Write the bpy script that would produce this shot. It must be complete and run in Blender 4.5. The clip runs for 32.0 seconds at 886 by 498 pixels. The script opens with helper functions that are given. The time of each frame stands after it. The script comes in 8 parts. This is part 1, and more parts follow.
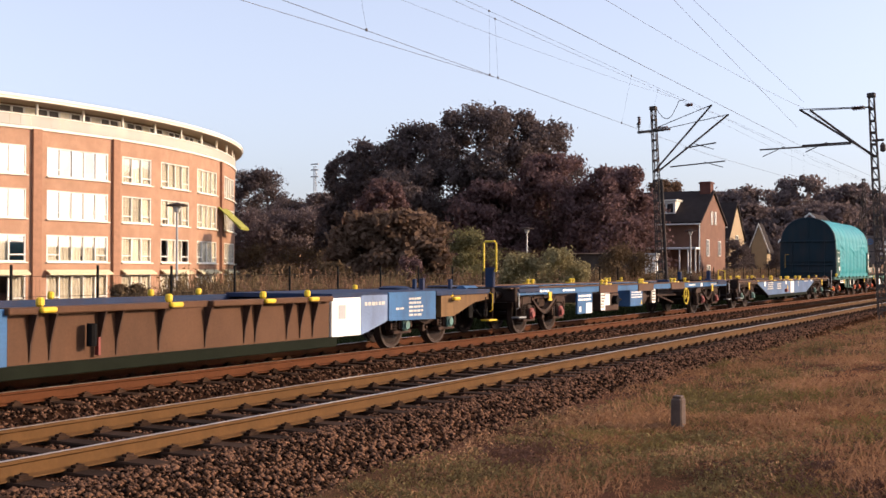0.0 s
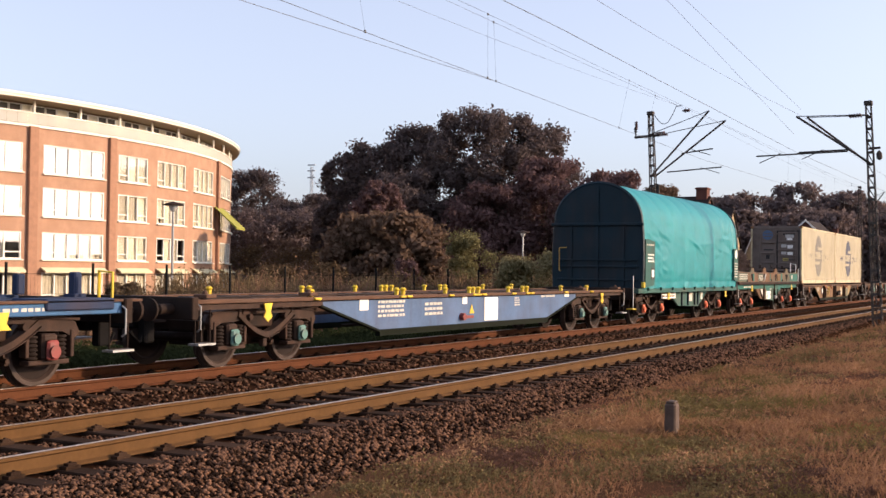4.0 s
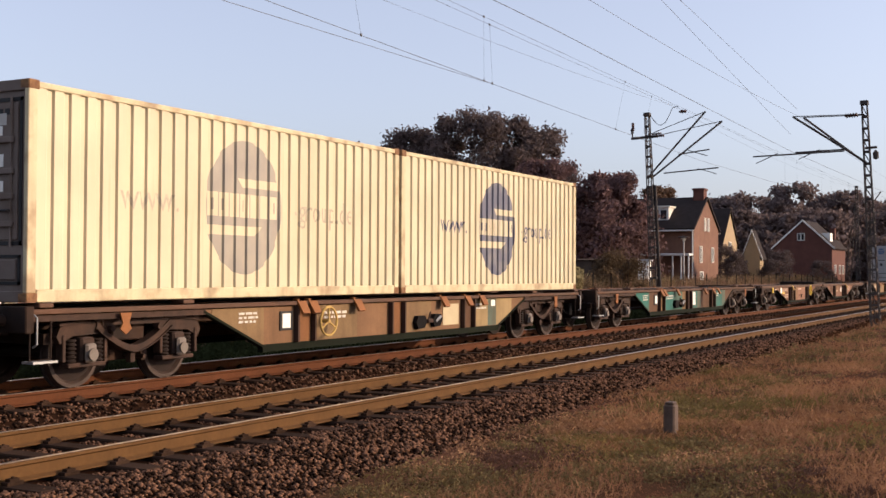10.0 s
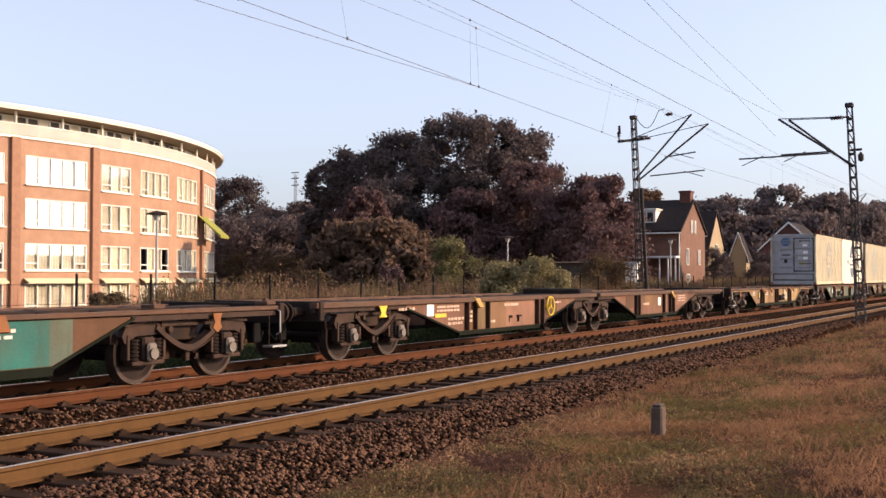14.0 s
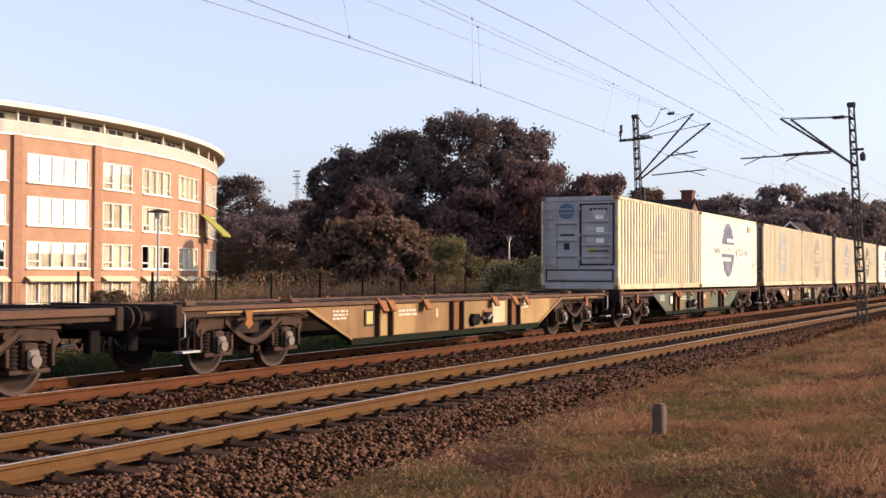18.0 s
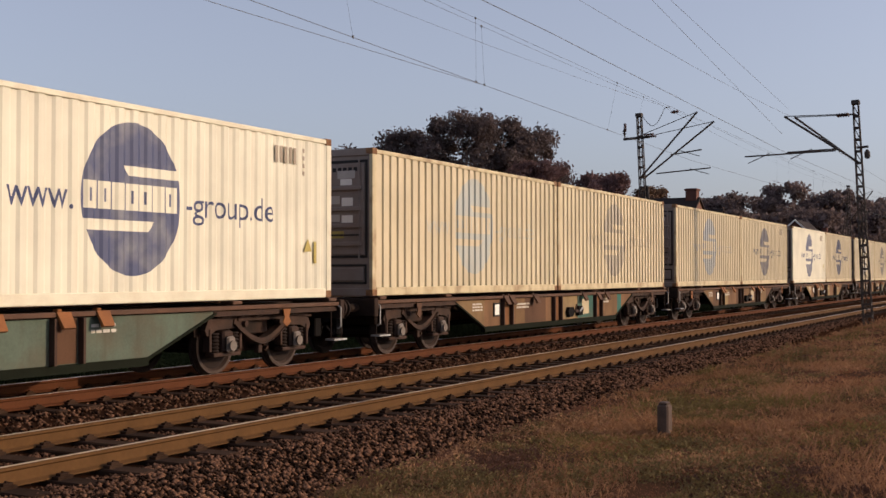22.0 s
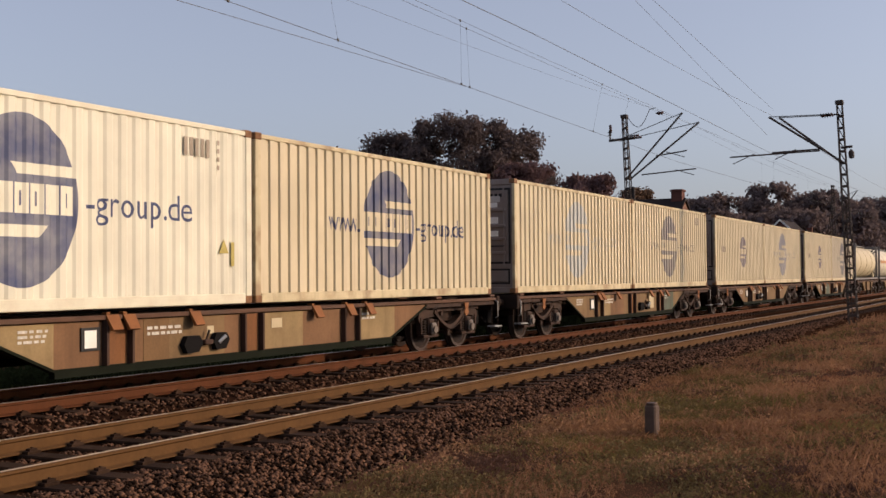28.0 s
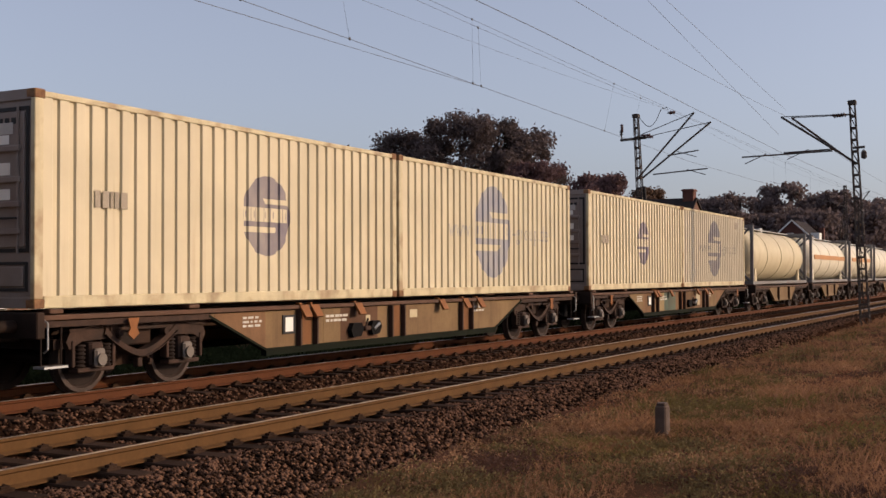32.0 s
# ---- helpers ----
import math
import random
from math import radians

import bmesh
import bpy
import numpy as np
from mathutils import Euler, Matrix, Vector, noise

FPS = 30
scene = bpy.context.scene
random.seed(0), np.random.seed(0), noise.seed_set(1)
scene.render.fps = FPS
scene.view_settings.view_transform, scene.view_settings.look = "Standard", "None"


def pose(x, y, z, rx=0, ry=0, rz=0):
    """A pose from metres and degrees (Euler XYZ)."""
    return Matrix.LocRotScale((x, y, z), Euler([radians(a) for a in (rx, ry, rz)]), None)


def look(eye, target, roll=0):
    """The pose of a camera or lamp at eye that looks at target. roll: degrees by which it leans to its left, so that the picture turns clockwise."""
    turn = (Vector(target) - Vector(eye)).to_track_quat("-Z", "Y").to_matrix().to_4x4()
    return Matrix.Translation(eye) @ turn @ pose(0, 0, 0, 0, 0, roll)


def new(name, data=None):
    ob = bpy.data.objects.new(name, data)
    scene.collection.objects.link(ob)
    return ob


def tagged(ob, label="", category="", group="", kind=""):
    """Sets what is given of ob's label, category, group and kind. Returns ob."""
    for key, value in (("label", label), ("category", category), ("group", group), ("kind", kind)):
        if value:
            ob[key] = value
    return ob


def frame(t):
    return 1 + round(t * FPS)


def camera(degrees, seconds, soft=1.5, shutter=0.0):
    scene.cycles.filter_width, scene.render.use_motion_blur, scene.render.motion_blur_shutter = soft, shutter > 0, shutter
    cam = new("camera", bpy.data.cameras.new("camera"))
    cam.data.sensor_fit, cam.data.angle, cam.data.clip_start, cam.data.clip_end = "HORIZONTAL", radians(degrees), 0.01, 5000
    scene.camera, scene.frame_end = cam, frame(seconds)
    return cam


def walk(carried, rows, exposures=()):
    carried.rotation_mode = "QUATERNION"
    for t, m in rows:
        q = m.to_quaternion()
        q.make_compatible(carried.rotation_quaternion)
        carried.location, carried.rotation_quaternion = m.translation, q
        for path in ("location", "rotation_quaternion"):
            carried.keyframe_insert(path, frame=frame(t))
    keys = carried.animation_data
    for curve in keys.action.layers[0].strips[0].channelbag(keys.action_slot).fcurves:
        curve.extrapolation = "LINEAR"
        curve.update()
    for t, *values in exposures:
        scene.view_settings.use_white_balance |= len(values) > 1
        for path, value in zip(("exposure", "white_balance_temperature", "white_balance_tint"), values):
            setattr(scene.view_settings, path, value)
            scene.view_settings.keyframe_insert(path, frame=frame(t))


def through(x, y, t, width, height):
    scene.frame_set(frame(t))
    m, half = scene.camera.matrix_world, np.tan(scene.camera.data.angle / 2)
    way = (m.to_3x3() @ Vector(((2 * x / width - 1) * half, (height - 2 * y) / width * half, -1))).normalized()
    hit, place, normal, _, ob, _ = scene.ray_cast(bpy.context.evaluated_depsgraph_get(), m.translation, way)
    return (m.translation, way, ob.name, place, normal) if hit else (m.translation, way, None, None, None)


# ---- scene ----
cam = camera(42.26, 32.0)
EYE = (0.0, 0.0, 1.58)
# seconds, yaw, pitch, roll in degrees
PATH = [
    (0, -61.22, 0.97, -0.04), (0.5, -61.15, 0.93, -0.13), (1, -61.15, 0.89, -0.17), (1.5, -61.21, 0.76,
    -0.07), (2, -61.19, 0.89, -0.17), (2.5, -61.33, 0.90, -0.26), (3, -61.19, 0.64, -0.58), (3.5, -61.28,
    0.85, -0.68), (5.5, -61.59, 1.61, -0.73), (6, -61.34, 1.52, -0.41), (6.5, -61.36, 1.24, -0.37), (7,
    -61.26, 1.29, -0.55), (7.5, -61.35, 1.45, -0.36), (8, -61.07, 1.45, -0.07), (8.5, -61.05, 1.20, -0.50),
    (9, -61.23, 1.00, -0.66), (9.5, -61.52, 1.09, -0.64), (10, -61.55, 1.23, -0.30), (10.5, -61.91, 1.04,
    -0.54), (11, -62.36, 1.65, -0.11), (11.5, -62.15, 1.57, -0.17), (12, -62.10, 1.48, -0.18), (12.5, -61.95,
    1.63, -0.02), (13, -61.98, 1.40, -0.15), (13.5, -62.05, 1.26, -0.31), (14, -62.18, 1.40, -0.06), (14.5,
    -62.21, 1.46, 0.01), (15, -62.49, 1.20, -0.45), (15.5, -62.87, 1.14, -0.64), (17.5, -62.42, 1.08, -0.37),
    (18, -62.11, 1.34, -0.19), (18.5, -61.78, 1.32, -0.48), (19, -61.88, 1.34, -0.30), (19.5, -62.19, 1.69,
    -0.14), (20, -62.22, 1.52, -0.23), (20.5, -62.21, 1.68, -0.11), (21, -62.36, 1.48, -0.41), (21.5, -62.25,
    1.44, -0.22), (22, -61.89, 1.31, 0.03), (22.5, -61.99, 1.19, -0.41), (23, -62.20, 1.53, -0.17), (23.5,
    -62.14, 1.40, 0.09), (24, -62.07, 1.14, -0.04), (24.5, -62.12, 1.02, -0.17), (25, -62.14, 1.08, -0.05),
    (25.5, -62.19, 1.29, 0.07), (27.5, -62.48, 1.34, -0.16), (28, -62.55, 1.43, 0.46), (28.5, -62.55, 1.41,
    0.45), (29, -61.99, 1.55, 0.37), (29.5, -61.75, 1.56, 0.46), (30, -61.60, 1.26, 0.53), (30.5, -61.73,
    1.20, 0.31), (31, -61.98, 1.33, 0.33), (31.5, -61.82, 1.10, -0.08), (32, -62.02, 1.38, 0.21),
]
EXPOSURE = [(0, 1.0, 6300, 18), (8.6, 1.0, 6300, 18), (9.2, 0.9, 6300, 18), (10, 0.75, 6300, 18), (11, 0.5, 6300, 18), (12.2, 0.55, 6300, 18), (13.5, 0.95, 6300, 18), (15, 1.05, 6300, 18), (19.2, 1.05, 6300, 18), (20, 0.85, 6300, 18), (21, 0.42, 6300, 18), (21.8, 0.2, 6300, 18), (32, 0.2, 6300, 18)]
walk(cam, [(t, pose(*EYE, 90 + p, r, y)) for t, y, p, r in PATH], EXPOSURE)

# ---- light ----
SUN_AZ, SUN_EL = -62.0, 18.0          # degrees: where the sun stands, from +x towards +y
world = bpy.data.worlds.new("sky")
scene.world = world
world.use_nodes = True
wn = world.node_tree.nodes
wl = world.node_tree.links
sky = wn.new("ShaderNodeTexSky")
sky.sky_type, sky.sun_disc = "NISHITA", False
sky.sun_elevation, sky.sun_rotation = radians(SUN_EL), radians(90 - SUN_AZ)
sky.air_density, sky.dust_density, sky.ozone_density = 1.0, 2.2, 2.5
haze = wn.new("ShaderNodeHueSaturation")      # thin evening haze takes the colour out of the sky
haze.inputs["Saturation"].default_value = 0.62
veil = wn.new("ShaderNodeMix")
veil.data_type = "RGBA"
veil.inputs[0].default_value = 0.35
veil.inputs[7].default_value = (2.08, 2.25, 2.68, 1)
wl.new(sky.outputs[0], haze.inputs["Color"])
wl.new(haze.outputs[0], veil.inputs[6])
wl.new(veil.outputs[2], wn["Background"].inputs[0])
wn["Background"].inputs[1].default_value = 0.15
sun = new("sun", bpy.data.lights.new("sun", "SUN"))
sun.data.energy, sun.data.angle, sun.data.color = 2.9, radians(0.6), (1.0, 0.74, 0.46)
sun.matrix_world = look((0, 0, 0), (-math.cos(radians(SUN_AZ)) * math.cos(radians(SUN_EL)), -math.sin(radians(SUN_AZ)) * math.cos(radians(SUN_EL)), -math.sin(radians(SUN_EL))))

# ---- plan ----
Y_NEAR, Y_FAR = 8.42, 12.66           # track centres
rng = np.random.default_rng(7)


# ---- materials ----
MATS = {}


def mat(name, col, rough=0.7, metal=0.0, var=0.25, scale=3.0, bump=0.15, fine=40.0, dirt=None, dirt_amt=0.4, dirt_scale=1.2, rand=0.0, island=0.0, spec=0.4, streak=0.0):
    """A painted, rusty or natural surface: base colour, variation at two scales, stains and fine relief."""
    if name in MATS:
        return MATS[name]
    m = bpy.data.materials.new(name)
    m.use_nodes = True
    n, l = m.node_tree.nodes, m.node_tree.links
    b = n["Principled BSDF"]
    b.inputs["Roughness"].default_value, b.inputs["Metallic"].default_value = rough, metal
    b.inputs["Specular IOR Level"].default_value = spec
    tc = n.new("ShaderNodeTexCoord")

    def noise_tex(s, d=4.0):
        t = n.new("ShaderNodeTexNoise")
        t.inputs["Scale"].default_value, t.inputs["Detail"].default_value = s, d
        l.new(tc.outputs["Object"], t.inputs["Vector"])
        return t.outputs["Fac"]

    def math_node(op, a, c):
        k = n.new("ShaderNodeMath")
        k.operation = op
        for i, q in enumerate((a, c)):
            if isinstance(q, (int, float)):
                k.inputs[i].default_value = q
            else:
                l.new(q, k.inputs[i])
        return k.outputs[0]

    big, small = noise_tex(scale), noise_tex(fine, 6.0)
    tot = math_node("ADD", math_node("MULTIPLY", big, 0.65), math_node("MULTIPLY", small, 0.35))
    if rand:
        oi = n.new("ShaderNodeObjectInfo")
        tot = math_node("ADD", tot, math_node("MULTIPLY", math_node("SUBTRACT", oi.outputs["Random"], 0.5), rand))
    if island:
        ge = n.new("ShaderNodeNewGeometry")
        tot = math_node("ADD", tot, math_node("MULTIPLY", math_node("SUBTRACT", ge.outputs["Random Per Island"], 0.5), island))
    r = n.new("ShaderNodeValToRGB")
    r.color_ramp.elements[0].position, r.color_ramp.elements[1].position = 0.25, 0.75
    r.color_ramp.elements[0].color = (*[max(0, c * (1 - var)) for c in col], 1)
    r.color_ramp.elements[1].color = (*[min(1, c * (1 + var)) for c in col], 1)
    l.new(tot, r.inputs[0])
    out = r.outputs[0]
    if dirt:
        dn = noise_tex(dirt_scale, 8.0)
        rr = n.new("ShaderNodeValToRGB")
        rr.color_ramp.elements[0].position, rr.color_ramp.elements[1].position = 0.48, 0.68
        rr.color_ramp.elements[0].color, rr.color_ramp.elements[1].color = (0, 0, 0, 1), (dirt_amt,) * 3 + (1,)
        l.new(dn, rr.inputs[0])
        mx = n.new("ShaderNodeMix")
        mx.data_type = "RGBA"
        l.new(rr.outputs[0], mx.inputs[0])
        l.new(out, mx.inputs[6])
        mx.inputs[7].default_value = (*dirt, 1)
        out = mx.outputs[2]
    if streak:          # run-off down the sides
        mp = n.new("ShaderNodeMapping")
        mp.inputs["Scale"].default_value = (5.0, 5.0, 0.6)
        l.new(tc.outputs["Object"], mp.inputs[0])
        sn = n.new("ShaderNodeTexNoise")
        sn.inputs["Scale"].default_value, sn.inputs["Detail"].default_value = 1.0, 8
        l.new(mp.outputs[0], sn.inputs["Vector"])
        sr = n.new("ShaderNodeValToRGB")
        sr.color_ramp.elements[0].position, sr.color_ramp.elements[1].position = 0.50, 0.72
        sr.color_ramp.elements[0].color, sr.color_ramp.elements[1].color = (0, 0, 0, 1), (streak,) * 3 + (1,)
        l.new(sn.outputs["Fac"], sr.inputs[0])
        sm = n.new("ShaderNodeMix")
        sm.data_type = "RGBA"
        l.new(sr.outputs[0], sm.inputs[0])
        l.new(out, sm.inputs[6])
        sm.inputs[7].default_value = (0.055, 0.026, 0.013, 1)
        out = sm.outputs[2]
    l.new(out, b.inputs["Base Color"])
    if bump:
        bp = n.new("ShaderNodeBump")
        bp.inputs["Strength"].default_value, bp.inputs["Distance"].default_value = bump, 0.01
        l.new(small, bp.inputs["Height"])
        l.new(bp.outputs[0], b.inputs["Normal"])
    MATS[name] = m
    return m


def leaf_mat(name, col, through=0.4, var=0.35):
    """Thin leaves and blades: dull, with some light passing through."""
    m = bpy.data.materials.new(name)
    m.use_nodes = True
    n, l = m.node_tree.nodes, m.node_tree.links
    tc, tx, ge = n.new("ShaderNodeTexCoord"), n.new("ShaderNodeTexNoise"), n.new("ShaderNodeNewGeometry")
    tx.inputs["Scale"].default_value, tx.inputs["Detail"].default_value = 0.45, 4
    l.new(tc.outputs["Object"], tx.inputs["Vector"])
    k = n.new("ShaderNodeMath")
    k.operation = "MULTIPLY_ADD"
    l.new(ge.outputs["Random Per Island"], k.inputs[0])
    k.inputs[1].default_value = 0.35
    l.new(tx.outputs["Fac"], k.inputs[2])
    r = n.new("ShaderNodeValToRGB")
    r.color_ramp.elements[0].position, r.color_ramp.elements[1].position = 0.4, 1.0
    r.color_ramp.elements[0].color = (*[c * (1 - var) for c in col], 1)
    r.color_ramp.elements[1].color = (*[c * (1 + var) for c in col], 1)
    l.new(k.outputs[0], r.inputs[0])
    d, t, x = n.new("ShaderNodeBsdfDiffuse"), n.new("ShaderNodeBsdfTranslucent"), n.new("ShaderNodeMixShader")
    l.new(r.outputs[0], d.inputs[0]), l.new(r.outputs[0], t.inputs[0])
    x.inputs[0].default_value = through
    l.new(d.outputs[0], x.inputs[1]), l.new(t.outputs[0], x.inputs[2]), l.new(x.outputs[0], n["Material Output"].inputs[0])
    return m


def glass_mat(name, tint=(0.02, 0.025, 0.03), rough=0.05):
    if name in MATS:
        return MATS[name]
    m = bpy.data.materials.new(name)
    m.use_nodes = True
    b = m.node_tree.nodes["Principled BSDF"]
    b.inputs["Base Color"].default_value = (*tint, 1)
    b.inputs["Roughness"].default_value, b.inputs["Specular IOR Level"].default_value = rough, 0.9
    MATS[name] = m
    return m


# ---- mesh helpers ----
class Mesh:
    """Gathers verts and faces for one mesh."""

    def __init__(self):
        self.v, self.f = [], []

    def add(self, verts, faces):
        k = len(self.v)
        self.v += [tuple(p) for p in verts]
        self.f += [tuple(k + i for i in q) for q in faces]
        return self

    def box(self, x0, x1, y0, y1, z0, z1, c=0.0):
        if not c:
            p = [(x, y, z) for z in (z0, z1) for y in (y0, y1) for x in (x0, x1)]
            return self.add(p, [(0, 2, 3, 1), (4, 5, 7, 6), (0, 1, 5, 4), (2, 6, 7, 3), (0, 4, 6, 2), (1, 3, 7, 5)])
        # bevelled along the edges: two inset rings below and above
        def ring(d, z):
            a, b, e, g = x0 + d, x1 - d, y0 + d, y1 - d
            return [(a + c, e, z), (b - c, e, z), (b, e + c, z), (b, g - c, z), (b - c, g, z), (a + c, g, z), (a, g - c, z), (a, e + c, z)]
        rings = [ring(c * 0.7, z0), ring(0, z0 + c), ring(0, z1 - c), ring(c * 0.7, z1)]
        p = [q for r in rings for q in r]
        fc = [tuple(range(7, -1, -1)), tuple(range(24, 32))]
        for r in range(3):
            fc += [(8 * r + i, 8 * r + (i + 1) % 8, 8 * r + 8 + (i + 1) % 8, 8 * r + 8 + i) for i in range(8)]
        return self.add(p, fc)

    def prism(self, pts, axis, a, b):
        """A polygon (2D points in the two other axes, in xyz order) pushed from a to b along an axis."""
        def put(q, w):
            if axis == "x":
                return (w, q[0], q[1])
            if axis == "y":
                return (q[0], w, q[1])
            return (q[0], q[1], w)
        n = len(pts)
        area = sum(pts[i][0] * pts[(i + 1) % n][1] - pts[(i + 1) % n][0] * pts[i][1] for i in range(n))
        pts = list(pts) if (area > 0) != (axis == "y") else list(pts)[::-1]
        v = [put(q, a) for q in pts] + [put(q, b) for q in pts]
        f = [tuple(range(n - 1, -1, -1)), tuple(range(n, 2 * n))] + [(i, (i + 1) % n, n + (i + 1) % n, n + i) for i in range(n)]
        return self.add(v, f)

    def cyl(self, p0, p1, r, n=10, r1=None):
        p0, p1 = Vector(p0), Vector(p1)
        r1 = r if r1 is None else r1
        d = (p1 - p0).normalized()
        u = d.orthogonal().normalized()
        w = d.cross(u)
        v = []
        for p, q in ((p0, r), (p1, r1)):
            v += [p + u * (q * math.cos(2 * math.pi * i / n)) + w * (q * math.sin(2 * math.pi * i / n)) for i in range(n)]
        f = [tuple(range(n - 1, -1, -1)), tuple(range(n, 2 * n))] + [(i, (i + 1) % n, n + (i + 1) % n, n + i) for i in range(n)]
        return self.add(v, f)

    def tube(self, pts, r, n=6):
        pts = [Vector(p) for p in pts]
        k, v = len(pts), []
        u = (pts[1] - pts[0]).orthogonal().normalized()
        for i, p in enumerate(pts):
            d = (pts[min(i + 1, k - 1)] - pts[max(i - 1, 0)])
            d = d.normalized() if d.length > 1e-6 else (pts[1] - pts[0]).normalized()
            u = (u - d * u.dot(d)).normalized()
            w = d.cross(u)
            v += [p + u * (r * math.cos(6.28319 * j / n)) + w * (r * math.sin(6.28319 * j / n)) for j in range(n)]
        f = [tuple(range(n - 1, -1, -1)), tuple(range((k - 1) * n, k * n))]
        f += [(i * n + j, i * n + (j + 1) % n, (i + 1) * n + (j + 1) % n, (i + 1) * n + j) for i in range(k - 1) for j in range(n)]
        return self.add(v, f)

    def lathe(self, prof, c, axis="y", n=16):
        """prof: (radius, offset along the axis) pairs, turned round the axis through c."""
        v, f = [], []
        for r, o in prof:
            for i in range(n):
                a = 2 * math.pi * i / n
                p = (r * math.cos(a), o, r * math.sin(a)) if axis == "y" else (o, r * math.sin(a), r * math.cos(a)) if axis == "x" else (r * math.cos(a), r * math.sin(a), o)
                v.append((c[0] + p[0], c[1] + p[1], c[2] + p[2]))
        for k in range(len(prof) - 1):
            for i in range(n):
                q = (k * n + i, (k + 1) * n + i, (k + 1) * n + (i + 1) % n, k * n + (i + 1) % n)
                f.append(q if axis != "z" else q[::-1])
        return self.add(v, f)

    def data(self, name, material, smooth=False):
        m = bpy.data.meshes.new(name)
        m.from_pydata(self.v, [], self.f)
        m.materials.append(material)
        m.update()
        if smooth:
            m.shade_smooth()
            m.set_sharp_from_angle(angle=radians(38))
        return m


def part(name, mesh, material, parent=None, label="", smooth=False, at=(0, 0, 0)):
    """One mesh object under a thing, or under a part."""
    ob = new(name, mesh.data(name, material, smooth) if isinstance(mesh, Mesh) else mesh)
    ob.location = at
    if parent is not None:
        ob.parent = parent
    if label:
        ob["label"] = label
    return ob


def thing(name, at, label, category, group="", kind=""):
    ob = new(name)
    ob.empty_display_size = 0.3
    ob.location = at
    return tagged(ob, label, category, group, kind)


def solid(name, mesh, material, label, category="", kind="", group="", smooth=False, at=(0, 0, 0)):
    return tagged(part(name, mesh, material, None, "", smooth, at), label, category, group, kind)


def stuff_mesh(name, verts, faces, material):
    """A large joined mesh from arrays of equal-sided faces."""
    m = bpy.data.meshes.new(name)
    nv, nf, k = len(verts), len(faces), faces.shape[1]
    m.vertices.add(nv)
    m.vertices.foreach_set("co", np.ascontiguousarray(verts, dtype=np.float32).ravel())
    m.loops.add(nf * k)
    m.loops.foreach_set("vertex_index", np.ascontiguousarray(faces, dtype=np.int32).ravel())
    m.polygons.add(nf)
    m.polygons.foreach_set("loop_start", np.arange(0, nf * k, k, dtype=np.int32))
    m.materials.append(material)
    m.update(calc_edges=True)
    m.validate()
    return m


RUST = (0.16, 0.075, 0.04)
M_ballast = mat("ballast_stone", (0.082, 0.043, 0.0265), 1.0, var=0.85, scale=9, fine=60, bump=0.4, island=1.3, spec=0.05)
# darker than the stones: shade in the gaps between them is painted in
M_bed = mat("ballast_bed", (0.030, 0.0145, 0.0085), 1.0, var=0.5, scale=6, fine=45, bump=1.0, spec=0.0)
M_sleeper = mat("weathered_sleeper", (0.036, 0.021, 0.014), 1.0, var=0.4, scale=4, fine=30, bump=0.5, rand=0.4, spec=0.05)
M_rail = mat("rusty_rail", (0.090, 0.044, 0.0145), 0.85, 0.0, var=0.25, scale=3, fine=25, bump=0.2, spec=0.15)
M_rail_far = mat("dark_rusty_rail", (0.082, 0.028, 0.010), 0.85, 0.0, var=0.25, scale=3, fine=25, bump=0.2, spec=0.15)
M_railtop = mat("polished_rail_head", (0.62, 0.54, 0.47), 0.30, 0.9, var=0.15, scale=2, fine=20, bump=0.05)
M_soil = mat("dry_grass_ground", (0.082, 0.040, 0.025), 1.0, var=0.5, scale=0.9, fine=14, bump=1.0, dirt=(0.060, 0.036, 0.019), dirt_amt=0.7, dirt_scale=0.5, spec=0.0)
M_dark_steel = mat("dark_steel", (0.020, 0.0125, 0.0095), 0.8, 0.0, var=0.4, dirt=(0.06, 0.03, 0.018), dirt_amt=0.6, spec=0.15)
M_frame_dirt = mat("brake_dust_steel", (0.044, 0.0225, 0.0145), 0.8, 0.0, var=0.6, scale=5, dirt=(0.022, 0.014, 0.011), dirt_amt=0.7, dirt_scale=3.0, spec=0.25)
M_wheel = mat("wheel_steel", (0.019, 0.011, 0.0085), 0.75, 0.1, var=0.35, scale=6, spec=0.2)
M_tread = mat("worn_wheel_rim", (0.050, 0.032, 0.025), 0.6, 0.3, var=0.35, scale=8)
M_yellow = mat("yellow_paint", (0.62, 0.42, 0.02), 0.5, var=0.15)
M_white = mat("white_paint", (0.75, 0.73, 0.68), 0.55, var=0.1, dirt=(0.4, 0.35, 0.28), dirt_amt=0.3)
M_black = mat("black_rubber", (0.008, 0.007, 0.007), 0.9, var=0.2, spec=0.1)

# ---- ground ----
def ground_z(x, y):
    """Field level: low beside the ballast, rising gently along the line; lower beyond the fence."""
    z = -0.42 + 0.34 * min(1, max(0, (x - 8) / 30)) + 0.05 * noise.noise((x * 0.11, y * 0.3, 2.0)) + 0.03 * noise.noise((x * 0.5, y * 0.9, 5.0))
    if y > Y_FAR:
        z = -0.5 - 0.5 * min(1, max(0, (y - 22) / 20))
    elif 5.4 < y <= Y_FAR:
        z = min(z, -0.35)
    return z


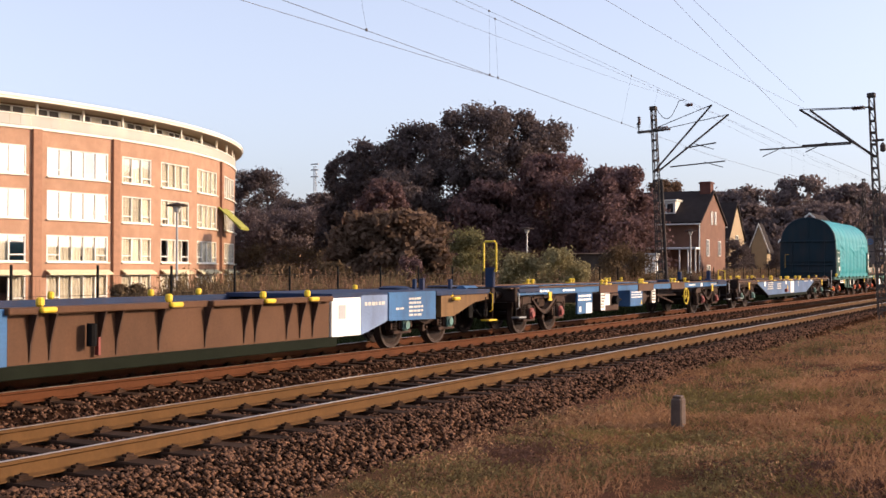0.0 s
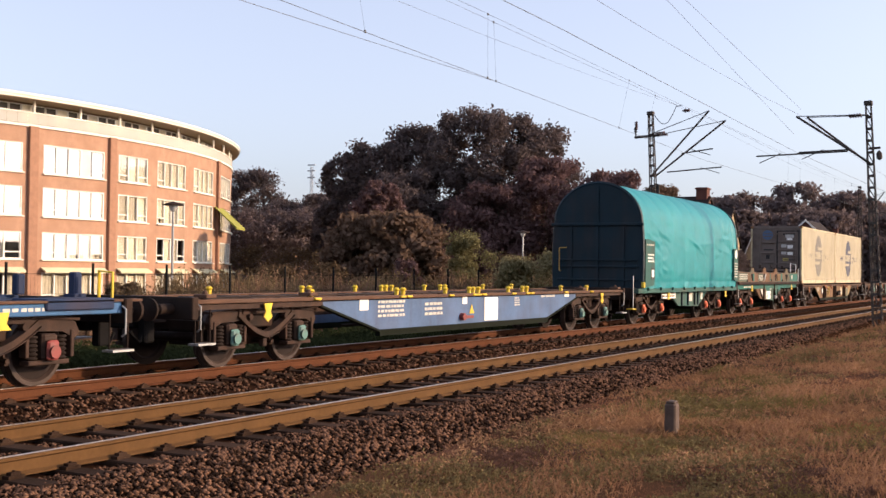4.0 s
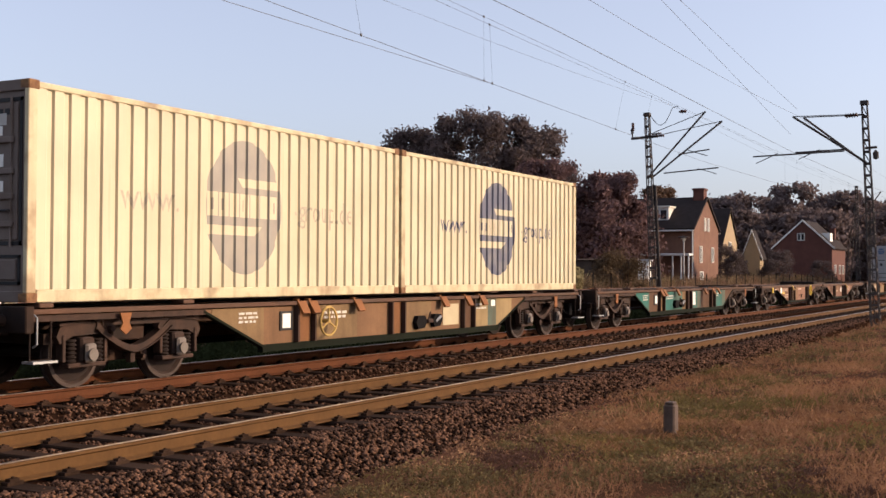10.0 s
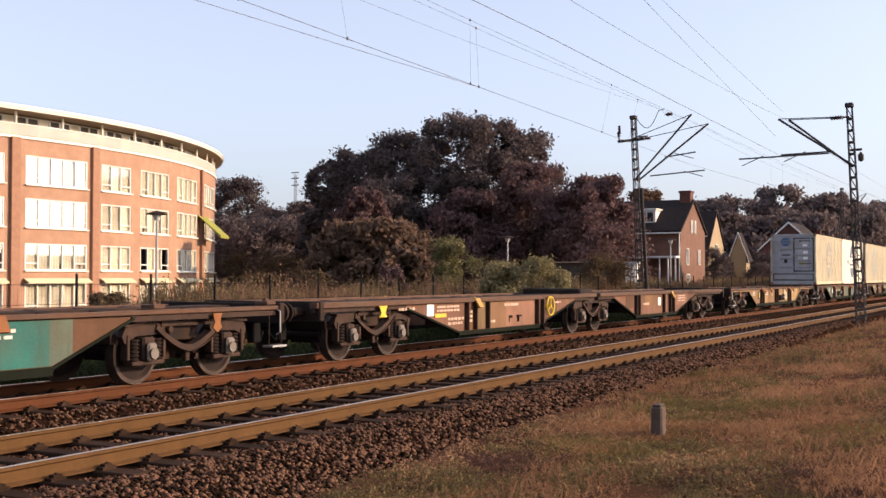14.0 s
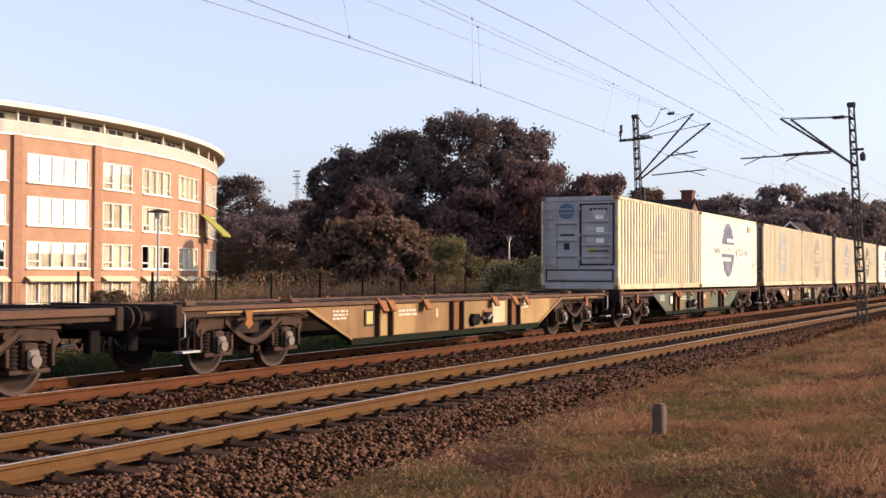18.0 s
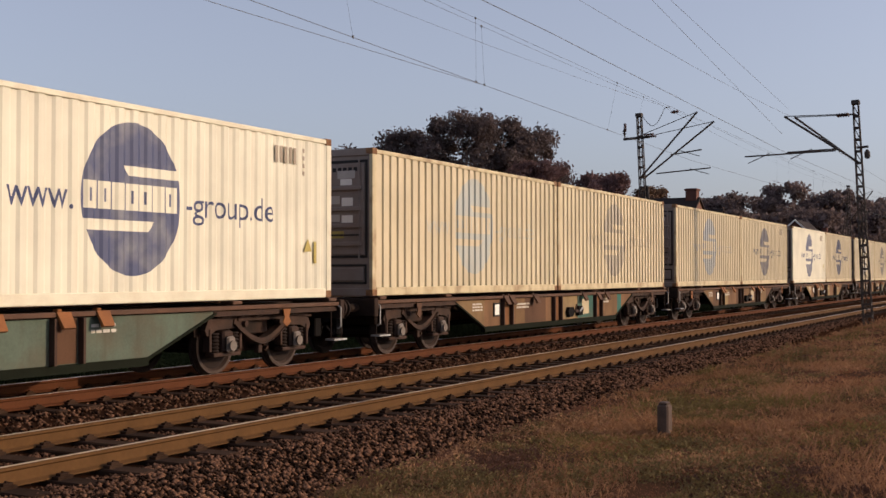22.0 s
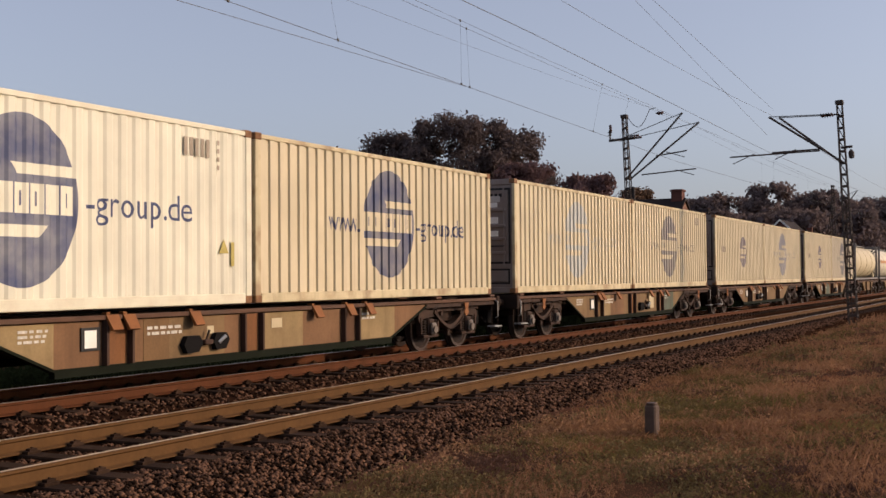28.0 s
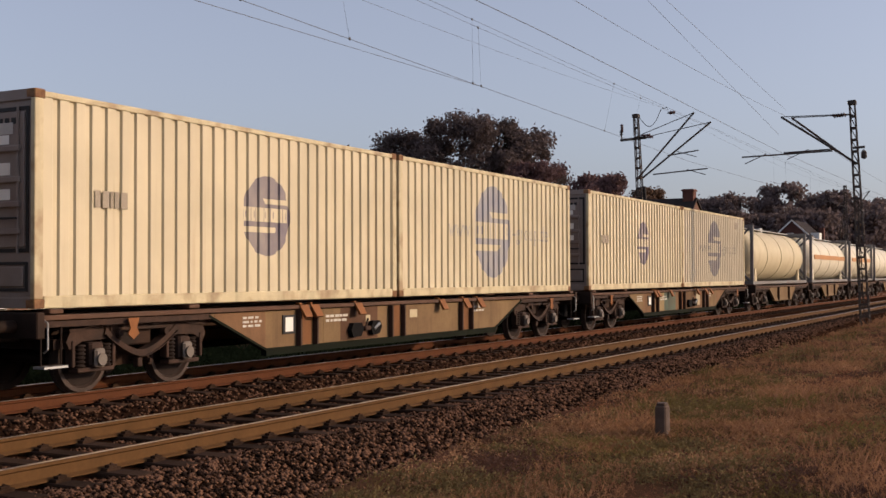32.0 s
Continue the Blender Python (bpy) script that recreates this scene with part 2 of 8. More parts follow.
def build_ground():
    xs = sorted({-4000, -1500, -500, -150, -60, -25} | set(range(-12, 60)) | {64, 70, 80, 95, 115, 150, 220, 400, 900, 2000, 4000})
    ys = sorted({-4000, -1500, -400, -120, -40, -15, -8, -4} | {k * 0.5 for k in range(-6, 14)} | {7, 9, 11, 13, 14, 15, 16, 18, 20, 24, 30, 40, 55, 80, 120, 200, 400, 900, 2000, 4000})
    m = Mesh()
    m.v = [(x, y, ground_z(x, y)) for y in ys for x in xs]
    n = len(xs)
    m.f = [(j * n + i, j * n + i + 1, (j + 1) * n + i + 1, (j + 1) * n + i) for j in range(len(ys) - 1) for i in range(n - 1)]
    solid("ground", m, M_soil, "dry trampled railway field with sparse grass", "ground", "structure", smooth=True)
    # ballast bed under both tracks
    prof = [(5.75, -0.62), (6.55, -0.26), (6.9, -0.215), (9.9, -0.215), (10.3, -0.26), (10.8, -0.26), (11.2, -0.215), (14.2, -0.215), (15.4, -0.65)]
    solid("ballast_bed", Mesh().prism(prof + [(15.4, -0.8), (5.75, -0.8)], "x", -60, 400), M_bed, "rusty brown railway ballast bed, toned dark for shaded gaps", "ballast", "structure")


def rail_mesh(x0, x1, mt):
    p = [(-0.0625, 0), (0.0625, 0), (0.0625, 0.012), (0.012, 0.03), (0.009, 0.12), (0.036, 0.135), (0.036, 0.158), (0.026, 0.165), (-0.026, 0.165), (-0.036, 0.158), (-0.036, 0.135), (-0.009, 0.12), (-0.012, 0.03), (-0.0625, 0.012)]
    return Mesh().prism([(a, b - 0.165) for a, b in p], "x", x0, x1)


build_ground()


def build_track(name, yc, mrail, label):
    tr = thing(name, (0, yc, 0), label, "track", kind="structure")
    for s in (-1, 1):
        r = part("rail", rail_mesh(-60, 400, mrail), mrail, tr, smooth=True, at=(0, s * 0.7535, 0))
        part("rail_head", Mesh().box(-60, 400, -0.022, 0.022, 0.0005, 0.0025), M_railtop, r, "polished running surface")
    return tr


track_near = build_track("track_near", Y_NEAR, M_rail, "railway track with rust-brown rails on worn sleepers")
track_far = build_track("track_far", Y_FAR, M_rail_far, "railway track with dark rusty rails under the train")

# ---- the apartment building ----
BC, BR = (55.4, 100.75), 43.3          # centre and radius of its round front
M_brick = mat("orange_brick", (0.365, 0.214, 0.138), 0.9, var=0.25, scale=1.2, fine=18, bump=0.3, dirt=(0.30, 0.160, 0.098), dirt_amt=0.5, dirt_scale=0.5)
# pier brick, darkened to carry the shadow line along each pier
M_brick_dark = mat("shade_toned_brick", (0.31, 0.165, 0.103), 0.9, var=0.2, fine=18)
M_fascia = mat("white_fascia", (0.72, 0.68, 0.58), 0.6, var=0.12, scale=0.4)
M_winframe = mat("white_window_frame", (0.70, 0.68, 0.62), 0.5, var=0.06)
M_curtain = mat("white_curtain", (0.66, 0.60, 0.46), 0.9, var=0.28, scale=1.1, fine=9, rand=0.5)
# low tone: the dimness of unlit rooms is put into the wall colour
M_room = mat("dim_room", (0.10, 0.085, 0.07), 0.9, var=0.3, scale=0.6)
M_awning = mat("lime_awning_cloth", (0.27, 0.27, 0.045), 0.8, var=0.12)
M_awning_pale = mat("cream_awning_cloth", (0.58, 0.53, 0.34), 0.8, var=0.10)
M_glass_rail = bpy.data.materials.new("balustrade_glass")
M_pane = bpy.data.materials.new("window_glass")
M_pane.use_nodes = True
_n, _l = M_pane.node_tree.nodes, M_pane.node_tree.links
_t, _g, _x = _n.new("ShaderNodeBsdfTransparent"), _n.new("ShaderNodeBsdfGlossy"), _n.new("ShaderNodeMixShader")
_g.inputs["Roughness"].default_value = 0.03
_x.inputs[0].default_value = 0.14
_l.new(_t.outputs[0], _x.inputs[1]), _l.new(_g.outputs[0], _x.inputs[2]), _l.new(_x.outputs[0], _n["Material Output"].inputs[0])


M_glass_rail.use_nodes = True
_n, _l = M_glass_rail.node_tree.nodes, M_glass_rail.node_tree.links
_t, _g, _x = _n.new("ShaderNodeBsdfTransparent"), _n.new("ShaderNodeBsdfDiffuse"), _n.new("ShaderNodeMixShader")
_g.inputs[0].default_value = (0.62, 0.60, 0.54, 1)
_x.inputs[0].default_value = 0.5
_l.new(_t.outputs[0], _x.inputs[1]), _l.new(_g.outputs[0], _x.inputs[2]), _l.new(_x.outputs[0], _n["Material Output"].inputs[0])
M_terrace = mat("tan_terrace_wall", (0.30, 0.20, 0.13), 0.85, var=0.3, scale=0.5)


def arc(deg, r, z):
    a = radians(deg)
    return (BC[0] + r * math.cos(a), BC[1] + r * math.sin(a), z)


def build_apartments():
    ab = thing("apartment_building", (0, 0, 0), "curved orange-brick apartment building with white windows and roof terrace", "building")
    cols = [(-129.5, -123.5), (-121.5, -117.3), (-115.5, -109.6), (-107.8, -102.6), (-101.0, -96.4), (-94.4, -87.5), (-85.6, -81.2), (-79.6, -74.0), (-72.0, -66.0), (-62.8, -55.5), (-52.5, -46.5), (-43.5, -38)]
    piers = [-95.5, -86.6, -64.3, -108.7, -122.5, -40]
    rows = [(-0.75, 1.15), (1.98, 3.72), (4.73, 6.59), (7.48, 9.34)]
    top, bottom = 10.45, -1.4
    wall = Mesh()

    def quad(a0, a1, z0, z1, r):
        k = max(1, int((a1 - a0) / 1.5))
        for i in range(k):
            p, q = a0 + (a1 - a0) * i / k, a0 + (a1 - a0) * (i + 1) / k
            wall.add([arc(p, r, z0), arc(q, r, z0), arc(q, r, z1), arc(p, r, z1)], [(0, 1, 2, 3)])
    lo = -140.0
    zs = [bottom] + [z for r in rows for z in r] + [top]
    for a0, a1 in cols + [(-30, -30)]:
        quad(lo, a0, bottom, top, BR)
        if a1 > a0:
            for i in range(0, len(zs) - 1, 2):
                quad(a0, a1, zs[i], zs[i + 1], BR)
            for z0, z1 in rows:      # reveals
                o, n_ = BR, BR - 0.3
                wall.add([arc(a0, o, z0), arc(a0, n_, z0), arc(a0, n_, z1), arc(a0, o, z1)], [(0, 1, 2, 3)])
                wall.add([arc(a1, o, z0), arc(a1, n_, z0), arc(a1, n_, z1), arc(a1, o, z1)], [(3, 2, 1, 0)])
                wall.add([arc(a0, o, z0), arc(a1, o, z0), arc(a1, n_, z0), arc(a0, n_, z0)], [(0, 1, 2, 3)])
                wall.add([arc(a0, o, z1), arc(a1, o, z1), arc(a1, n_, z1), arc(a0, n_, z1)], [(3, 2, 1, 0)])
        lo = a1
    part("wall", wall, M_brick, ab)
    for p in piers:
        m = Mesh()
        for s in (0,):
            a0, a1 = p - 0.42, p + 0.42
            v = [arc(a, r, z) for z in (bottom, top - 0.05) for a, r in ((a0, BR - 0.05), (a0, BR + 0.22), (a1, BR + 0.22), (a1, BR - 0.05))]
            m.add(v, [(0, 1, 5, 4), (1, 2, 6, 5), (2, 3, 7, 6), (4, 5, 6, 7)])
        part("brick_pier", m, M_brick_dark, ab, "projecting brick pier, toned darker for its shadow line")
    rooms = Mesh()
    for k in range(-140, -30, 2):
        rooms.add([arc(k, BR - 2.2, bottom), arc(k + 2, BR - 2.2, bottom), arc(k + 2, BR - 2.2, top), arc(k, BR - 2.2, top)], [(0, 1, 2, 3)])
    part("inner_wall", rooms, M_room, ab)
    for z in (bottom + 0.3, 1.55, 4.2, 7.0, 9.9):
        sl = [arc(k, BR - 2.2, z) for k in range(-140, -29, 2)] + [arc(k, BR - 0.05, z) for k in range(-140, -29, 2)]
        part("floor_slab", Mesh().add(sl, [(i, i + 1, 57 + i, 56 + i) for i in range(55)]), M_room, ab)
    rr = random.Random(5)
    for ci, (a0, a1) in enumerate(cols):
        for ri, (z0, z1) in enumerate(rows):
            mid = (a0 + a1) / 2
            c = Vector(arc(mid, BR - 0.12, 0))
            w = (a1 - a0) / 2 * math.pi / 180 * BR
            wide = w > 2.4
            n_p = 5 if wide else 4 if w > 2 else 3
            fr = Mesh()
            t = 0.09
            fr.box(-w, w, -0.06, 0.06, z0, z0 + t), fr.box(-w, w, -0.06, 0.06, z1 - t, z1)
            for i in range(n_p + 1):
                x = -w + (2 * w - t) * i / n_p
                fr.box(x, x + t, -0.06, 0.06, z0 + t, z1 - t)
            for i in (0, n_p - 1):      # low transom in the outer lights
                x = -w + (2 * w - t) * i / n_p
                fr.box(x + t, x + (2 * w - t) / n_p, -0.05, 0.05, z0 + 0.42, z0 + 0.50)
            win = part("window", fr, M_winframe, ab, "white multi-light window" if not wide else "wide white window with curtains")
            win.matrix_basis = Matrix.Translation((c.x, c.y, 0)) @ pose(0, 0, 0, 0, 0, mid + 90)
            part("window_sill", Mesh().box(-w - 0.08, w + 0.08, -0.24, 0.0, z0 - 0.08, z0 - 0.003, 0.01), M_fascia, win)
            for i in range(n_p):
                x0, x1 = -w + (2 * w - t) * i / n_p + t, -w + (2 * w - t) * (i + 1) / n_p
                pn = part("pane", Mesh().box(x0, x1, -0.012, -0.004, z0 + t, z1 - t), M_pane, win)
                pn.visible_shadow = False
                if rr.random() < (0.95 if wide else 0.93):
                    cu = Mesh()
                    k = 8
                    for j in range(k):
                        xa, xb = x0 - 0.05 + (x1 - x0 + 0.1) * j / k, x0 - 0.05 + (x1 - x0 + 0.1) * (j + 1) / k
                        ya, yb = 0.09 + 0.035 * (j % 2), 0.09 + 0.035 * ((j + 1) % 2)
                        zl = z0 if rr.random() < 0.97 else z0 + 0.4
                        cu.add([(xa, ya, zl), (xb, yb, zl), (xb, yb, z1), (xa, ya, z1)], [(0, 1, 2, 3)])
                    part("curtain", cu, M_curtain, win, "white net curtain")
            if ri == 0 and ci > 3:
                aw = Mesh().prism([(-0.55, 1.24), (-0.12, 1.48), (-0.12, 1.42), (-0.55, 1.14)], "x", -w - 0.1, w + 0.1)
                part("awning", aw, M_awning_pale, win, "rolled-out cream window awning", at=(0, 0, 0))
    # the open lime awning
    a = -63.6
    c = Vector(arc(a, BR, 0))
    aw = part("lime_awning", Mesh().prism([(-1.9, 4.95), (-0.05, 6.6), (-0.05, 6.54), (-1.9, 4.75)], "x", -1.6, 1.6), M_awning, ab, "open lime-green sun awning")
    aw.matrix_basis = Matrix.Translation((c.x, c.y, 0)) @ pose(0, 0, 0, 0, 0, a + 90)
    # roof terrace: slab edge, balustrade, posts, set-back storey, roof
    def ring(name, r0, r1, z0, z1, mt, label=""):
        m = Mesh()
        v = [arc(k, r, z) for k in range(-140, -29, 2) for r in (r0, r1) for z in (z0, z1)]
        f = [tuple(4 * i + q for q in c) for i in range(55) for c in ((2, 6, 7, 3), (0, 1, 5, 4), (1, 3, 7, 5), (0, 4, 6, 2))]
        return part(name, m.add(v, f), mt, ab, label)
    ring("slab_edge", BR - 1, BR + 0.12, 10.36, 10.52, M_fascia, "white slab edge")
    for k in range(-140, -30, 1):
        if True:
            m = Mesh()
            v = [arc(k + d, r, z) for d in (0.03, 0.97) for r in (BR - 0.03, BR + 0.02) for z in (10.56, 11.25)]
            m.add(v, [(2, 6, 7, 3), (0, 1, 5, 4), (1, 3, 7, 5), (0, 4, 6, 2)])
            part("balustrade_panel", m, M_glass_rail, ab)
    ring("handrail", BR - 0.05, BR + 0.04, 11.25, 11.31, M_fascia)
    for k in range(-10, 12):
        p = arc(-95.3 + 4.95 * k, BR - 0.12, 0)
        part("terrace_post", Mesh().cyl((p[0], p[1], 10.5), (p[0], p[1], 12.06), 0.09, 8), M_fascia, ab)
    ring("set_back_wall", BR - 3, BR - 1.2, 10.5, 12.05, M_terrace, "tan set-back storey under the roof")
    for k in range(-46, 28):
        a = -95 + 1.25 * k
        c = Vector(arc(a, BR - 1.15, 0))
        # solid door leaves; two in three take the darkened room colour as glazing
        w = part("terrace_window", Mesh().box(-0.38, 0.38, -0.03, 0.03, 10.62, 11.86), M_curtain if k % 3 == 0 else M_room, ab, "glazed terrace door")
        w.matrix_basis = Matrix.Translation((c.x, c.y, 0)) @ pose(0, 0, 0, 0, 0, a + 90)
        part("mullion", Mesh().box(-0.45, -0.38, -0.06, 0.05, 10.6, 11.9).box(0.38, 0.45, -0.06, 0.05, 10.6, 11.9).box(-0.38, 0.38, -0.06, 0.05, 11.86, 11.92), M_winframe, w)
    m = Mesh()
    cols_r = [(BR + 0.55, 12.03), (BR + 0.66, 12.07), (BR + 0.66, 12.20), (BR + 0.72, 12.22), (BR + 0.72, 12.35), (BR + 0.6, 12.41), (BR - 6, 12.5)]
    for k in range(-140, -30, 2):
        for (r0, z0), (r1, z1) in zip(cols_r, cols_r[1:]):
            m.add([arc(k, r0, z0), arc(k + 2, r0, z0), arc(k + 2, r1, z1), arc(k, r1, z1)], [(0, 1, 2, 3)])
    part("roof", m, M_fascia, ab, "white overhanging flat roof edge")
    sf = [arc(k, BR + 0.62, 12.035) for k in range(-140, -29, 2)] + [arc(k, BR - 3, 12.035) for k in range(-30, -141, -2)]
    M_soffit = mat("pale_tan_soffit", (0.42, 0.33, 0.23), 0.8, var=0.12)
    ns = len(sf) // 2
    part("roof_soffit", Mesh().add(sf, [(i, 2 * ns - 1 - i, 2 * ns - 2 - i, i + 1) for i in range(ns - 1)]), M_soffit, ab, "tan roof underside")
    # plain back of the block
    b = Mesh()
    p0, p1 = arc(-140, BR, 0), arc(-30, BR, 0)
    b.prism([(p0[0], p0[1]), (p1[0], p1[1]), (p1[0] + 2, p1[1] + 14), (p0[0] - 2, p0[1] + 14)], "z", bottom, 12.4)
    part("rear_block", b, M_brick, ab)


build_apartments()

# ---- trees ----
M_bark = mat("bark", (0.09, 0.065, 0.045), 0.95, var=0.4, scale=4, bump=0.6)
LEAF = {
    "dark": leaf_mat("dark_leaves", (0.120, 0.093, 0.088)),
    "copper": leaf_mat("copper_leaves", (0.152, 0.094, 0.090)),
    "brown": leaf_mat("brown_green_leaves", (0.160, 0.104, 0.072)),
    "green": leaf_mat("bush_leaves", (0.195, 0.170, 0.082)),
    "light": leaf_mat("hedge_leaves", (0.300, 0.250, 0.130)),
    "shrub": leaf_mat("shrub_leaves", (0.130, 0.088, 0.052)),
    # paler, greyer leaves: the haze of distance is mixed into this colour
    "far": leaf_mat("haze_toned_leaves", (0.172, 0.130, 0.122)),
}


def leaf_cloud(blobs, per, size, g):
    """Leaf quads scattered over the shells of clumps."""
    P, N = [], []
    for c, r in blobs:
        d = g.normal(size=(per, 3))
        d /= np.linalg.norm(d, axis=1)[:, None]
        reach = np.where(g.random((per, 1)) < 0.14, g.uniform(1.0, 1.5, (per, 1)), g.uniform(0.4, 1.1, (per, 1)))      # loose sprays stand out of the clump
        P.append(np.array(c) + d * (r * reach) * np.array([1, 1, 0.85]))
        N.append(d + g.normal(0, 0.7, (per, 3)))
    P, N = np.concatenate(P), np.concatenate(N)
    N /= np.linalg.norm(N, axis=1)[:, None]
    U = np.cross(N, g.normal(size=N.shape))
    U /= np.linalg.norm(U, axis=1)[:, None] + 1e-9
    V = np.cross(N, U)
    s = (size * g.uniform(0.6, 1.4, len(P)))[:, None]
    v = np.stack([P - U * s, P - V * s * 0.55, P + U * s, P + V * s * 0.55], 1).reshape(-1, 3)
    return v, np.arange(len(P) * 4).reshape(-1, 4)


def build_tree(kind, x, y, h, w, seed, name, label, cat="tree", base=-0.9):
    """A tapered trunk with limbs and an uneven crown of leaf clumps."""
    g = np.random.default_rng(seed)
    t = thing(name, (x, y, base), label, cat, "trees behind the fence" if cat == "tree" else "bushes behind the fence")
    low = cat == "bush"
    R = w / 2
    blobs, tr = [], Mesh()
    z0 = 0.02 * h if low else 0.06 * h
    nb = 84 if not low else 34
    tr.cyl((0, 0, -0.2), (0.1, 0, h * 0.5), 0.05 * R + 0.12, 8, 0.03 * R + 0.07)
    for i in range(nb):
        f = (i + 0.5) / nb
        zz = z0 + (h - z0) * f
        wid = R * math.sqrt(max(0.0, 1 - ((f - 0.42) / 0.62) ** 2)) if not low else R * math.sqrt(max(0.0, 1 - (f * 0.95) ** 2))
        a, q = g.uniform(0, 6.28), math.sqrt(g.uniform(0.1, 1)) * 0.9
        r = R * g.uniform(0.15, 0.34) * (0.75 if f > 0.8 else 1) if not low else min(R, h) * g.uniform(0.16, 0.34)
        c = (math.cos(a) * wid * q, math.sin(a) * wid * q, max(r * 0.5, min(zz, h - r * 0.85)))
        blobs.append((c, r))
        if i % 6 == 0 and not low:
            tr.cyl((0.05, 0, h * g.uniform(0.15, 0.42)), c, 0.09, 5, 0.03)
    part("trunk", tr, M_bark, t)
    far = x > 135
    per = (300 if not far else 105) if not low else 300
    v, f = leaf_cloud(blobs, per, (0.17 if not far else 0.31) if not low else 0.062, g)
    part("crown", stuff_mesh("crown", v, f, LEAF[kind]), None, t)
    return t


TREES = [
    ("dark", 114.0, 89.2, 14.8, 9.9), ("dark", 109.9, 80.7, 10.6, 8.4), ("dark", 109.2, 75.8, 11.1, 7.6), ("dark", 95.3, 62.9, 13.9, 6.6),
    ("dark", 95.6, 59.2, 15.0, 9.7), ("dark", 94.7, 54.7, 16.3, 9.7), ("dark", 94.4, 49.3, 17.6, 11.1), ("dark", 94.9, 45.4, 17.1, 10.4),
    ("dark", 99.1, 43.5, 16.3, 9.7), ("copper", 91.7, 39.3, 12.4, 8.7), ("copper", 90.0, 33.3, 10.9, 9.0), ("copper", 77.5, 47.9, 9.5, 4.8),
    ("brown", 49.0, 31.2, 5.2, 4.5), ("brown", 49.1, 29.0, 5.3, 4.7), ("brown", 116.1, 37.3, 11.6, 6.1), ("dark", 100.1, 67.2, 10.3, 5.6),
    ("copper", 88.0, 43.3, 9.9, 8.0), ("dark", 88.0, 51.8, 11.3, 8.7),
]
BUSHES = [
    ("green", 46.2, 23.8, 4.1, 3.2), ("light", 41.7, 19.5, 2.9, 2.4), ("light", 42.5, 18.0, 3.1, 2.8), ("dark", 99.5, 25.4, 4.4, 2.6), ("dark", 113.5, 28.0, 4.4, 2.6), ("dark", 109.5, 28.4, 5.2, 4.0), ("dark", 134.0, 24.0, 4.0, 3.6), ("dark", 115.5, 25.6, 3.8, 3.4), ("dark", 114.5, 29.9, 3.6, 3.0), ("dark", 122.5, 26.4, 5.0, 4.6), ("shrub", 29.9, 29.0, 1.7, 1.8), ("shrub", 29.2, 26.0, 1.45, 1.5),
    ("shrub", 30.5, 25.8, 1.5, 1.5), ("copper", 38.9, 22.8, 2.7, 1.6), ("shrub", 37.4, 25.5, 2.5, 2.4), ("shrub", 35.6, 26.7, 2.4, 2.6), ("shrub", 57.0, 20.6, 3.5, 4.0), ("shrub", 58.0, 27.0, 3.2, 4.0), ("shrub", 52.0, 35.0, 3.4, 4.6), ("shrub", 84.0, 66.0, 4.6, 7.0), ("shrub", 86.0, 62.0, 4.4, 7.0), ("shrub", 82.0, 54.0, 4.0, 7.0),
]
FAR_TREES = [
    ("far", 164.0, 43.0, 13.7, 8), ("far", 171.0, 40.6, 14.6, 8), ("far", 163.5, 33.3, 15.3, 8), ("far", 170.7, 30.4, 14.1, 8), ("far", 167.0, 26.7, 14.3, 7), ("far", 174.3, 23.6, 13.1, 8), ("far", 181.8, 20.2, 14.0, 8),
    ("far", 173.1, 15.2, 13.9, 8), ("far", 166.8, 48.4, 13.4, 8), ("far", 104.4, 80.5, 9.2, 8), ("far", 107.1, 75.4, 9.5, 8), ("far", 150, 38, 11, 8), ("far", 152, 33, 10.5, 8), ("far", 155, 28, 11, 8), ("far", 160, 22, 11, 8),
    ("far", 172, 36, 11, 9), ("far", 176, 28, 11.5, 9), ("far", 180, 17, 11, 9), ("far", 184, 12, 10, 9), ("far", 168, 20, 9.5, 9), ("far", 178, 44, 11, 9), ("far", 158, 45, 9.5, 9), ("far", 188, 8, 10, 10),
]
NAMES = {"dark": ("dark green broadleaf tree with a dense crown", "broadleaf_tree"), "copper": ("dark copper-leaved broadleaf tree", "copper_tree"), "brown": ("brownish autumn tree with a round crown", "autumn_tree"), "far": ("distant broadleaf tree with haze in its leaf colour", "distant_tree")}
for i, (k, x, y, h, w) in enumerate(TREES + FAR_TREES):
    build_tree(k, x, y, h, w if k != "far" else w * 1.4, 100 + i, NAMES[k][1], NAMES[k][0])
for i, (k, x, y, h, w) in enumerate(BUSHES):
    build_tree(k, x, y, h, w, 300 + i, "bush", {"green": "round green leafy bush", "light": "pale green overgrown hedge bush", "shrub": "dark green scrubby shrub by the fence", "dark": "dark evergreen garden shrub", "copper": "reddish dry autumn shrub"}[k], "bush", -0.7)

# ---- houses ----
M_roof = mat("dark_roof_tiles", (0.030, 0.022, 0.020), 0.9, var=0.3, scale=2, fine=14, bump=0.6, spec=0.15)
M_house = mat("brown_house_brick", (0.16, 0.08, 0.052), 0.9, var=0.25, scale=1.5, fine=20, bump=0.3)
M_house_red = mat("dark_red_brick", (0.11, 0.042, 0.03), 0.9, var=0.25, scale=1.5, fine=20, bump=0.3)
M_cream = mat("cream_render", (0.33, 0.24, 0.14), 0.85, var=0.12)
M_wood_dark = mat("dark_shed_boards", (0.06, 0.045, 0.035), 0.9, var=0.35)
M_dark_glass = glass_mat("dark_window_glass")
M_galv = mat("galvanised_steel", (0.33, 0.33, 0.33), 0.5, 0.6, var=0.15)


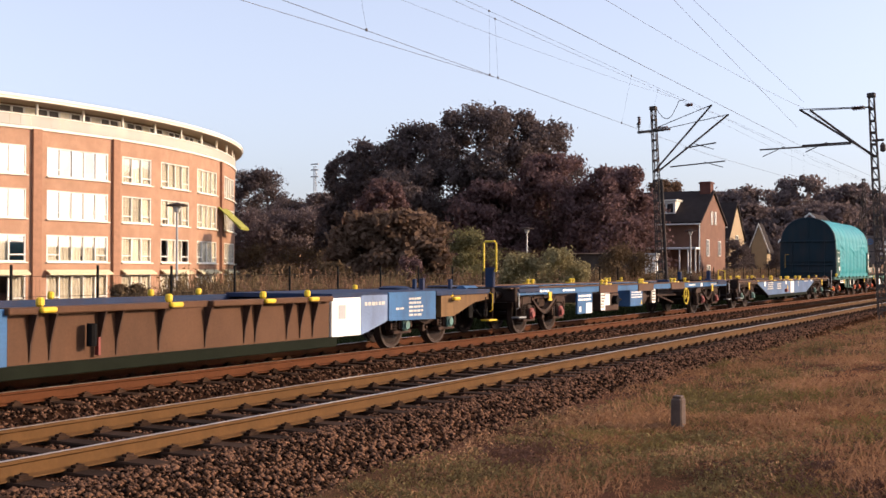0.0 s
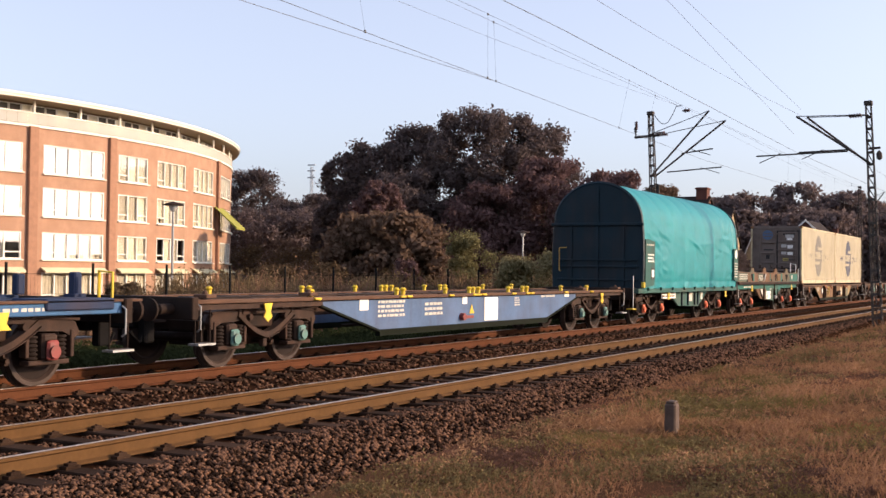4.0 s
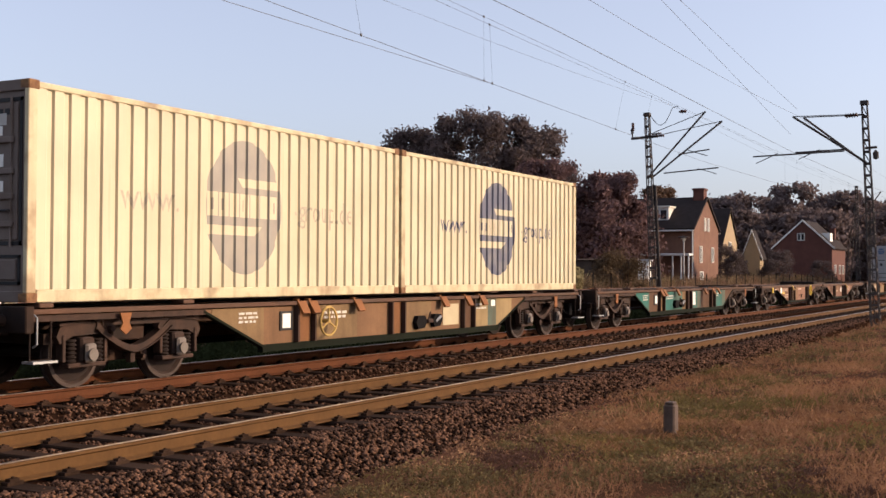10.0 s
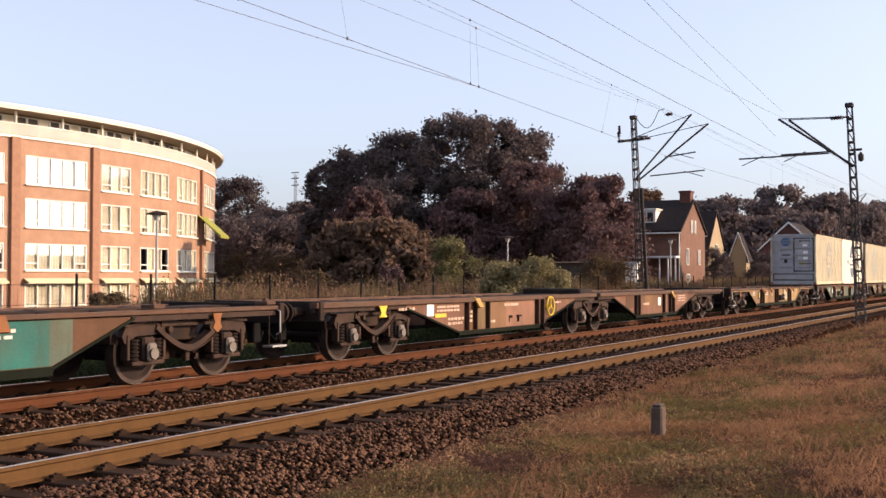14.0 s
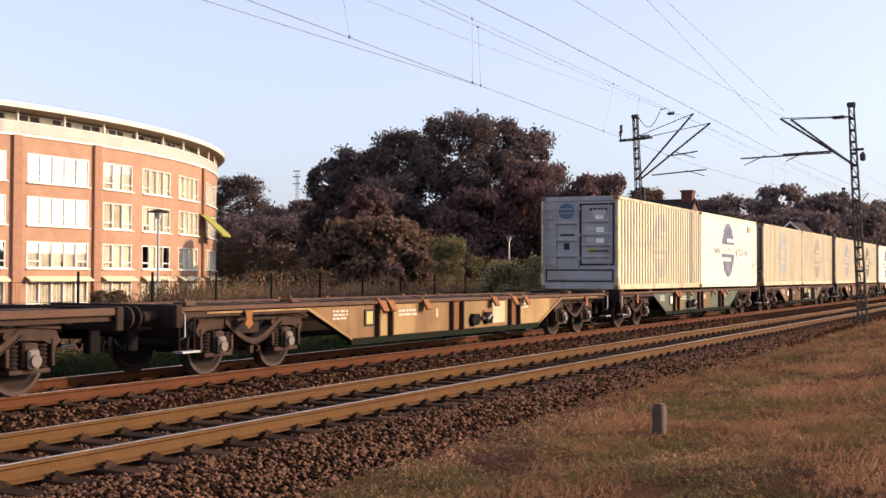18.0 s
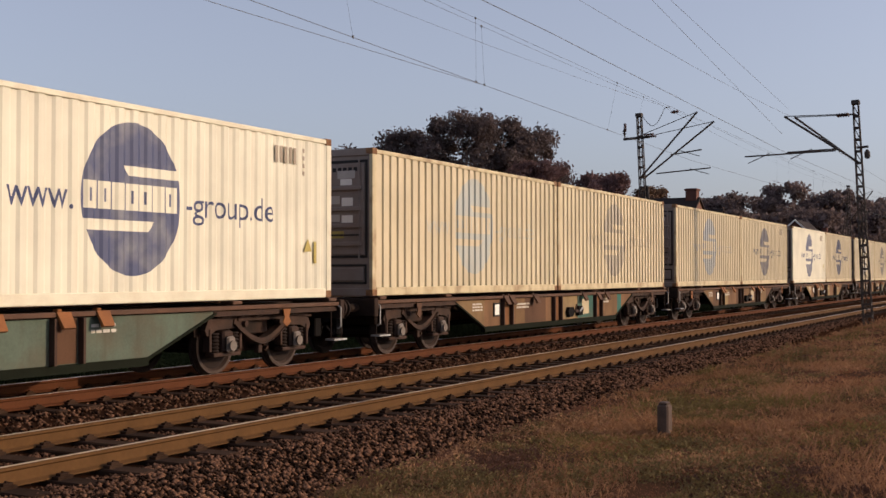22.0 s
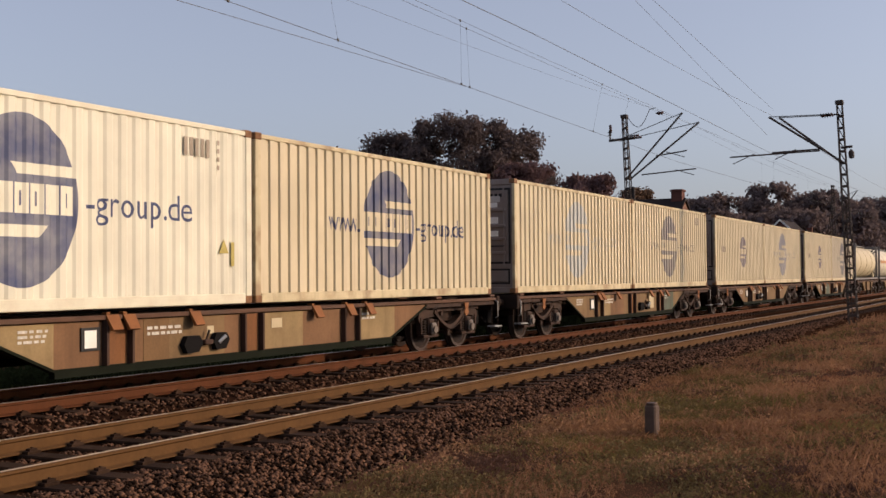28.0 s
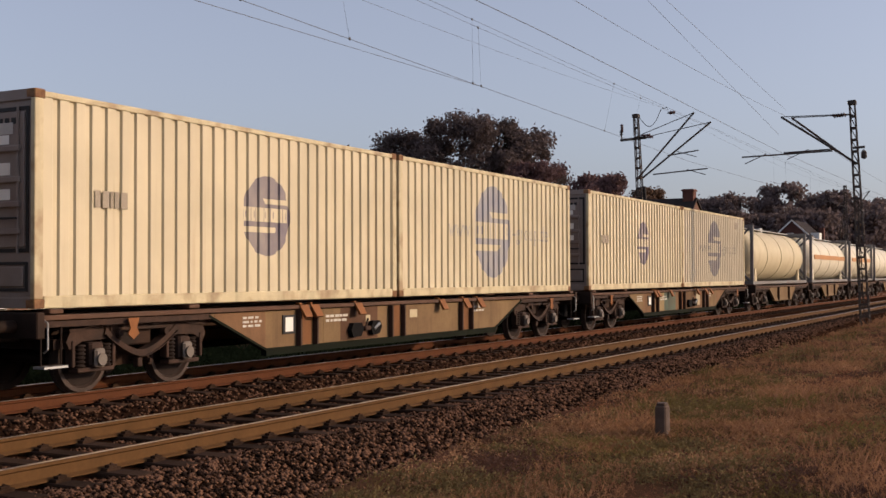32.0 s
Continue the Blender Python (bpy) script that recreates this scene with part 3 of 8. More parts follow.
def build_house(name, x0, x1, y0, y1, eave, ridge, along, mwall, label, base=-0.9, roof=None):
    """A house with a pitched roof; along: the axis of the ridge."""
    h = thing(name, ((x0 + x1) / 2, (y0 + y1) / 2, base), label, "house")
    w, d = (x1 - x0) / 2, (y1 - y0) / 2
    e, r = eave - base, ridge - base
    if along == "y":
        body = Mesh().prism([(-w, 0), (w, 0), (w, e), (0, r), (-w, e)], "y", -d, d)
        sl = (r - e) / w
        for s in (-1, 1):
            pts = [(s * (w + 0.35), e - 0.35 * sl + 0.03), (0, r + 0.03), (0, r + 0.22), (s * (w + 0.35), e - 0.35 * sl + 0.20)]
            part("roof", Mesh().prism(pts, "y", -d - 0.15, d + 0.15), roof or M_roof, h, "dark tiled roof slope")
            part("gutter", Mesh().box(min(s * (w + 0.35), s * (w + 0.45)), max(s * (w + 0.35), s * (w + 0.45)), -d - 0.1, d + 0.1, e - 0.35 * sl - 0.08, e - 0.35 * sl + 0.04, 0.02), M_white, h, "white gutter")
    else:
        body = Mesh().prism([(-d, 0), (d, 0), (d, e), (0, r), (-d, e)], "x", -w, w)
        sl = (r - e) / d
        for s in (-1, 1):
            pts = [(s * (d + 0.3), e - 0.3 * sl + 0.03), (0, r + 0.03), (0, r + 0.2), (s * (d + 0.3), e - 0.3 * sl + 0.18)]
            part("roof", Mesh().prism(pts, "x", -w - 0.1, w + 0.1), roof or M_roof, h, "dark tiled roof slope")
            v = [(s * (d + 0.32), e - 0.32 * sl), (0, r + 0.02), (0, r + 0.26), (s * (d + 0.32), e - 0.32 * sl + 0.22)]
            part("bargeboard", Mesh().prism(v, "x", -w - 0.17, -w - 0.105), M_white, h, "white bargeboard")
    part("wall", body, mwall, h)
    return h


def add_window(h, axis, at, u, z, w, hh, frame_mat=None):
    """A framed window on a wall; axis: the wall's normal ('-x' or '-y'); at: the wall's place; u, z: its centre."""
    fm, gm = Mesh(), Mesh()
    for a0, a1, b0, b1 in ((-w, w, -hh, -hh + 0.09), (-w, w, hh - 0.09, hh), (-w, -w + 0.09, -hh, hh), (w - 0.09, w, -hh, hh), (-0.05, 0.05, -hh, hh)):
        if axis == "-x":
            fm.box(at - 0.07, at + 0.02, u + a0, u + a1, z + b0, z + b1)
        else:
            fm.box(u + a0, u + a1, at - 0.07, at + 0.02, z + b0, z + b1)
    if axis == "-x":
        gm.box(at - 0.03, at - 0.01, u - w, u + w, z - hh, z + hh)
    else:
        gm.box(u - w, u + w, at - 0.03, at - 0.01, z - hh, z + hh)
    f = part("window", fm, frame_mat or M_winframe, h, "white-framed window")
    part("pane", gm, M_dark_glass, f)


h1 = build_house("brick_house", 98.0, 106.0, 28.3, 38.5, 5.7, 8.4, "y", M_house, "brown brick house with dark tiled roof, dormer and chimney")
part("chimney", Mesh().box(-0.5, 0.5, -5.0, -4.0, 8.7, 10.3, 0.03).box(-0.58, 0.58, -5.08, -3.92, 10.1, 10.25), M_house_red, h1, "dark brick chimney")
dm = part("dormer", Mesh().prism([(-3.2, 7.2), (-3.2, 8.45), (-0.9, 8.45), (-2.2, 7.2)], "y", -2.6, -0.9), M_white, h1, "white box dormer")
part("dormer_roof", Mesh().box(-3.35, -0.8, -2.75, -0.75, 8.45, 8.6, 0.02), M_fascia, dm)
part("dormer_window", Mesh().box(-3.225, -3.205, -2.4, -1.85, 7.45, 8.25).box(-3.225, -3.205, -1.7, -1.1, 7.45, 8.25), M_dark_glass, dm)
for u, z, w, hh in ((-1.9, 4.3, 0.4, 0.75), (1.9, 4.3, 0.4, 0.7), (-0.55, 7.0, 0.28, 0.6), (0.55, 7.0, 0.28, 0.6), (-1.7, 1.9, 0.5, 0.9)):
    add_window(h1, "-y", -5.1, u, z, w, hh)
part("porch", Mesh().box(-5.2, -4.0, -5.05, -0.5, 4.15, 4.33, 0.03).box(-5.15, -5.05, -5.0, -4.9, 0.0, 4.15).box(-5.15, -5.05, -4.35, -4.25, 0.0, 4.15).box(-5.15, -5.05, -3.6, -3.5, 0.0, 4.15).box(-5.13, -5.07, -5.0, -3.5, 0.6, 2.0), M_white, h1, "white lean-to porch")
part("downpipe", Mesh().cyl((-4.06, -5.0, 0), (-4.06, -5.0, 6.4), 0.06, 6), M_white, h1)
h2 = build_house("cream_gabled_house", 111.0, 117.0, 29.3, 38, 4.6, 8.0, "y", M_cream, "cream rendered house behind the brick house")
add_window(h2, "-y", -4.35, 0, 5.2, 0.5, 0.6)
build_house("garden_house", 118.0, 119.6, 27.25, 28.85, 3.9, 6.0, "x", M_cream, "small cream gabled house with white bargeboards")
h4 = build_house("red_brick_house", 138.0, 147.0, 23.6, 30.2, 4.9, 7.9, "x", M_house_red, "dark red brick house with gable and white bargeboards")
add_window(h4, "-x", -4.5, 0.2, 7.0, 0.45, 0.45)
for u in (-2.6, 0.4, 2.8):
    add_window(h4, "-y", -3.3, u, 3.2, 0.5, 0.55)
part("box_dormer", Mesh().box(-2.2, -0.6, -2.7, -1.2, 6.3, 7.5, 0.03), M_white, h4, "white box dormer")
part("chimney", Mesh().box(1.5, 2.1, -2.6, -2.0, 6.8, 8.2, 0.03), M_house_red, h4, "brick chimney")
sh = thing("dark_shed", (84.5, 31.3, -0.9), "low dark boarded shed with a tan roof edge", "shed")
part("wall", Mesh().box(-1.5, 1.5, -3.0, 3.0, 0, 3.55, 0.03), M_wood_dark, sh)
part("roof", Mesh().box(-1.75, 1.75, -3.2, 3.2, 3.55, 3.68, 0.02), M_roof, sh)
part("roof_edge", Mesh().box(-1.79, -1.752, -3.2, 3.2, 3.59, 3.68), M_terrace, sh, "tan roof edge")
cb = thing("garden_shed", (82.0, 27.35, -0.9), "narrow white boarded garden shed beside the dark shed", "shed")
part("wall", Mesh().box(-0.4, 0.4, -0.4, 0.4, 0, 3.45, 0.02), M_white, cb)
part("door", Mesh().box(-0.43, -0.402, -0.3, 0.3, 0.2, 2.5), M_fascia, cb)
part("roof", Mesh().box(-0.5, 0.5, -0.48, 0.48, 3.45, 3.6, 0.02), M_galv, cb)

# ---- fence ----
M_fence = mat("black_fence_paint", (0.009, 0.009, 0.009), 0.85, var=0.3, spec=0.1)
fn = thing("fence", (0, 20.0, -0.55), "dark steel mesh fence on tall posts", "fence")
post_d = Mesh().box(-0.025, 0.025, -0.025, 0.025, 0, 2.2, 0.006).data("post", M_fence)
for i in range(48):
    part("post", post_d, None, fn, at=(19.63 - 10 + 2.5 * i, 0, 0))
for z in (0.15, 0.6, 1.05, 1.5, 1.95):
    part("rail_wire", Mesh().cyl((5, 0, z), (128, 0, z), 0.007, 4), M_fence, fn)
vw = Mesh()
for i in range(820):
    x = 9 + i * 0.1
    vw.add([(x - 0.0025, 0, 0.05), (x + 0.0025, 0, 0.05), (x + 0.0025, 0.0, 1.95), (x - 0.0025, 0.0, 1.95)], [(0, 1, 2, 3)])
tagged(part("mesh_wires", vw, M_fence, fn), kind="stuff")

# ---- lamps, mast, poles ----
for x, y, top in ((34.5, 30.9, 4.15), (63.8, 29.2, 4.1), (78.2, 23.3, 4.3)):
    lp = thing("street_lamp", (x, y, -0.9), "grey street lamp with a conical hood", "street lamp", "street lamps")
    hh = top + 0.9
    part("pole", Mesh().cyl((0, 0, 0), (0, 0, hh - 0.35), 0.06, 8, 0.045), M_galv, lp, smooth=True)
    part("lantern", Mesh().lathe([(0.05, hh - 0.38), (0.10, hh - 0.35), (0.20, hh - 0.12)], (0, 0, 0), "z", 12), M_white, lp, smooth=True)
    part("hood", Mesh().lathe([(0.01, hh - 0.13), (0.42, hh - 0.13), (0.40, hh - 0.08), (0.10, hh), (0.01, hh + 0.03)], (0, 0, 0), "z", 14), M_dark_steel, lp, smooth=True)
fl = thing("floodlight_mast", (164.7, 116.1, -1), "tall lattice floodlight mast far behind the trees", "floodlight mast")
m = Mesh()
for a, b in ((-0.5, -0.5), (0.5, -0.5), (0, 0.5)):
    m.cyl((a * 0.6, b * 0.6, 0), (a * 0.35, b * 0.35, 20.5), 0.06, 5)
for k in range(20):
    s = 1 if k % 2 else -1
    m.cyl((s * 0.28, -0.26, k), (-s * 0.27, -0.24, k + 1), 0.035, 4)
part("lattice", m, M_galv, fl)
for z in (19.0, 20.2, 21.2):
    part("lamp_bar", Mesh().box(-0.12, 0.12, -0.8, 0.8, z - 0.5, z - 0.3, 0.03), M_galv, fl)

M_mast = mat("weathered_mast_steel", (0.055, 0.046, 0.042), 0.8, 0.0, var=0.3, dirt=(0.08, 0.04, 0.022), dirt_amt=0.5, spec=0.2)
M_wire = mat("overhead_wire", (0.05, 0.05, 0.055), 0.6, 0.2, var=0.2)
M_insul = mat("brown_insulator", (0.07, 0.03, 0.025), 0.3, var=0.2)


def build_mast(x, y, top, side, lean, label):
    """A lattice mast with two pairs of cantilever arms that reach over the track."""
    ms = thing("catenary_mast", (x, y, -0.75), label, "catenary mast", "catenary masts")
    ms.rotation_euler = lean
    h = top + 0.75
    leg = 0.16
    for a in (-1, 1):
        for b in (-1, 1):
            part("leg", Mesh().cyl((a * leg, b * leg, 0), (a * leg * 0.55, b * leg * 0.55, h), 0.028, 4), M_mast, ms)
    n = int(h / 0.42)
    lace = Mesh()
    for i in range(n):
        z, zz = h * i / n, h * (i + 1) / n
        k, kk = leg * (1 - 0.45 * i / n), leg * (1 - 0.45 * (i + 1) / n)
        for a in (-1, 1):
            lace.box(a * k - 0.012, a * k + 0.012, -k, k, z - 0.04, z + 0.04)
            lace.box(-k, k, a * k - 0.012, a * k + 0.012, z - 0.04, z + 0.04)
            lace.cyl((a * k, -k, z), (a * kk, kk, zz), 0.012, 4)
    part("lacing", lace, M_mast, ms)
    part("foot", Mesh().box(-0.35, 0.35, -0.35, 0.35, -0.2, 0.15, 0.03), M_sleeper, ms, "concrete foot")
    part("cap", Mesh().box(-0.14, 0.14, -0.14, 0.14, h, h + 0.16, 0.02), M_mast, ms)
    return ms, h


def arm(ms, dx, reach, z_low, z_tie, z_tip, z_reg, reg0, reg1):
    part("strut", Mesh().cyl((dx * 0.2, 0, z_low), (dx, reach, z_tip), 0.04, 8), M_mast, ms)
    t = part("tie_rod", Mesh().cyl((dx * 0.2, 0, z_tie), (dx, reach, z_tip), 0.016, 6), M_mast, ms)
    s = 1 if reach > 0 else -1
    p, q = Vector((dx * 0.2, 0, z_tie)), Vector((dx, reach, z_tip))
    prof = []
    for i in range(5):
        prof += [(0.03, 0.09 * i), (0.075, 0.09 * i + 0.03), (0.03, 0.09 * i + 0.06)]
    part("insulator", Mesh().lathe([(r, s * (0.25 + o)) for r, o in prof], (dx * 0.25, 0, z_tie + 0.02), "y", 8), M_insul, t)
    part("registration_arm", Mesh().cyl((dx * 0.7, reg0, z_reg), (dx, reg1, z_reg + 0.06), 0.028, 6), M_mast, ms)
    part("steady_arm", Mesh().cyl((dx, reg1 - s * 0.9, z_reg + 0.1), (dx, reg1 - s * 0.1, z_reg - 0.2), 0.016, 6), M_mast, ms)


m1, hm1 = build_mast(47.8, 15.45, 8.45, -1, (radians(-2.6), 0, 0), "lattice catenary mast with two cantilever arms beyond the tracks")
arm(m1, -0.9, -2.8, 6.55, 8.35, 9.0, 7.35, -1.5, -2.9)
arm(m1, 0.6, -3.1, 6.5, 8.3, 8.75, 6.72, -0.5, -2.85)
part("bracket", Mesh().box(-0.06, 0.06, -0.4, 0.75, 8.25, 8.35).cyl((0, 0.7, 8.3), (0, 0.7, 8.75), 0.03, 6).lathe([(0.03, 8.5), (0.09, 8.55), (0.03, 8.6), (0.09, 8.65), (0.03, 8.75)], (0, 0.7, 0), "z", 8), M_mast, m1)
part("pole_sleeve", Mesh().cyl((0.1, -0.24, 0), (0.08, -0.2, 6.2), 0.06, 8), M_mast, m1, "grey cable pole strapped to the mast")
part("feeder_insulator", Mesh().lathe([(0.03, 8.62), (0.08, 8.66), (0.04, 8.7), (0.08, 8.75), (0.04, 8.8), (0.08, 8.85), (0.04, 8.9), (0.08, 8.95), (0.02, 9.0)], (0, 0.66, 0), "z", 8), M_insul, m1)
loop = [(0, -0.1 - 0.13 * i, 9.3 - 0.62 * math.sin(math.pi * min(1, i / 8)) + 0.02 * i) for i in range(11)]
jl = part("jumper_cable", Mesh().tube(loop, 0.016, 5), M_wire, m1, "slack jumper cable")
part("jumper_insulator", Mesh().lathe([(0.02, -1.75), (0.08, -1.7), (0.05, -1.62), (0.09, -1.55), (0.05, -1.48), (0.02, -1.4)], (0, 0, 9.25), "y", 8), M_insul, jl)
m2, hm2 = build_mast(43.5, 5.92, 7.75, 1, (radians(-2.6), 0, 0), "lattice catenary mast with cantilever arms beside the near track")
arm(m2, -0.7, 2.4, 6.4, 8.15, 8.25, 6.85, 0.7, 3.9)
arm(m2, 0.5, 2.25, 6.35, 8.15, 8.35, 7.0, 0.7, 2.6)
part("lamp_bracket", Mesh().box(-0.05, 0.05, -0.35, 0.05, 6.9, 6.98).lathe([(0.02, 6.5), (0.1, 6.55), (0.1, 6.75), (0.02, 6.85)], (0, -0.3, 0), "z", 8), M_mast, m2)
for a in (0.15, 0.55):
    part("stay", Mesh().cyl((0.1, 0, 5.0), (a + 1.6, 0.2 + a * 0.5, 0), 0.02, 5), M_mast, m2)

m3, hm3 = build_mast(97.5, 14.6, 8.7, -1, (radians(-1.0), 0, 0), "distant lattice catenary mast held by two stays")
arm(m3, -0.9, -2.0, 6.55, 8.35, 9.0, 7.35, -1.0, -2.1)
for a in (0.75, 1.35):
    part("stay", Mesh().cyl((0, 0.05, 8.9), (0.4, a, 0.0), 0.035, 5), M_mast, m3, "steel stay rod")


def wire(name, y, za, zb, x0, x1, sag=0.0, r=0.0065, label="overhead line wire", y1=None):
    n = 24 if sag else 4
    y1 = y if y1 is None else y1
    pts = []
    for i in range(n + 1):
        f = i / n
        pts.append((x0 + (x1 - x0) * f, y + (y1 - y) * f, za + (zb - za) * f - 4 * sag * f * (1 - f)))
    return solid(name, Mesh().tube(pts, r, 4), M_wire, label, "wire")


SPAN = ((-8.0, 47.0), (47.0, 102.0), (102.0, 157.0))
wire("contact_wire", 10.8, 6.39, 6.39, -30, 47.5, label="copper contact wire over the far track", y1=13.43)
wire("contact_wire", 13.43, 6.39, 6.39, 47.5, 102.5, label="copper contact wire over the far track", y1=12.3)
wire("contact_wire", 12.3, 6.39, 6.39, 102.5, 200, label="copper contact wire over the far track", y1=12.9)
wire("contact_wire", 14.55, 6.39, 6.39, -30, 25.8, r=0.006, label="second contact wire that joins the first", y1=12.72)
wire("contact_wire", 8.42, 6.19, 6.19, -30, 20, label="copper contact wire over the near track")
wire("contact_wire", 8.42, 6.19, 6.16, 20, 43.5, label="copper contact wire over the near track", y1=8.85)
wire("contact_wire", 8.85, 6.16, 6.1, 43.5, 98, label="copper contact wire over the near track", y1=8.2)
for x0, x1 in SPAN:
    up = 0.5 if x0 < 0 else 0.0
    for y, zt, sg, places in ((12.7, 7.9, 0.10, (5.6, 15.8, 25.5, 36.0)), (12.78, 7.9, 0.20, (9.0, 19.5, 26.0, 39.0))):
        w = wire("messenger_wire", y, zt + up, zt, x0, x1, sg, 0.0045, label="messenger wire of the overhead line")
        for k in places:
            f = (k + 8) / 55
            xx = x0 + (x1 - x0) * f
            zz = zt + up * (1 - f) - 4 * sg * f * (1 - f)
            yc = 10.8 + (xx + 30) * 0.0339 if x0 < 0 else y
            part("dropper", Mesh().cyl((xx, yc, 6.39), (xx, y, zz), 0.0025, 4), M_wire, w)
            part("clamp", Mesh().box(xx - 0.03, xx + 0.03, y - 0.012, y + 0.012, zz - 0.03, zz + 0.025, 0.005).box(xx - 0.03, xx + 0.03, yc - 0.012, yc + 0.012, 6.37, 6.43, 0.005), M_wire, w)
    wire("feeder_wire", 14.6, 8.75, 8.75, x0, x1, 0.5, 0.004, "thin feeder wire on the mast tops")
wire("messenger_wire", 8.5, 8.3, 7.4, -8, 43, 0.6, 0.0045, "messenger wire over the near track")
wire("messenger_wire", 8.5, 7.4, 7.4, 43, 98, 0.5, 0.0045, "messenger wire over the near track")
wire("anchor_wire", 8.45, 9.5, 7.58, 12, 42.4, r=0.0045, label="slanting anchor wire to the mast's arm")
wire("anchor_wire", 8.45, 9.54, 6.55, 14, 41.2, r=0.0045, label="slanting anchor wire to the mast's arm")

# ---- distance post in the grass ----
M_concrete = mat("mossy_concrete", (0.085, 0.056, 0.042), 0.95, var=0.35, scale=8, fine=50, bump=0.5)
kp = thing("distance_post", (13.5, 4.18, -0.42), "short weathered concrete distance post in the grass", "post")
part("stone", Mesh().box(-0.09, 0.09, -0.07, 0.07, -0.1, 0.44, 0.02), M_concrete, kp)
part("cap", Mesh().box(-0.075, 0.075, -0.055, 0.055, 0.44, 0.47, 0.012), M_concrete, kp)

# ---- the train ----
DIST = [0.0, 7.84, 15.65, 23.45, 31.26, 39.09, 46.96, 54.87, 62.82, 70.82, 78.87, 86.97, 95.12, 103.31, 111.56, 119.84, 128.17, 136.54, 144.94, 153.38, 161.86, 170.37, 178.91, 187.49, 196.1, 204.74, 213.41, 222.11, 230.84, 239.6, 248.38, 257.17, 265.98]   # metres run by the train at each full second
MOVING = []          # (thing, place along the train)
WHEELSETS = []


def on_train(ob, u, y=Y_FAR, z=0.0):
    ob.location = (u, y, z)
    MOVING.append((ob, u, y, z))
    return ob


def paint(name, col, rust=0.35, rough=0.75, var=0.28, scale=1.4):
    return mat(name, col, rough, 0.0, var=var, scale=scale, fine=28, bump=0.12, spec=0.2, streak=0.12 + 0.5 * rust, dirt=(0.10, 0.05, 0.026), dirt_amt=rust, dirt_scale=1.1)


M_cover = {k: mat("axlebox_" + k, c, 0.6, var=0.25, dirt=(0.08, 0.05, 0.04), dirt_amt=0.5, dirt_scale=6) for k, c in
           {"red": (0.20, 0.035, 0.028), "orange": (0.65, 0.12, 0.04), "teal": (0.075, 0.165, 0.145), "grey": (0.13, 0.105, 0.085)}.items()}

# meshes shared by all bogies
_w = Mesh()
for s in (-1, 1):
    y = s * 0.75
    o = s
    _w.lathe([(0.05, y - o * 0.06), (0.14, y - o * 0.07), (0.16, y - o * 0.02), (0.36, y - o * 0.03), (0.39, y - o * 0.065), (0.49, y - o * 0.065), (0.49, y - o * 0.04), (0.462, y - o * 0.03), (0.455, y + o * 0.07), (0.40, y + o * 0.075), (0.37, y + o * 0.03), (0.17, y + o * 0.05), (0.15, y + o * 0.10), (0.05, y + o * 0.10)], (0, 0, 0), "y", 28)
_w.cyl((0, -0.95, 0), (0, 0.95, 0), 0.075, 10)
D_wheelset = _w.data("wheelset", M_wheel, True)
D_wheelset.materials.append(M_tread)
for _p in D_wheelset.polygons:          # the worn rim outside the dark disc
    if (_p.center.x ** 2 + _p.center.z ** 2) ** 0.5 > 0.37 and abs(_p.center.y) > 0.72:
        _p.material_index = 1
D_side = {}
for s in (-1, 1):
    q = Mesh()
    for k in (-1, 1):           # horns over the axleboxes
        q.prism([(k * x, z) for x, z in ((1.42, 0.72), (1.36, 0.84), (1.22, 0.90), (0.58, 0.91), (0.46, 0.84), (0.60, 0.74), (1.14, 0.72), (1.36, 0.62))], "y", s - 0.05, s + 0.05)
        q.prism([(k * 1.40, 0.86), (k * 0.60, 0.915), (k * 0.60, 0.95), (k * 1.40, 0.90)], "y", s - 0.09, s + 0.09)
        q.box(min(k * 1.27, k * 1.33), max(k * 1.27, k * 1.33), s - 0.07, s + 0.07, 0.38, 0.74, 0.01)      # horn guides
        q.box(min(k * 0.52, k * 0.58), max(k * 0.52, k * 0.58), s - 0.07, s + 0.07, 0.40, 0.80, 0.01)
        q.cyl((k * 0.47, s * 1.02, 0.80), (k * 0.47, s * 1.12, 0.80), 0.05, 8)
    q.prism([(-0.62, 0.845), (0.62, 0.845), (0.62, 0.93), (-0.62, 0.93)], "y", s - 0.07, s + 0.07)
    bow = [(0.74 * i / 10, 0.46 + 0.34 * abs(i / 10) ** 1.6) for i in range(-10, 11)]      # sagging lower beam
    q.prism(bow + [(x * 0.97, z + 0.085) for x, z in bow[::-1]], "y", s - 0.075, s + 0.075)
    q.prism([(x, z - 0.012) for x, z in bow] + [(x, z) for x, z in bow[::-1]], "y", s - 0.11, s + 0.11)
    q.box(-0.05, 0.05, s * 0.99 - 0.05, s * 0.99 + 0.05, 0.30, 0.44, 0.01)
    D_side[s] = q.data("side_frame", M_frame_dirt)
D_brake = {k: Mesh().prism([(k * 0.30, 0.72), (k * 0.36, 0.72), (k * 0.43, 0.52), (k * 0.46, 0.30), (k * 0.40, 0.30), (k * 0.36, 0.50)], "y", -0.83, -0.70).prism([(k * 0.30, 0.72), (k * 0.36, 0.72), (k * 0.43, 0.52), (k * 0.46, 0.30), (k * 0.40, 0.30), (k * 0.36, 0.50)], "y", 0.70, 0.83).cyl((k * 0.38, -0.9, 0.36), (k * 0.38, 0.9, 0.36), 0.035, 6).data("brake_beam", M_frame_dirt) for k in (-1, 1)}
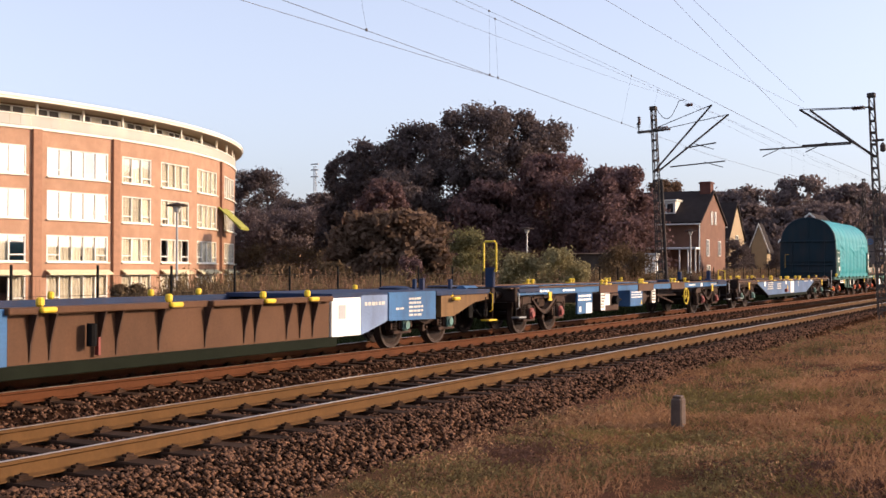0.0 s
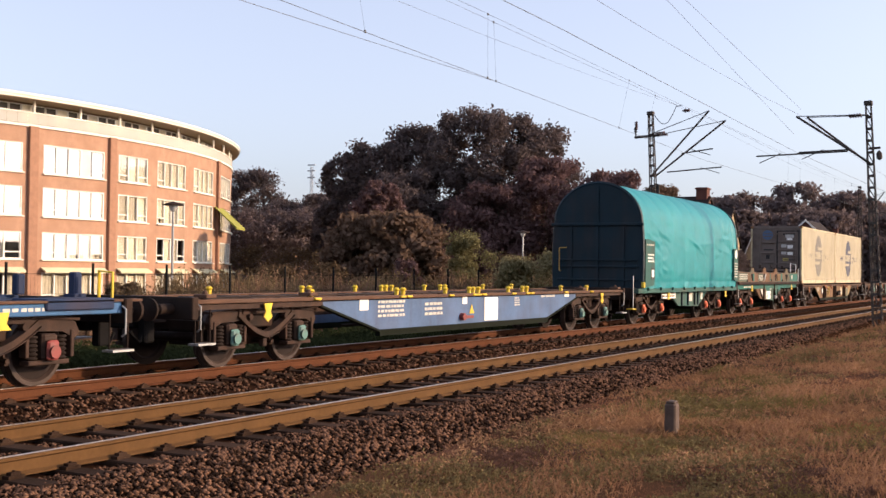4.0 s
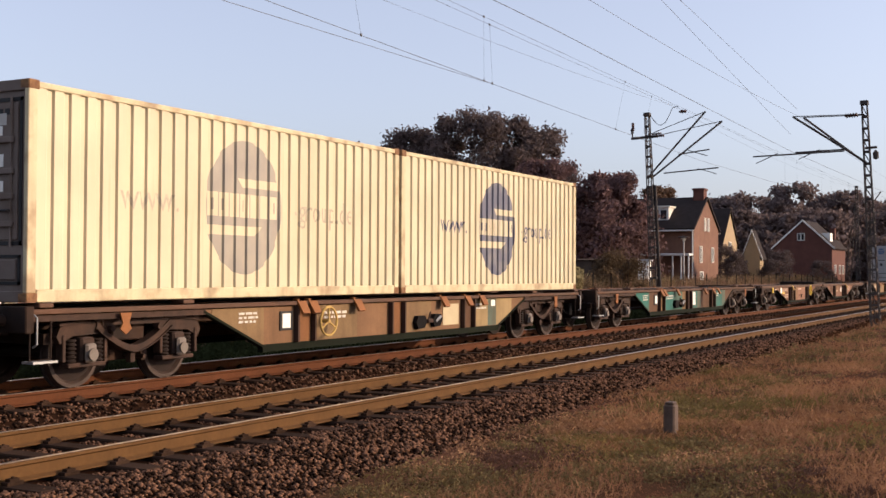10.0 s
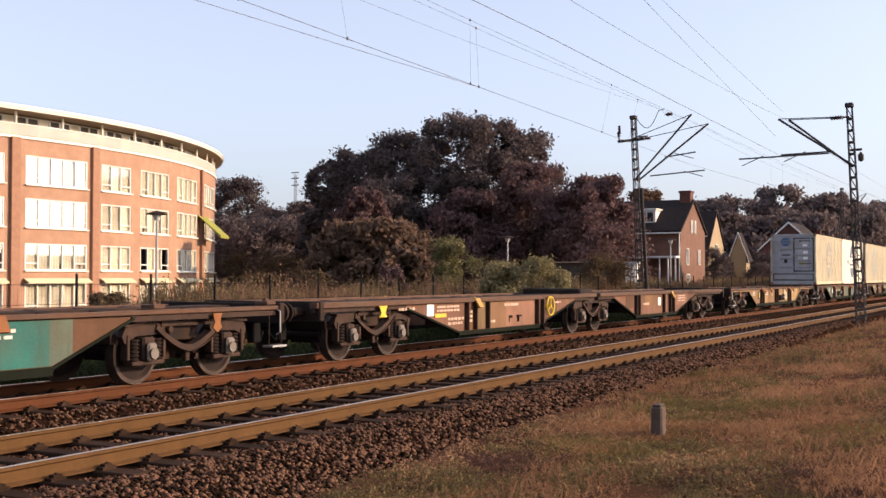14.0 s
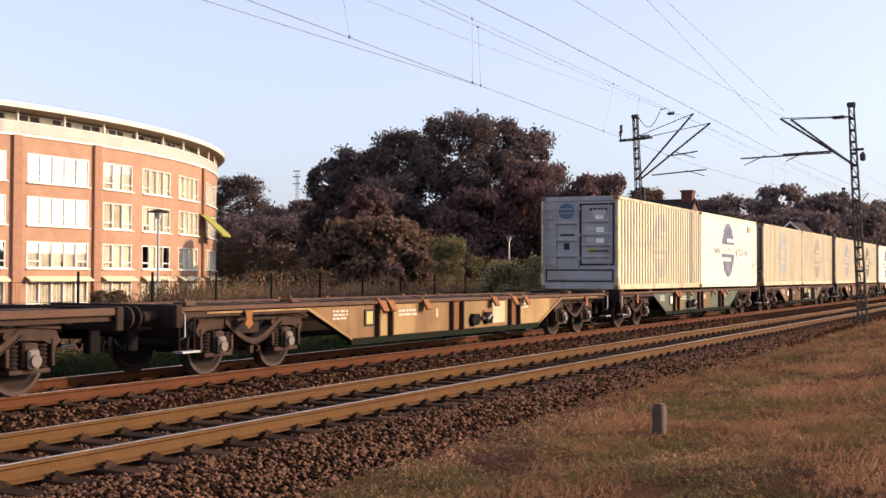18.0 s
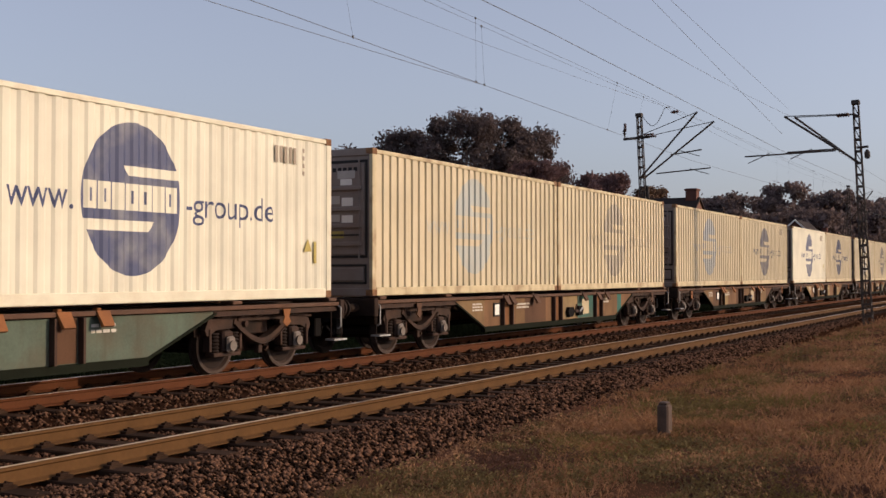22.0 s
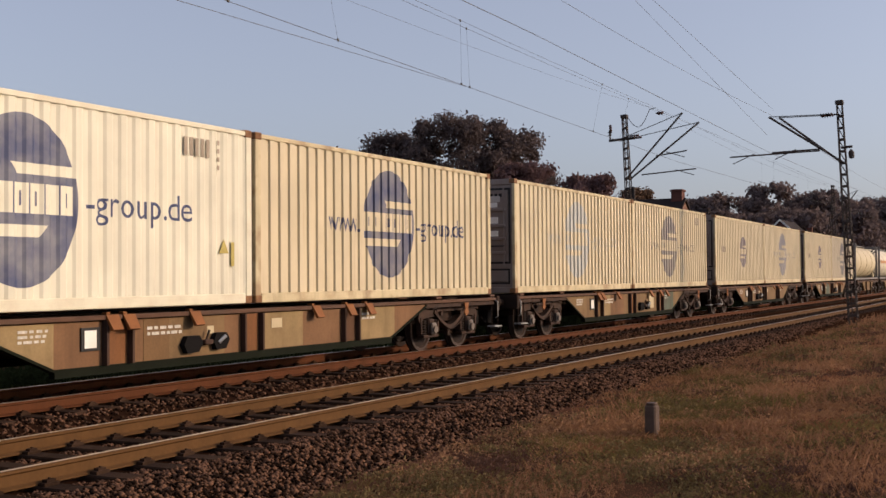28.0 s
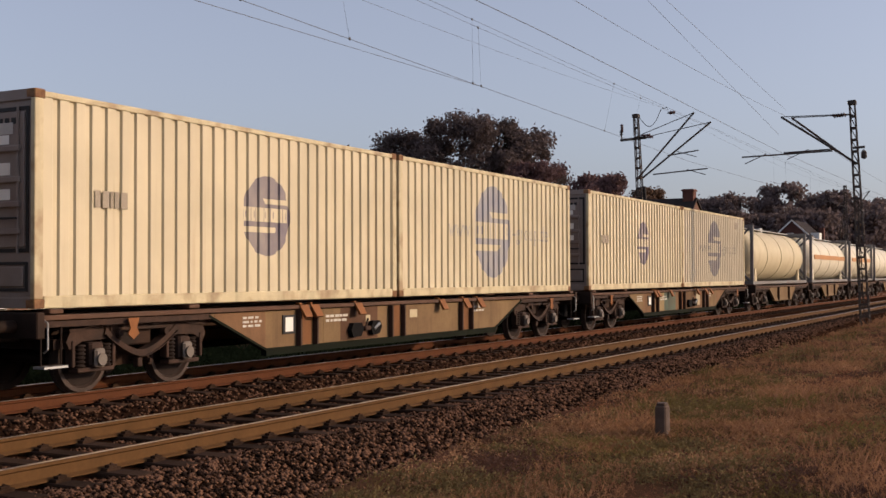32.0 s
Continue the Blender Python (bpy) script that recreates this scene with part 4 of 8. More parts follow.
D_bolster = Mesh().box(-0.32, 0.32, -0.95, 0.95, 0.62, 0.86, 0.02).box(-0.6, 0.6, -0.5, 0.5, 0.3, 0.62).data("bolster", M_dark_steel)
D_endbeam = Mesh().box(-0.06, 0.06, -0.9, 0.9, 0.62, 0.76).data("end_beam", M_dark_steel)
D_spring = Mesh().lathe([(r, z) for i in range(6) for r, z in ((0.062, 0.36 + 0.055 * i), (0.085, 0.375 + 0.055 * i), (0.085, 0.392 + 0.055 * i), (0.062, 0.405 + 0.055 * i))], (0, 0, 0), "z", 10).data("spring", M_dark_steel, True)
D_box = {}
for s in (-1, 1):
    D_box[s] = Mesh().box(-0.13, 0.13, min(s * 0.88, s * 1.10), max(s * 0.88, s * 1.10), 0.36, 0.70, 0.03).box(-0.34, 0.34, min(s * 0.90, s * 1.08), max(s * 0.90, s * 1.08), 0.30, 0.36, 0.01).data("axlebox", M_frame_dirt)
    D_box[s, "c"] = Mesh().box(-0.10, 0.10, min(s * 1.10, s * 1.17), max(s * 1.10, s * 1.17), 0.36, 0.62, 0.03).cyl((0, s * 1.15, 0.47), (0, s * 1.20, 0.47), 0.085, 12)


def add_bogie(wg, x, cover):
    bg = part("bogie", D_bolster, None, wg, at=(x, 0, 0))
    key = ("axlebox_cover", cover)
    for s in (-1, 1):
        part("side_frame", D_side[s], None, bg)
        for a in (-0.9, 0.9):
            part("axlebox", D_box[s], None, bg, at=(a, 0, 0))
            if (s, cover) not in D_box:
                D_box[s, cover] = D_box[s, "c"].data("axlebox_cover", M_cover[cover], True)
            part("axlebox_cover", D_box[s, cover], None, bg, cover + " axlebox cover" if cover != "grey" else "", at=(a, 0, 0))
            for b in (-0.24, 0.24):
                part("spring", D_spring, None, bg, at=(a + b, s * 1.0, 0))
    for k in (-1, 1):
        part("brake_beam", D_brake[k], None, bg)
    for a in (-1.44, 1.44):
        part("end_beam", D_endbeam, None, bg, at=(a, 0, 0))
    for a in (-0.9, 0.9):
        ws = part("wheelset", D_wheelset, None, bg, at=(a, 0, 0.46))
        WHEELSETS.append((ws, a))
    return bg


D_buffer = {s: Mesh().lathe([(0.08, 0), (0.08, s * 0.28), (0.05, s * 0.30), (0.05, s * 0.42), (0.17, s * 0.44), (0.175, s * 0.48), (0.08, s * 0.50), (0.005, s * 0.505)], (0, 0, 0), "x", 16).data("buffer", M_dark_steel, True) for s in (-1, 1)}
D_hook = {s: Mesh().box(min(0, s * 0.30), max(0, s * 0.30), -0.04, 0.04, 0.95, 1.08, 0.01).tube([(s * 0.28, 0, 0.96), (s * 0.42, 0.03, 0.72), (s * 0.48, 0, 0.95)], 0.025, 6) .data("coupling_hook", M_dark_steel) for s in (-1, 1)}
D_draw = {s: Mesh().box(min(0, s * 0.34), max(0, s * 0.34), -0.42, 0.42, 0.66, 1.06, 0.03).box(min(s * 0.05, s * 0.26), max(s * 0.05, s * 0.26), -0.62, -0.46, 0.45, 0.95, 0.02).tube([(s * 0.1, -0.5, 0.9), (s * 0.3, -0.55, 0.45), (s * 0.45, -0.5, 0.62)], 0.028, 6).data("draw_gear", M_black) for s in (-1, 1)}
D_hose = {s: Mesh().tube([(0, 0.45, 0.85), (s * 0.12, 0.44, 0.6), (s * 0.25, 0.38, 0.48), (s * 0.38, 0.3, 0.55)], 0.025, 6).data("air_hose", M_black) for s in (-1, 1)}


def add_ends(wg, half, ends=(-1, 1), step=None):
    for s in ends:
        for y in (-0.875, 0.875):
            part("buffer", D_buffer[s], None, wg, at=(s * (half - 0.5), y, 0.96))
        part("draw_gear", D_draw[s], None, wg, at=(s * (half - 0.5), 0, 0))
        part("coupling_hook", D_hook[s], None, wg, at=(s * (half - 0.5), 0, 0))
        part("air_hose", D_hose[s], None, wg, at=(s * (half - 0.5), 0, 0))
        part("headstock", Mesh().box(-0.07, 0.07, -1.3, 1.3, 0.80, 1.14, 0.015), M_dark_steel, wg, at=(s * (half - 0.57), 0, 0))
        if step:
            for y in (-1.28, 1.28):
                part("step", Mesh().box(-0.20, 0.20, y - 0.10, y + 0.10, 0.42, 0.45), step, wg, at=(s * (half - 0.75), 0, 0))
                part("step_hanger", Mesh().tube([(-0.17, y, 0.95), (-0.17, y, 0.46), (0.17, y, 0.46), (0.17, y, 0.95)], 0.014, 6), M_dark_steel, wg, at=(s * (half - 0.75), 0, 0))
            part("grab_handle", Mesh().tube([(0, -1.25, 0.62), (0, -1.32, 0.66), (0, -1.32, 1.0), (0, -1.25, 1.04)], 0.014, 6), step, wg, at=(s * (half - 0.66), 0, 0))


def writing(wg, u, z, w, h, rows, mt, face=-1.248, seed=0):
    """Unreadable stencilled writing: rows of small bars on a side panel."""
    r = random.Random(seed)
    m = Mesh()
    rh = h / rows
    for i in range(rows):
        x = u - w / 2
        while x < u + w / 2 - 0.05:
            b = r.uniform(0.05, 0.16)
            m.box(x, min(x + b, u + w / 2), face - 0.004, face, z + h / 2 - rh * (i + 0.75), z + h / 2 - rh * (i + 0.2))
            x += b + r.uniform(0.02, 0.05)
    tagged(part("stencilled_writing", m, mt, wg), "worn stencilled bars", kind="stuff")


def plate(wg, u, z, w, h, mt, name="plate", label="", face=-1.248, d=0.006):
    return part(name, Mesh().box(u - w / 2, u + w / 2, face - d, face, z - h / 2, z + h / 2), mt, wg, label)


D_cross = Mesh().box(-0.06, 0.06, -1.16, 1.16, 0.92, 1.08).data("cross_member", M_dark_steel)
BELLY = [(-4.45, 0.40), (4.35, 0.40), (5.85, 1.0), (5.85, 1.02), (-5.9, 1.02), (-5.9, 1.0)]


def spigot(wg, u, mt, s=-1):
    """A hinged container lock folded down over the side beam."""
    w = 0.12
    v = [(u - w, s * 1.28, 1.105), (u + w, s * 1.28, 1.105), (u + w * 0.85, s * 1.40, 0.90), (u - w * 0.85, s * 1.40, 0.90), (u - w, s * 1.25, 1.105), (u + w, s * 1.25, 1.105), (u + w * 0.85, s * 1.35, 0.88), (u - w * 0.85, s * 1.35, 0.88)]
    f = [(0, 3, 2, 1), (4, 5, 6, 7), (0, 1, 5, 4), (3, 7, 6, 2), (0, 4, 7, 3), (1, 2, 6, 5)]
    part("container_lock", Mesh().add(v, f if s < 0 else [q[::-1] for q in f]).box(u - 0.05, u + 0.03, min(s * 1.12, s * 1.22), max(s * 1.12, s * 1.22), 1.10, 1.14, 0.01), mt, wg, "hinged container lock")


def build_sgns(name, u, base, label, cover="grey", pivot=7.2, half=9.85, patches=(), ribs=(), locks=(), lock_mat=None, plates=(), wheel=None, belly=BELLY, step=None, seed=0, flange=None, valve=-1.41, short=False):
    """A flat container wagon with fish-bellied side beams on two bogies."""
    wg = thing(name, (0, 0, 0), label, "freight wagon", "wagons of the train")
    on_train(wg, u)
    fl = flange or base
    for s in (-1, 1):
        y0, y1 = sorted((s * 1.16, s * 1.20))
        part("side_web", Mesh().prism(belly, "y", y0, y1), base, wg)
        a, b = sorted((s * 1.10, s * 1.27))
        part("top_flange", Mesh().box(-half + 0.55, half - 0.55, a, b, 1.035, 1.10, 0.01), M_rustbrown, wg)
        lo = Mesh()
        for (x0, z0), (x1, z1), d in ((belly[0], belly[1], 0.11), (belly[1], belly[2], 0.03), (belly[5], belly[0], 0.03)):
            lo.prism([(x0, z0 - d), (x1, z1 - d), (x1, z1 + 0.012), (x0, z0 + 0.012)], "y", min(s * 1.12, s * 1.225), max(s * 1.12, s * 1.225))
        part("bottom_flange", lo, fl, wg)
        for xa, xb in ((-half + 0.55, belly[5][0] + 0.05), (belly[2][0] - 0.05, half - 0.55)):
            part("end_beam", Mesh().box(xa, xb, min(s * 1.12, s * 1.22), max(s * 1.12, s * 1.22), 0.94, 1.02), M_frame_dirt, wg)
    part("centre_sill", Mesh().box(-half + 0.5, half - 0.5, -0.25, 0.25, 0.72, 1.10), M_dark_steel, wg)
    for k in range(int(-half) + 1, int(half)):
        part("cross_member", D_cross, None, wg, at=(k, 0, 0))
    part("brake_gear", Mesh().box(-2.2, -1.0, -0.7, 0.2, 0.42, 0.72, 0.03).cyl((0.4, -0.5, 0.6), (1.6, -0.5, 0.6), 0.2, 12).tube([(-4, -0.3, 0.5), (4, -0.3, 0.5)], 0.03, 6).cyl((2.4, 0.2, 0.6), (3.2, 0.2, 0.6), 0.17, 12), M_dark_steel, wg)
    for x in (-pivot, pivot):
        add_bogie(wg, x, cover)
    add_ends(wg, half, step=step)
    for i, x in enumerate(ribs):
        # rib colour is rust plus painted-in shade of the side faces
        part("web_stiffener", Mesh().box(x - 0.022, x + 0.022, -1.30, -1.2, 0.41, 1.02), M_ribdark, wg)
    for (x0, x1, z0, z1, mt) in patches:
        def foot(x):
            return float(np.interp(x, [belly[5][0], belly[0][0], belly[1][0], belly[2][0]], [belly[5][1], z0, z0, belly[2][1]]))
        knees = [q for q in (belly[0][0], belly[1][0]) if x0 < q < x1]
        part("repainted_panel", Mesh().prism([(q, foot(q)) for q in [x0] + knees + [x1]] + [(x1, z1), (x0, z1)], "y", -1.206, -1.201), mt, wg, "repainted side panel")
    for x in locks:
        spigot(wg, x, lock_mat or M_lock, -1)
        spigot(wg, x, lock_mat or M_lock, 1)
    for x in (-9.0, 9.0, -6.3, 6.3) if not short else (-5.9, 5.9):
        part("corner_lock", Mesh().box(x - 0.12, x + 0.12, -1.28, -1.02, 1.12, 1.175, 0.01).cyl((x, -1.15, 1.17), (x, -1.15, 1.23), 0.05, 8, 0.03), M_rustbrown, wg)
    for (x, z, w, h, mt) in plates:
        plate(wg, x, z, w, h, mt, "data_plate", face=-1.207)
    if valve:
        vo = valve + 1.41
        hexa = [(-0.22, 0.0), (-0.14, 0.13), (0.14, 0.13), (0.22, 0.02), (0.12, -0.12), (-0.14, -0.13)]
        vb = part("brake_valve", Mesh().prism([(x + vo - 1.75, z + 0.60) for x, z in hexa], "y", -1.30, -1.2), M_black, wg, "black brake change-over plate")
        vr = part("brake_valve", Mesh().prism([(x * 0.9 + vo - 1.08, z + 0.62) for x, z in hexa], "y", -1.30, -1.2), M_black, wg, "black brake change-over plate")
        part("valve_lever", Mesh().box(vo - 1.50, vo - 1.30, -1.32, -1.24, 0.58, 0.66, 0.015).cyl((vo - 1.45, -1.28, 0.62), (vo - 1.36, -1.28, 0.80), 0.02, 6), M_frame_dirt, vb, "worn lever")
        part("valve_knob", Mesh().cyl((vo - 1.15, -1.29, 0.60), (vo - 1.02, -1.33, 0.70), 0.03, 6), M_galv, vr, "worn metal knob")
    for s in (-1, 1) if not short else ():
        part("lifting_mark", Mesh().prism([(s * 7.6 - 0.11, 1.02), (s * 7.6 + 0.11, 1.02), (s * 7.6 + 0.06, 0.88), (s * 7.6 + 0.11, 0.80), (s * 7.6, 0.72), (s * 7.6 - 0.11, 0.80), (s * 7.6 - 0.06, 0.88)], "y", -1.29, -1.27), lock_mat or M_lock, wg)
    if wheel:
        handwheel(wg, wheel, 0.74, M_handwheel, r=0.25)
    return wg


def handwheel(wg, x, z, mt, y=-1.36, r=0.27):
    m = Mesh()
    n = 20
    pts = [(x + r * math.cos(2 * math.pi * i / n), y, z + r * math.sin(2 * math.pi * i / n)) for i in range(n + 1)]
    m.tube(pts, 0.022, 6)
    for k in range(3):
        a = math.pi / 2 + 2.094 * k
        m.cyl((x, y, z), (x + r * math.cos(a), y, z + r * math.sin(a)), 0.016, 6)
    m.cyl((x, y - 0.02, z), (x, -1.15, z), 0.035, 8)
    part("brake_handwheel", m, mt, wg, "yellow brake handwheel", True)


M_rustbrown = mat("rusty_brown_paint", (0.088, 0.041, 0.022), 0.85, var=0.35, scale=3, dirt=(0.07, 0.045, 0.03), dirt_amt=0.6)
# rust brown, deepened with the shade seen on the ribs' sides
M_ribdark = mat("shade_dark_rust", (0.045, 0.021, 0.012), 0.85, var=0.3)
M_yellowish = mat("dirty_yellow_lock", (0.34, 0.20, 0.04), 0.7, var=0.3)
M_handwheel = mat("faded_yellow_handwheel", (0.42, 0.27, 0.07), 0.7, var=0.3)
M_darklock = mat("dark_rust_lock", (0.075, 0.034, 0.016), 0.85, var=0.3)
M_lock = mat("orange_rust_lock", (0.20, 0.072, 0.018), 0.8, var=0.3)
M_teal = paint("teal_paint", (0.022, 0.116, 0.097), 0.3)
M_greyteal = paint("faded_grey_green_paint", (0.080, 0.105, 0.078), 0.4)
M_brownp = paint("brown_wagon_paint", (0.088, 0.042, 0.021), 0.5)
M_redbrown = paint("red_brown_wagon_paint", (0.165, 0.080, 0.050), 0.5)
M_ochre = paint("ochre_wagon_paint", (0.24, 0.155, 0.066), 0.25)
M_tan = paint("tan_wagon_paint", (0.155, 0.088, 0.038), 0.5)
M_sand = paint("sandy_wagon_paint", (0.205, 0.118, 0.052), 0.35)
M_gold = paint("golden_ochre_paint", (0.31, 0.205, 0.088), 0.2)
M_olive = paint("dull_olive_paint", (0.178, 0.112, 0.052), 0.35)
M_pale = paint("pale_olive_paint", (0.255, 0.180, 0.085), 0.25)
M_drab = paint("drab_tan_paint", (0.168, 0.090, 0.043), 0.35)
M_rustpanel = paint("orange_rust_panel", (0.165, 0.070, 0.025), 0.3)
M_palesheet = mat("pale_cream_patch", (0.44, 0.36, 0.22), 0.7, var=0.15, scale=2)
M_blue = paint("blue_wagon_paint", (0.046, 0.120, 0.245), 0.15)
M_paleblue = paint("faded_blue_wagon_paint", (0.080, 0.128, 0.225), 0.15)
M_navy = paint("navy_wagon_paint", (0.016, 0.030, 0.070), 0.2)
M_signwhite = mat("white_sign", (0.80, 0.78, 0.72), 0.6, var=0.12, scale=3, dirt=(0.5, 0.45, 0.38), dirt_amt=0.3)
M_stencil = mat("stencil_white", (0.50, 0.47, 0.41), 0.8, var=0.45, scale=14)
M_deepbrown = paint("dark_brown_pocket_paint", (0.085, 0.040, 0.020), 0.3)
M_greensteel = mat("dark_green_underframe", (0.0085, 0.0105, 0.006), 0.9, var=0.35, scale=2, fine=20, spec=0.1)


def empty_flat(wg, seed):
    writing(wg, -2.3, 0.84, 0.75, 0.16, 2, M_stencil, -1.2075, seed)
    writing(wg, 3.5, 0.86, 0.5, 0.16, 2, M_stencil, -1.2075, seed + 1)
    part("document_holder", Mesh().box(-3.98, -3.62, -1.225, -1.201, 0.62, 0.94, 0.006), M_gasket, wg, "black document holder with a paper")
    writing(wg, -4.8, 0.86, 0.5, 0.2, 3, M_stencil, -1.2075, seed + 2)


# carried containers ------------------------------------------------------
ZB, HC, LC, WC = 1.19, 2.82, 9.12, 2.5


def container_mat(name, base, logo, strength, cx, cz, a, b, rust=0.35):
    """Corrugated side paint with a worn oval emblem."""
    m = bpy.data.materials.new(name)
    m.use_nodes = True
    n, l = m.node_tree.nodes, m.node_tree.links
    bs = n["Principled BSDF"]
    bs.inputs["Roughness"].default_value = 0.55
    tc = n.new("ShaderNodeTexCoord")
    sp = n.new("ShaderNodeSeparateXYZ")
    l.new(tc.outputs["Object"], sp.inputs[0])
    X, Z = sp.outputs[0], sp.outputs[2]

    def mn(op, p, q=0.0):
        k = n.new("ShaderNodeMath")
        k.operation = op
        for i, v in enumerate((p, q)):
            if isinstance(v, (int, float)):
                k.inputs[i].default_value = v
            else:
                l.new(v, k.inputs[i])
        return k.outputs[0]

    def band(v, lo, hi):
        return mn("MULTIPLY", mn("GREATER_THAN", v, lo), mn("LESS_THAN", v, hi))

    ex, ez = mn("DIVIDE", mn("SUBTRACT", X, cx), a), mn("DIVIDE", mn("SUBTRACT", Z, cz), b)
    oval = mn("LESS_THAN", mn("ADD", mn("MULTIPLY", ex, ex), mn("MULTIPLY", ez, ez)), 1.0)
    gap1 = mn("MULTIPLY", band(ez, 0.30, 0.43), mn("GREATER_THAN", ex, mn("SUBTRACT", 0.22, ez)))
    gap2 = mn("MULTIPLY", band(ez, -0.42, -0.28), mn("LESS_THAN", ex, mn("ADD", 0.72, ez)))
    cell = mn("DIVIDE", mn("ADD", ex, 0.95), 0.27)      # a row of plain light blocks across the middle
    inside = mn("FRACT", cell)
    block = mn("MULTIPLY", mn("LESS_THAN", inside, 0.90), band(ez, -0.15, 0.20))
    notch = mn("MULTIPLY", band(inside, 0.36, 0.50), mn("MULTIPLY", band(ez, -0.06, 0.11), mn("GREATER_THAN", mn("SINE", mn("MULTIPLY", mn("FLOOR", cell), 2.4)), -0.2)))
    gap3 = mn("MULTIPLY", mn("SUBTRACT", block, notch), band(ex, -0.95, 0.93))
    mask = mn("MULTIPLY", oval, mn("SUBTRACT", 1.0, mn("MAXIMUM", gap1, mn("MAXIMUM", gap2, gap3))))
    wear = n.new("ShaderNodeTexNoise")
    wear.inputs["Scale"].default_value, wear.inputs["Detail"].default_value = 2.2, 8
    l.new(tc.outputs["Object"], wear.inputs["Vector"])
    mask = mn("MULTIPLY", mask, mn("MULTIPLY", strength, mn("ADD", 0.62, mn("MULTIPLY", wear.outputs["Fac"], 0.7))))
    g1 = n.new("ShaderNodeTexNoise")
    g1.inputs["Scale"].default_value, g1.inputs["Detail"].default_value = 0.9, 6
    l.new(tc.outputs["Object"], g1.inputs["Vector"])
    r = n.new("ShaderNodeValToRGB")
    r.color_ramp.elements[0].position, r.color_ramp.elements[1].position = 0.3, 0.72
    r.color_ramp.elements[0].color = (*[c * 0.86 for c in base], 1)
    r.color_ramp.elements[1].color = (*[min(1, c * 1.08) for c in base], 1)
    l.new(g1.outputs["Fac"], r.inputs[0])
    # vertical run-off streaks
    mp = n.new("ShaderNodeMapping")
    mp.inputs["Scale"].default_value = (7, 7, 0.35)
    l.new(tc.outputs["Object"], mp.inputs[0])
    sk = n.new("ShaderNodeTexNoise")
    sk.inputs["Scale"].default_value, sk.inputs["Detail"].default_value = 1.0, 7
    l.new(mp.outputs[0], sk.inputs["Vector"])
    rs = n.new("ShaderNodeValToRGB")
    rs.color_ramp.elements[0].position, rs.color_ramp.elements[1].position = 0.60, 0.80
    rs.color_ramp.elements[0].color, rs.color_ramp.elements[1].color = (0, 0, 0, 1), (rust, rust, rust, 1)
    l.new(sk.outputs["Fac"], rs.inputs[0])
    m1, m2 = n.new("ShaderNodeMix"), n.new("ShaderNodeMix")
    for q in (m1, m2):
        q.data_type = "RGBA"
    l.new(rs.outputs[0], m1.inputs[0]), l.new(r.outputs[0], m1.inputs[6])
    m1.inputs[7].default_value = (0.30, 0.18, 0.09, 1)
    l.new(mask, m2.inputs[0]), l.new(m1.outputs[2], m2.inputs[6])
    m2.inputs[7].default_value = (*logo, 1)
    l.new(m2.outputs[2], bs.inputs["Base Color"])
    return m


CREAM, WHITE = (0.55, 0.468, 0.305), (0.65, 0.62, 0.485)
M_wornblack = mat("worn_black_digits", (0.30, 0.25, 0.19), 0.8, var=0.3)
M_cframe = mat("cream_container_frame", (0.52, 0.44, 0.27), 0.6, var=0.15, dirt=(0.20, 0.095, 0.038), dirt_amt=0.6, dirt_scale=2.6, streak=0.25)
M_cframe_w = mat("white_container_frame", (0.64, 0.605, 0.46), 0.6, var=0.12, dirt=(0.45, 0.32, 0.2), dirt_amt=0.35, dirt_scale=1.6)
M_cend = mat("grey_container_end", (0.23, 0.19, 0.165), 0.7, var=0.2, scale=2, dirt=(0.20, 0.13, 0.10), dirt_amt=0.6, dirt_scale=1.5)
M_cast = mat("rusty_corner_casting", (0.24, 0.125, 0.055), 0.85, var=0.5, scale=9, dirt=(0.11, 0.045, 0.02), dirt_amt=0.9, dirt_scale=6)
M_sheet = mat("faded_label_sheet", (0.45, 0.42, 0.38), 0.7, var=0.25)
M_noteyellow = mat("faded_yellow_sheet", (0.42, 0.34, 0.10), 0.8, var=0.2)
M_gasket = mat("black_door_gasket", (0.015, 0.014, 0.014), 0.7, var=0.2)
M_logo_end = mat("blue_emblem_paint", (0.07, 0.12, 0.21), 0.6, var=0.25)
D_castings = Mesh().box(-0.09, 0.09, -0.082, 0.082, -0.06, 0.06, 0.012).data("corner_casting", M_cast)
WORDS = {}


WAVE, SOFT_WAVE = ((0.0, 0.54, 0.67, 0.93), 0.036), ((0.0, 0.34, 0.52, 0.82), 0.022)      # outer face, slope, inner face, slope; depth


def corrugated(x0, x1, z0, z1, s, wave=WAVE):
    """A trapezoid-corrugated steel wall."""
    m = Mesh()
    pitch, xs = 0.278, []
    n = int((x1 - x0) / pitch)
    p = (x1 - x0) / n
    for i in range(n):
        a = x0 + p * i
        xs += [(a + p * f, q) for f, q in zip(wave[0], (0.0, 0.0, -wave[1], -wave[1]))]
    xs.append((x1, 0.0))
    y = 1.235
    v = [(x, s * (y + d), z) for z in (z0, z1) for x, d in xs]
    k = len(xs)
    q = [(i, i + 1, k + i + 1, k + i) for i in range(k - 1)]
    return m.add(v, q if s < 0 else [t[::-1] for t in q])




